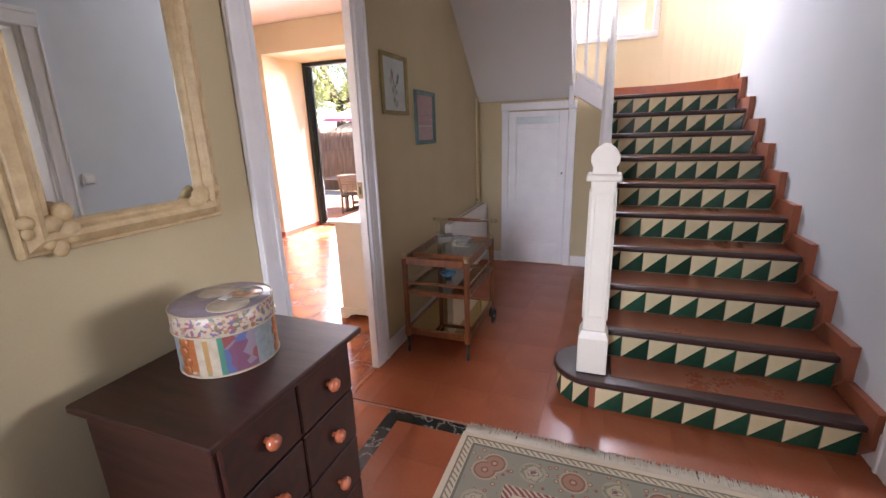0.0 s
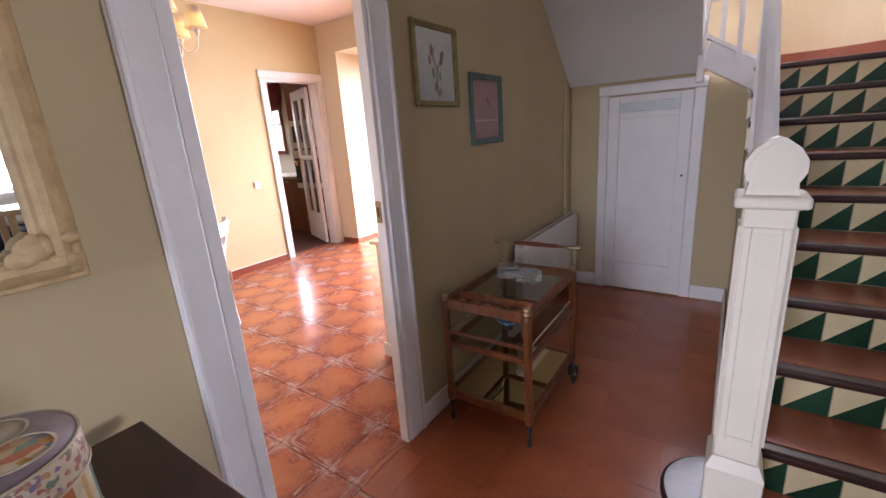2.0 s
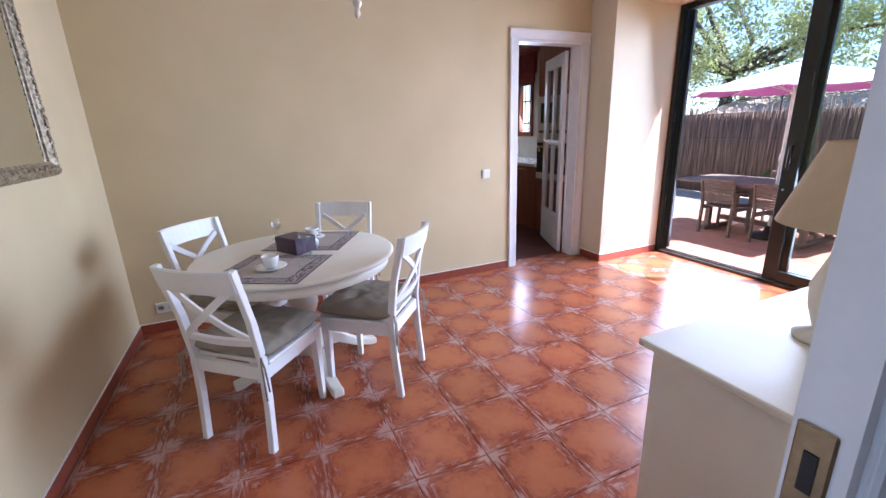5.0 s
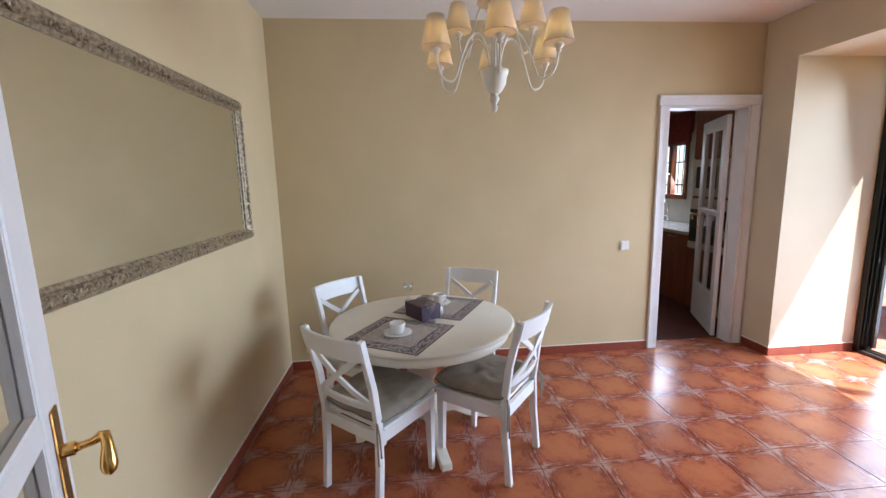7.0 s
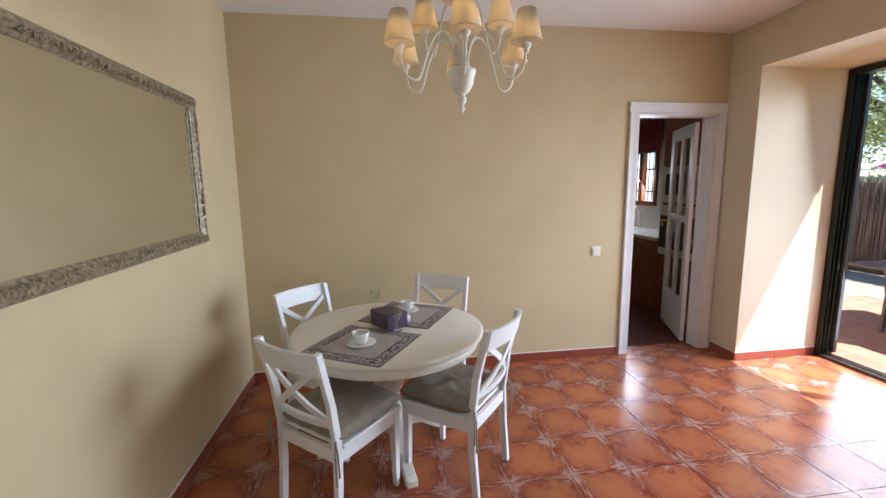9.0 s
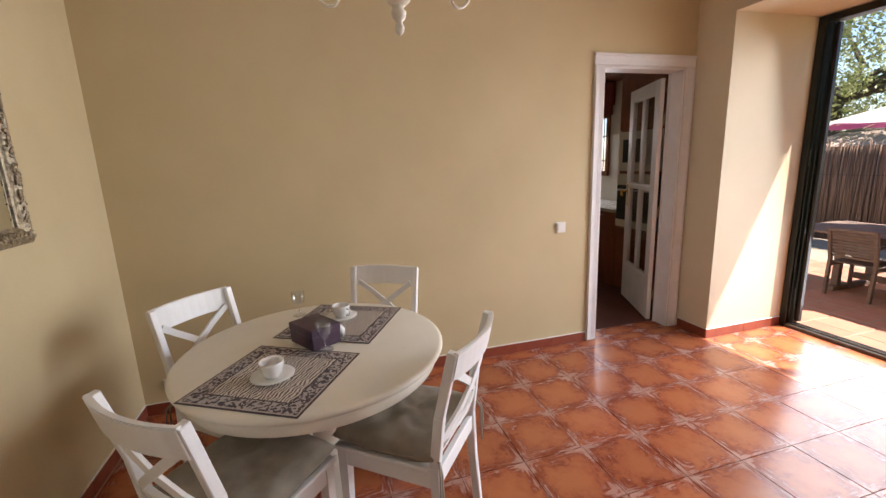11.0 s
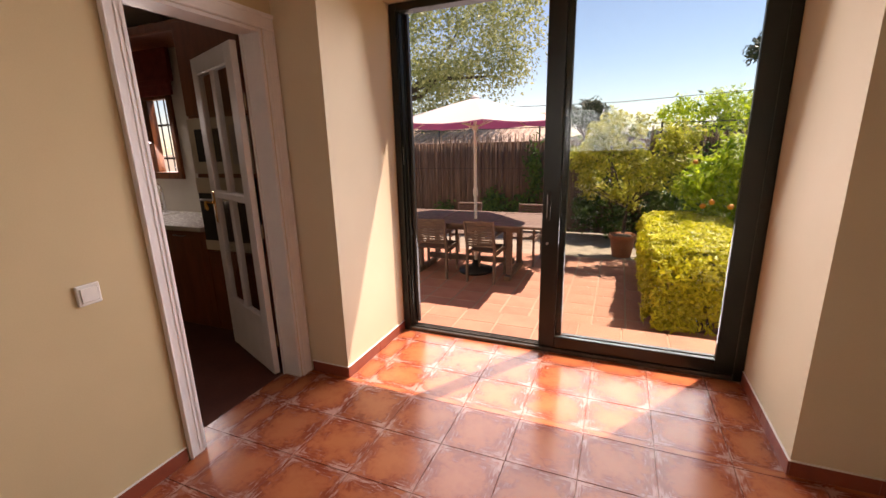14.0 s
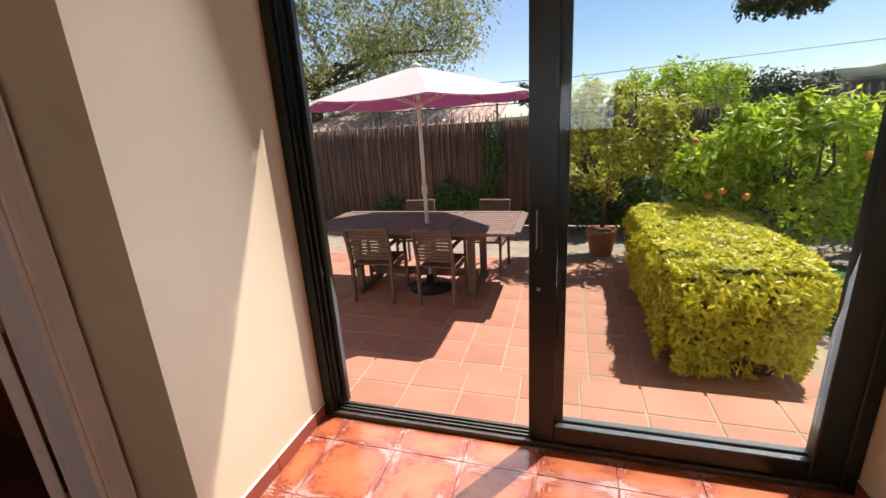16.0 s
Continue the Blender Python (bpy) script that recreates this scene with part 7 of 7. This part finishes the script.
# golden hedge
hg = thing("golden_hedge", pose(0, 0, ZT), "clipped golden-yellow box-shaped hedge beside the terrace", "hedge")
rng = np.random.default_rng(2)
hx0, hx1, hy0, hy1, hz = -2.34, -1.40, 6.55, 8.70, 0.77
n = 30000
face = rng.choice(5, n, p=(0.36, 0.20, 0.14, 0.22, 0.08))
q, nn = rng.uniform(0, 1, (n, 3)), np.zeros((n, 3))
for i, (ax, val, s) in enumerate(((2, 1, 1), (0, 0, -1), (1, 0, -1), (0, 1, 1), (1, 1, 1))):
    k = face == i
    q[k, ax] = val
    nn[k, ax] = s
q = q * 2 - 1
rr = np.abs(q).max(1, keepdims=True)
sph = q / (np.sum(np.abs(q) ** 7, 1, keepdims=True) ** (1 / 7))
half = np.array(((hx1 - hx0) / 2, (hy1 - hy0) / 2, hz / 2))
pts = sph * half * rng.uniform(0.90, 1.05, (n, 1)) + np.array(((hx0 + hx1) / 2, (hy0 + hy1) / 2, hz / 2 + 0.02))
bumpy = np.array([noise.noise((a * 3.2, b * 3.2, c * 3.2)) + 0.6 * noise.noise((a * 9, b * 9, c * 9)) for a, b, c in pts])
pts += nn * np.array((0.085, 0.085, 0.05)) * bumpy[:, None]
mid = np.array(((hx0 + hx1) / 2, (hy0 + hy1) / 2))
low = 1 - 0.13 * np.clip(1 - pts[:, 2:] / hz, 0, 1) ** 1.6
pts[:, :2] = mid + (pts[:, :2] - mid) * np.concatenate((low, 1 - (1 - low) * 0.5), 1)
pts[:, 2] = np.maximum(pts[:, 2], 0.03)
# thin, gappy growth low down on the sides
keep = bumpy + 2.2 * pts[:, 2] / hz + rng.normal(0, 0.15, n) > 0.12
leaves("outer_leaves", pts[keep], (nn + np.array((0, 0, 0.5)))[keep], 0.028, rng, HEDGELEAF, hg)
# Inner layer in the leaf colour that holds the hedge's inner shade.
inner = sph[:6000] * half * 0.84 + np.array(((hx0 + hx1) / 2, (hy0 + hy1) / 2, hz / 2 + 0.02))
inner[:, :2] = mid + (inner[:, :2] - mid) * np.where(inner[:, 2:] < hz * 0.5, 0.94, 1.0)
leaves("shaded_inner_leaves", inner, nn[:6000], 0.05, rng, HEDGESHADE, hg)
# One solid brown block fills the hedge's middle.
part("solid_core", B(hx0 + 0.18, hx1 - 0.18, hy0 + 0.18, hy1 - 0.18, 0.0, hz - 0.14, bevel=0.05), BARK, hg)

# heather fence
fence = thing("heather_fence", pose(0, 0, ZT), "brown brushwood fence with a wire on top", "fence")
rng2 = random.Random(6)
FY = 10.9
part("backing", B(-10.5, 2.5, FY + 0.03, FY + 0.05, 0, 1.70), HEATHER, fence)
near, bmx = 0, bmesh.new()
x = -10.4
while x < 2.4:
    h = 1.80 + rng2.uniform(-0.10, 0.07) + 0.05 * math.sin(x * 2.1)
    r = rng2.uniform(0.009, 0.019)
    dx = rng2.uniform(-0.05, 0.05)
    y = FY + rng2.uniform(-0.012, 0.02)
    if -6.2 < x < -3.0 and near < 150:
        part("stalk", tube(bmesh.new(), [(x, y, 0), (x + dx * 0.6, y - 0.01, h * 0.55), (x + dx, y, h)], [r, r * 0.9, r * 0.5], 5), HEATHER, fence)
        near += 1
    else:
        tube(bmx, [(x, y, 0), (x + dx * 0.6, y - 0.01, h * 0.55), (x + dx, y, h)], [r, r * 0.9, r * 0.5], 5)
    x += rng2.uniform(0.014, 0.028)
tagged(part("brushwood", bmx, HEATHER, fence), kind="stuff")
part("top_wire", rod(bmesh.new(), (-10.4, FY + 0.06, 1.96), (2.4, FY + 0.06, 1.94), 0.007), BLACK, fence)
part("middle_wire", rod(bmesh.new(), (-10.4, FY - 0.03, 1.2), (2.4, FY - 0.03, 1.2), 0.003), BLACK, fence)
for k in range(7):
    part("post", rod(bmesh.new(), (-10.2 + k * 2.05, FY + 0.07, 0), (-10.2 + k * 2.05, FY + 0.07, 1.97), 0.016), BLACK, fence)
rngv = np.random.default_rng(14)
for cx2, cz, rx, rz, cnt in ((-4.9, 0.45, 0.25, 0.35, 500), (-4.35, 0.35, 0.3, 0.3, 600), (-6.0, 0.3, 0.25, 0.2, 300), (-4.1, 1.1, 0.16, 0.6, 420), (-3.1, 1.4, 0.3, 0.35, 400), (-1.0, 1.0, 1.4, 0.7, 2200)):
    iv = thing("climbing_ivy", pose(cx2, FY - 0.06, ZT), "green ivy climbing on the brushwood fence", "climber", "climbers on the fence")
    a = rngv.normal(0, 0.5, (cnt, 3)) * np.array((rx, 0.05, rz)) + np.array((0, -0.03, cz))
    a[:, 2] = np.abs(a[:, 2])
    leaves("foliage", a, np.tile((0, -1.0, 0.4), (cnt, 1)), 0.045, rngv, IVYLEAF, iv)
    part("vine", tube(bmesh.new(), [(0, 0.0, 0), (0.03, 0.0, cz * 0.6), (-0.02, 0.0, cz + rz * 0.4)], [0.008, 0.006, 0.003], 5), BARK, iv)

# neighbour's low tiled roof behind the fence
nh = thing("neighbour_house", pose(-6.0, 13.2, ZT), "low neighbouring house with a pale tiled roof", "house")
part("wall", B(-3.4, 1.3, 0.2, 4.0, 0, 1.62), RENDER, nh)
bm = prism(bmesh.new(), [(-0.15, 1.58), (4.2, 2.6), (4.2, 2.52), (-0.15, 1.5)], (-3.6, 1.5), "x")
roof = part("roof", bm, ROOFTILE, nh)
rtm = bpy.data.meshes.new("roof_tile")
bm = bmesh.new()
ring = [[bm.verts.new((0.085 * math.cos(a) * s, y, 0.06 * math.sin(a))) for a in [i * math.pi / 6 for i in range(7)]] for y, s in ((0, 1.0), (0.36, 0.8))]
for i in range(6):
    bm.faces.new((ring[0][i], ring[0][i + 1], ring[1][i + 1], ring[1][i]))
bm.faces.new(ring[0])
bm.to_mesh(rtm), bm.free()
rtm.materials.append(ROOFTILE)
for i in range(24):
    for j in range(7):
        ob = new("roof_tile", rtm)
        ob.parent = roof
        ob.matrix_basis = pose(-3.45 + i * 0.205, -0.17 + j * 0.32, 1.585 + j * 0.32 * 0.2345, 13.2)

# far hills and cable
bm = bmesh.new()
rng3 = random.Random(19)
prev = None
for k in range(61):
    xx = -160 + k * 7
    h = 3.5 + 7.0 * max(0, min(1, (xx - 20) / 70)) + 1.2 * math.sin(xx * 0.06) + rng3.uniform(-0.4, 0.4) + (2.0 if xx > 60 else 0)
    cur = [bm.verts.new((xx, 150, -1)), bm.verts.new((xx, 152, h * 0.7)), bm.verts.new((xx, 160, h)), bm.verts.new((xx, 200, -1))]
    if prev:
        for a in range(3):
            bm.faces.new((prev[a], cur[a], cur[a + 1], prev[a + 1])).smooth = True
    prev = cur
solo("backdrop_hills", bm, HILL, "low wooded hills in the distance", "hill", kind="structure")
cb = thing("overhead_cable", pose(0, 20.0, 0), "thin overhead cable between two poles", "cable")
part("wire", tube(bmesh.new(), [(-16, 0, 2.9), (-2.8, 0, 2.78), (6, 0, 3.1), (22, 0, 4.4)], 0.011, 5), BLACK, cb)
for x, z in ((-16, 2.9), (22, 4.4)):
    part("pole", rod(bmesh.new(), (x, 0, ZT - 0.05), (x, 0, z + 0.2), 0.07), BARK, cb)

# terracotta pot
pt = thing("clay_pot", pose(-2.50, 9.45, ZT - 0.03), "terracotta pot with soil at the terrace's edge", "pot")
part("pot", lathe(bmesh.new(), [(0.0, 0), (0.13, 0), (0.135, 0.01), (0.175, 0.27), (0.195, 0.275), (0.20, 0.33), (0.195, 0.34), (0.175, 0.34), (0.17, 0.30), (0.0, 0.30)], 28), CLAYPOT, pt)
part("soil", lathe(bmesh.new(), [(0.0, 0.30), (0.168, 0.30), (0.12, 0.325), (0.0, 0.33)], 20), BARK, pt)

# teak table and chairs
tt = thing("garden_table", pose(-4.45, 8.06, ZT), "weathered brown slatted teak garden table", "table")
HX, HY = 1.07, 0.46
for s in (-1, 1):
    part("top_frame", B(-HX, HX, s * HY - 0.04, s * HY + 0.04, 0.70, 0.73, bevel=0.004), TEAK, tt)
    part("top_frame", B(s * HX - 0.04, s * HX + 0.04, -HY + 0.04, HY - 0.04, 0.70, 0.73, bevel=0.004), TEAK, tt)
for x in (-0.36, 0.36):
    part("top_frame", B(x - 0.04, x + 0.04, -HY + 0.04, HY - 0.04, 0.70, 0.73, bevel=0.004), TEAK, tt)
for x0, x1 in ((-HX + 0.045, -0.405), (-0.315, 0.315), (0.405, HX - 0.045)):
    for k in range(9):
        y = -HY + 0.05 + k * 0.092
        part("slat", B(x0, x1, y, y + 0.084, 0.705, 0.726, bevel=0.002), TEAK, tt)
for s in (-1, 1):
    part("apron", B(-0.75, 0.75, s * 0.34 - 0.012, s * 0.34 + 0.012, 0.62, 0.70), TEAK, tt)
    for y in (-0.3, 0.3):
        part("leg", B(s * 0.62 - 0.035, s * 0.62 + 0.035, y - 0.035, y + 0.035, 0.06, 0.70, bevel=0.004), TEAK, tt)
    part("foot", B(s * 0.62 - 0.04, s * 0.62 + 0.04, -0.4, 0.4, 0.0, 0.06, bevel=0.008), TEAK, tt)
part("stretcher", B(-0.62, 0.62, -0.03, 0.03, 0.12, 0.19, bevel=0.004), TEAK, tt)


def garden_chair(m):
    """Slatted teak armchair that faces +y."""
    t = thing("garden_chair", m, "weathered brown teak armchair with a slatted back", "chair", "chairs round the garden table")
    for s in (-1, 1):
        part("back_leg", beam(beam(bmesh.new(), (s * 0.25, -0.24, 0), (s * 0.25, -0.22, 0.44), 0.035, 0.045, up=(0, 1, 0)), (s * 0.25, -0.22, 0.43), (s * 0.25, -0.30, 0.78), 0.035, 0.04, up=(0, 1, 0)), TEAK, t)
        part("front_leg", B(s * 0.25 - 0.018, s * 0.25 + 0.018, 0.20, 0.24, 0, 0.60, bevel=0.003), TEAK, t)
        part("armrest", B(s * 0.255 - 0.028, s * 0.255 + 0.028, -0.25, 0.27, 0.60, 0.622, bevel=0.006), TEAK, t)
        part("side_rail", B(s * 0.25 - 0.012, s * 0.25 + 0.012, -0.22, 0.22, 0.34, 0.39), TEAK, t)
    for k in range(7):
        part("seat_slat", B(-0.235, 0.235, -0.21 + k * 0.064, -0.155 + k * 0.064, 0.39, 0.407, bevel=0.003), TEAK, t)
    for k in range(9):
        z = 0.46 + k * 0.034
        y = -0.225 - (z - 0.44) * 0.2
        part("back_slat", B(-0.232, 0.232, y - 0.008, y + 0.008, z, z + 0.024, bevel=0.002), TEAK, t)
    part("top_rail", B(-0.27, 0.27, -0.325, -0.285, 0.765, 0.80, bevel=0.008), TEAK, t)
    return t


SLIM = Matrix.Diagonal((0.84, 1, 1, 1))
gc = garden_chair(pose(-4.815, 7.74, ZT, 0, 0, 3) @ SLIM)
copy_thing(gc, pose(-4.12, 7.73, ZT, 0, 0, -2) @ SLIM)
copy_thing(gc, pose(-3.80, 8.62, ZT, 0, 0, 176) @ SLIM)
copy_thing(gc, pose(-4.72, 8.62, ZT, 0, 0, 184) @ SLIM)

# parasol
um = thing("parasol", pose(-4.34, 7.97, ZT), "white parasol with a purple lining standing over the garden table", "parasol")
part("pole", rod(bmesh.new(), (0, 0, 0.0), (0, 0, 2.24), 0.021, seg=14), POLE, um)
part("pole_joint", lathe(bmesh.new(), [(0.022, 1.02), (0.032, 1.03), (0.034, 1.10), (0.026, 1.13), (0.022, 1.14)], 14), POLE, um)
part("base", lathe(bmesh.new(), [(0.0, 0), (0.23, 0), (0.23, 0.04), (0.06, 0.07), (0.04, 0.16), (0.0, 0.16)], 28), BLACK, um)
part("runner", lathe(bmesh.new(), [(0.022, 1.86), (0.038, 1.87), (0.038, 1.92), (0.022, 1.93)], 14), POLE, um)
part("finial", lathe(bmesh.new(), [(0.06, 2.235), (0.05, 2.262), (0.02, 2.275), (0.0, 2.285)], 14), CANVAS, um)
N, RU = 8, 1.18


def gore(k, dz, r1):
    bm = bmesh.new()
    rows = []
    for i in range(7):
        f = i / 6
        row = []
        for j in range(5):
            a = math.radians(22.5 + 45 * k) + math.radians(45) * (j / 4)
            sag = 0.05 * f * math.sin(math.pi * j / 4)
            e = math.cos(math.radians(22.5)) / math.cos(math.radians(45) * (j / 4 - 0.5)) if 0.02 < j / 4 < 0.98 else 1.0
            rad = r1 * f * e
            row.append(bm.verts.new((rad * math.cos(a), rad * math.sin(a), 2.245 - 0.31 * f ** 1.1 - sag * 0.55 + dz)))
        rows.append(row)
    for a, b in zip(rows, rows[1:]):
        for j in range(4):
            if a is rows[0]:
                bm.faces.new((a[0], b[j], b[j + 1])) if j == 0 else bm.faces.new((a[j], b[j], b[j + 1]))
            else:
                bm.faces.new((a[j], b[j], b[j + 1], a[j + 1]))
    for f in bm.faces:
        f.smooth = True
    return bm


for k in range(N):
    part("canopy", gore(k, 0.0, RU), CANVAS, um)
    part("lining", gore(k, -0.012, RU - 0.01), MAUVE, um, "purple lining")
    a = math.radians(22.5 + 45 * k)
    c, s = math.cos(a), math.sin(a)
    rb = part("rib", tube(bmesh.new(), [(0.03 * c, 0.03 * s, 2.215), (0.55 * c, 0.55 * s, 2.085), (1.15 * c, 1.15 * s, 1.915)], 0.008, 6), POLE, um)
    part("strut", rod(bmesh.new(), (0.035 * c, 0.035 * s, 1.90), (0.55 * c, 0.55 * s, 2.09), 0.007, seg=6), POLE, rb)

# ---- floor tiles ----
def tile_mesh(name, s, h, bevel, material):
    me = bpy.data.meshes.new(name)
    bm = B(-s / 2, s / 2, -s / 2, s / 2, -h, 0, bevel=0)
    top = [e for e in bm.edges if e.verts[0].co.z > -1e-6 and e.verts[1].co.z > -1e-6]
    bmesh.ops.bevel(bm, geom=top, offset=bevel, segments=1, affect="EDGES")
    bm.to_mesh(me), bm.free()
    me.materials.append(material)
    return me


def lay(parent, base, size, pitch, ox, oy, x0, x1, y0, y1, z, material, label_name="tile"):
    """Tiles on a grid through (ox, oy) inside a rectangle; edge tiles are cut."""
    rng = random.Random(round(ox * 100 + x0 * 10))
    i0, i1 = math.floor((x0 - ox) / pitch), math.ceil((x1 - ox) / pitch)
    j0, j1 = math.floor((y0 - oy) / pitch), math.ceil((y1 - oy) / pitch)
    for i in range(i0, i1):
        for j in range(j0, j1):
            g = (pitch - size) / 2
            a, b = max(x0, ox + i * pitch + g), min(x1, ox + (i + 1) * pitch - g)
            c, d = max(y0, oy + j * pitch + g), min(y1, oy + (j + 1) * pitch - g)
            if b - a < 0.02 or d - c < 0.02:
                continue
            ob = new(label_name, base)
            ob.parent = parent
            ob.matrix_basis = pose((a + b) / 2, (c + d) / 2, z + rng.uniform(-0.0006, 0.0006), rng.uniform(-0.08, 0.08), rng.uniform(-0.08, 0.08), 0) @ Matrix.Diagonal(((b - a) / size, (d - c) / size, 1, 1))


dt = tile_mesh("dining_tile", 0.336, 0.012, 0.0012, DININGTILE)
lay(floor, dt, 0.336, 0.3385, -3.035, 4.415, XK, XD, YM, YW + 0.013, 0.0, DININGTILE)
lay(floor, dt, 0.336, 0.3385, -3.035, 4.415, XD, XH - 0.002, DY0 + 0.02, DY1 - 0.02, 0.0, DININGTILE)
lay(floor, dt, 0.336, 0.3385, -3.035, 4.415, RX0, RX1, YW + 0.013, YG, 0.0, DININGTILE)
lay(floor, dt, 0.336, 0.3385, -3.035, 4.415, XK - 0.15, XK, KY0 + 0.02, KY1 - 0.02, 0.0, DININGTILE)
ht = tile_mesh("hall_tile", 0.2996, 0.012, 0.0005, HALLTILE)
lay(floor, ht, 0.2996, 0.30, -0.10, 1.98, XH, 0.09, 1.70, YB, 0.0, HALLTILE)
lay(floor, ht, 0.2996, 0.30, -0.10, 1.98, 0.09, XR, 1.70, 2.06, 0.0, HALLTILE)
lay(floor, ht, 0.2996, 0.30, -0.10, 1.98, XH, XR, BACK, 1.70, 0.0, HALLTILE)
terrace = thing("terrace", pose(0, 0, 0), "terracotta tiled terrace with pale joints", "terrace", kind="structure")
tm = tile_mesh("terrace_tile", 0.285, 0.03, 0.003, TERRACE)
lay(terrace, tm, 0.285, 0.30, -3.36, 6.27, -6.4, -1.35, YO + 0.23, 9.1, ZT, TERRACE)
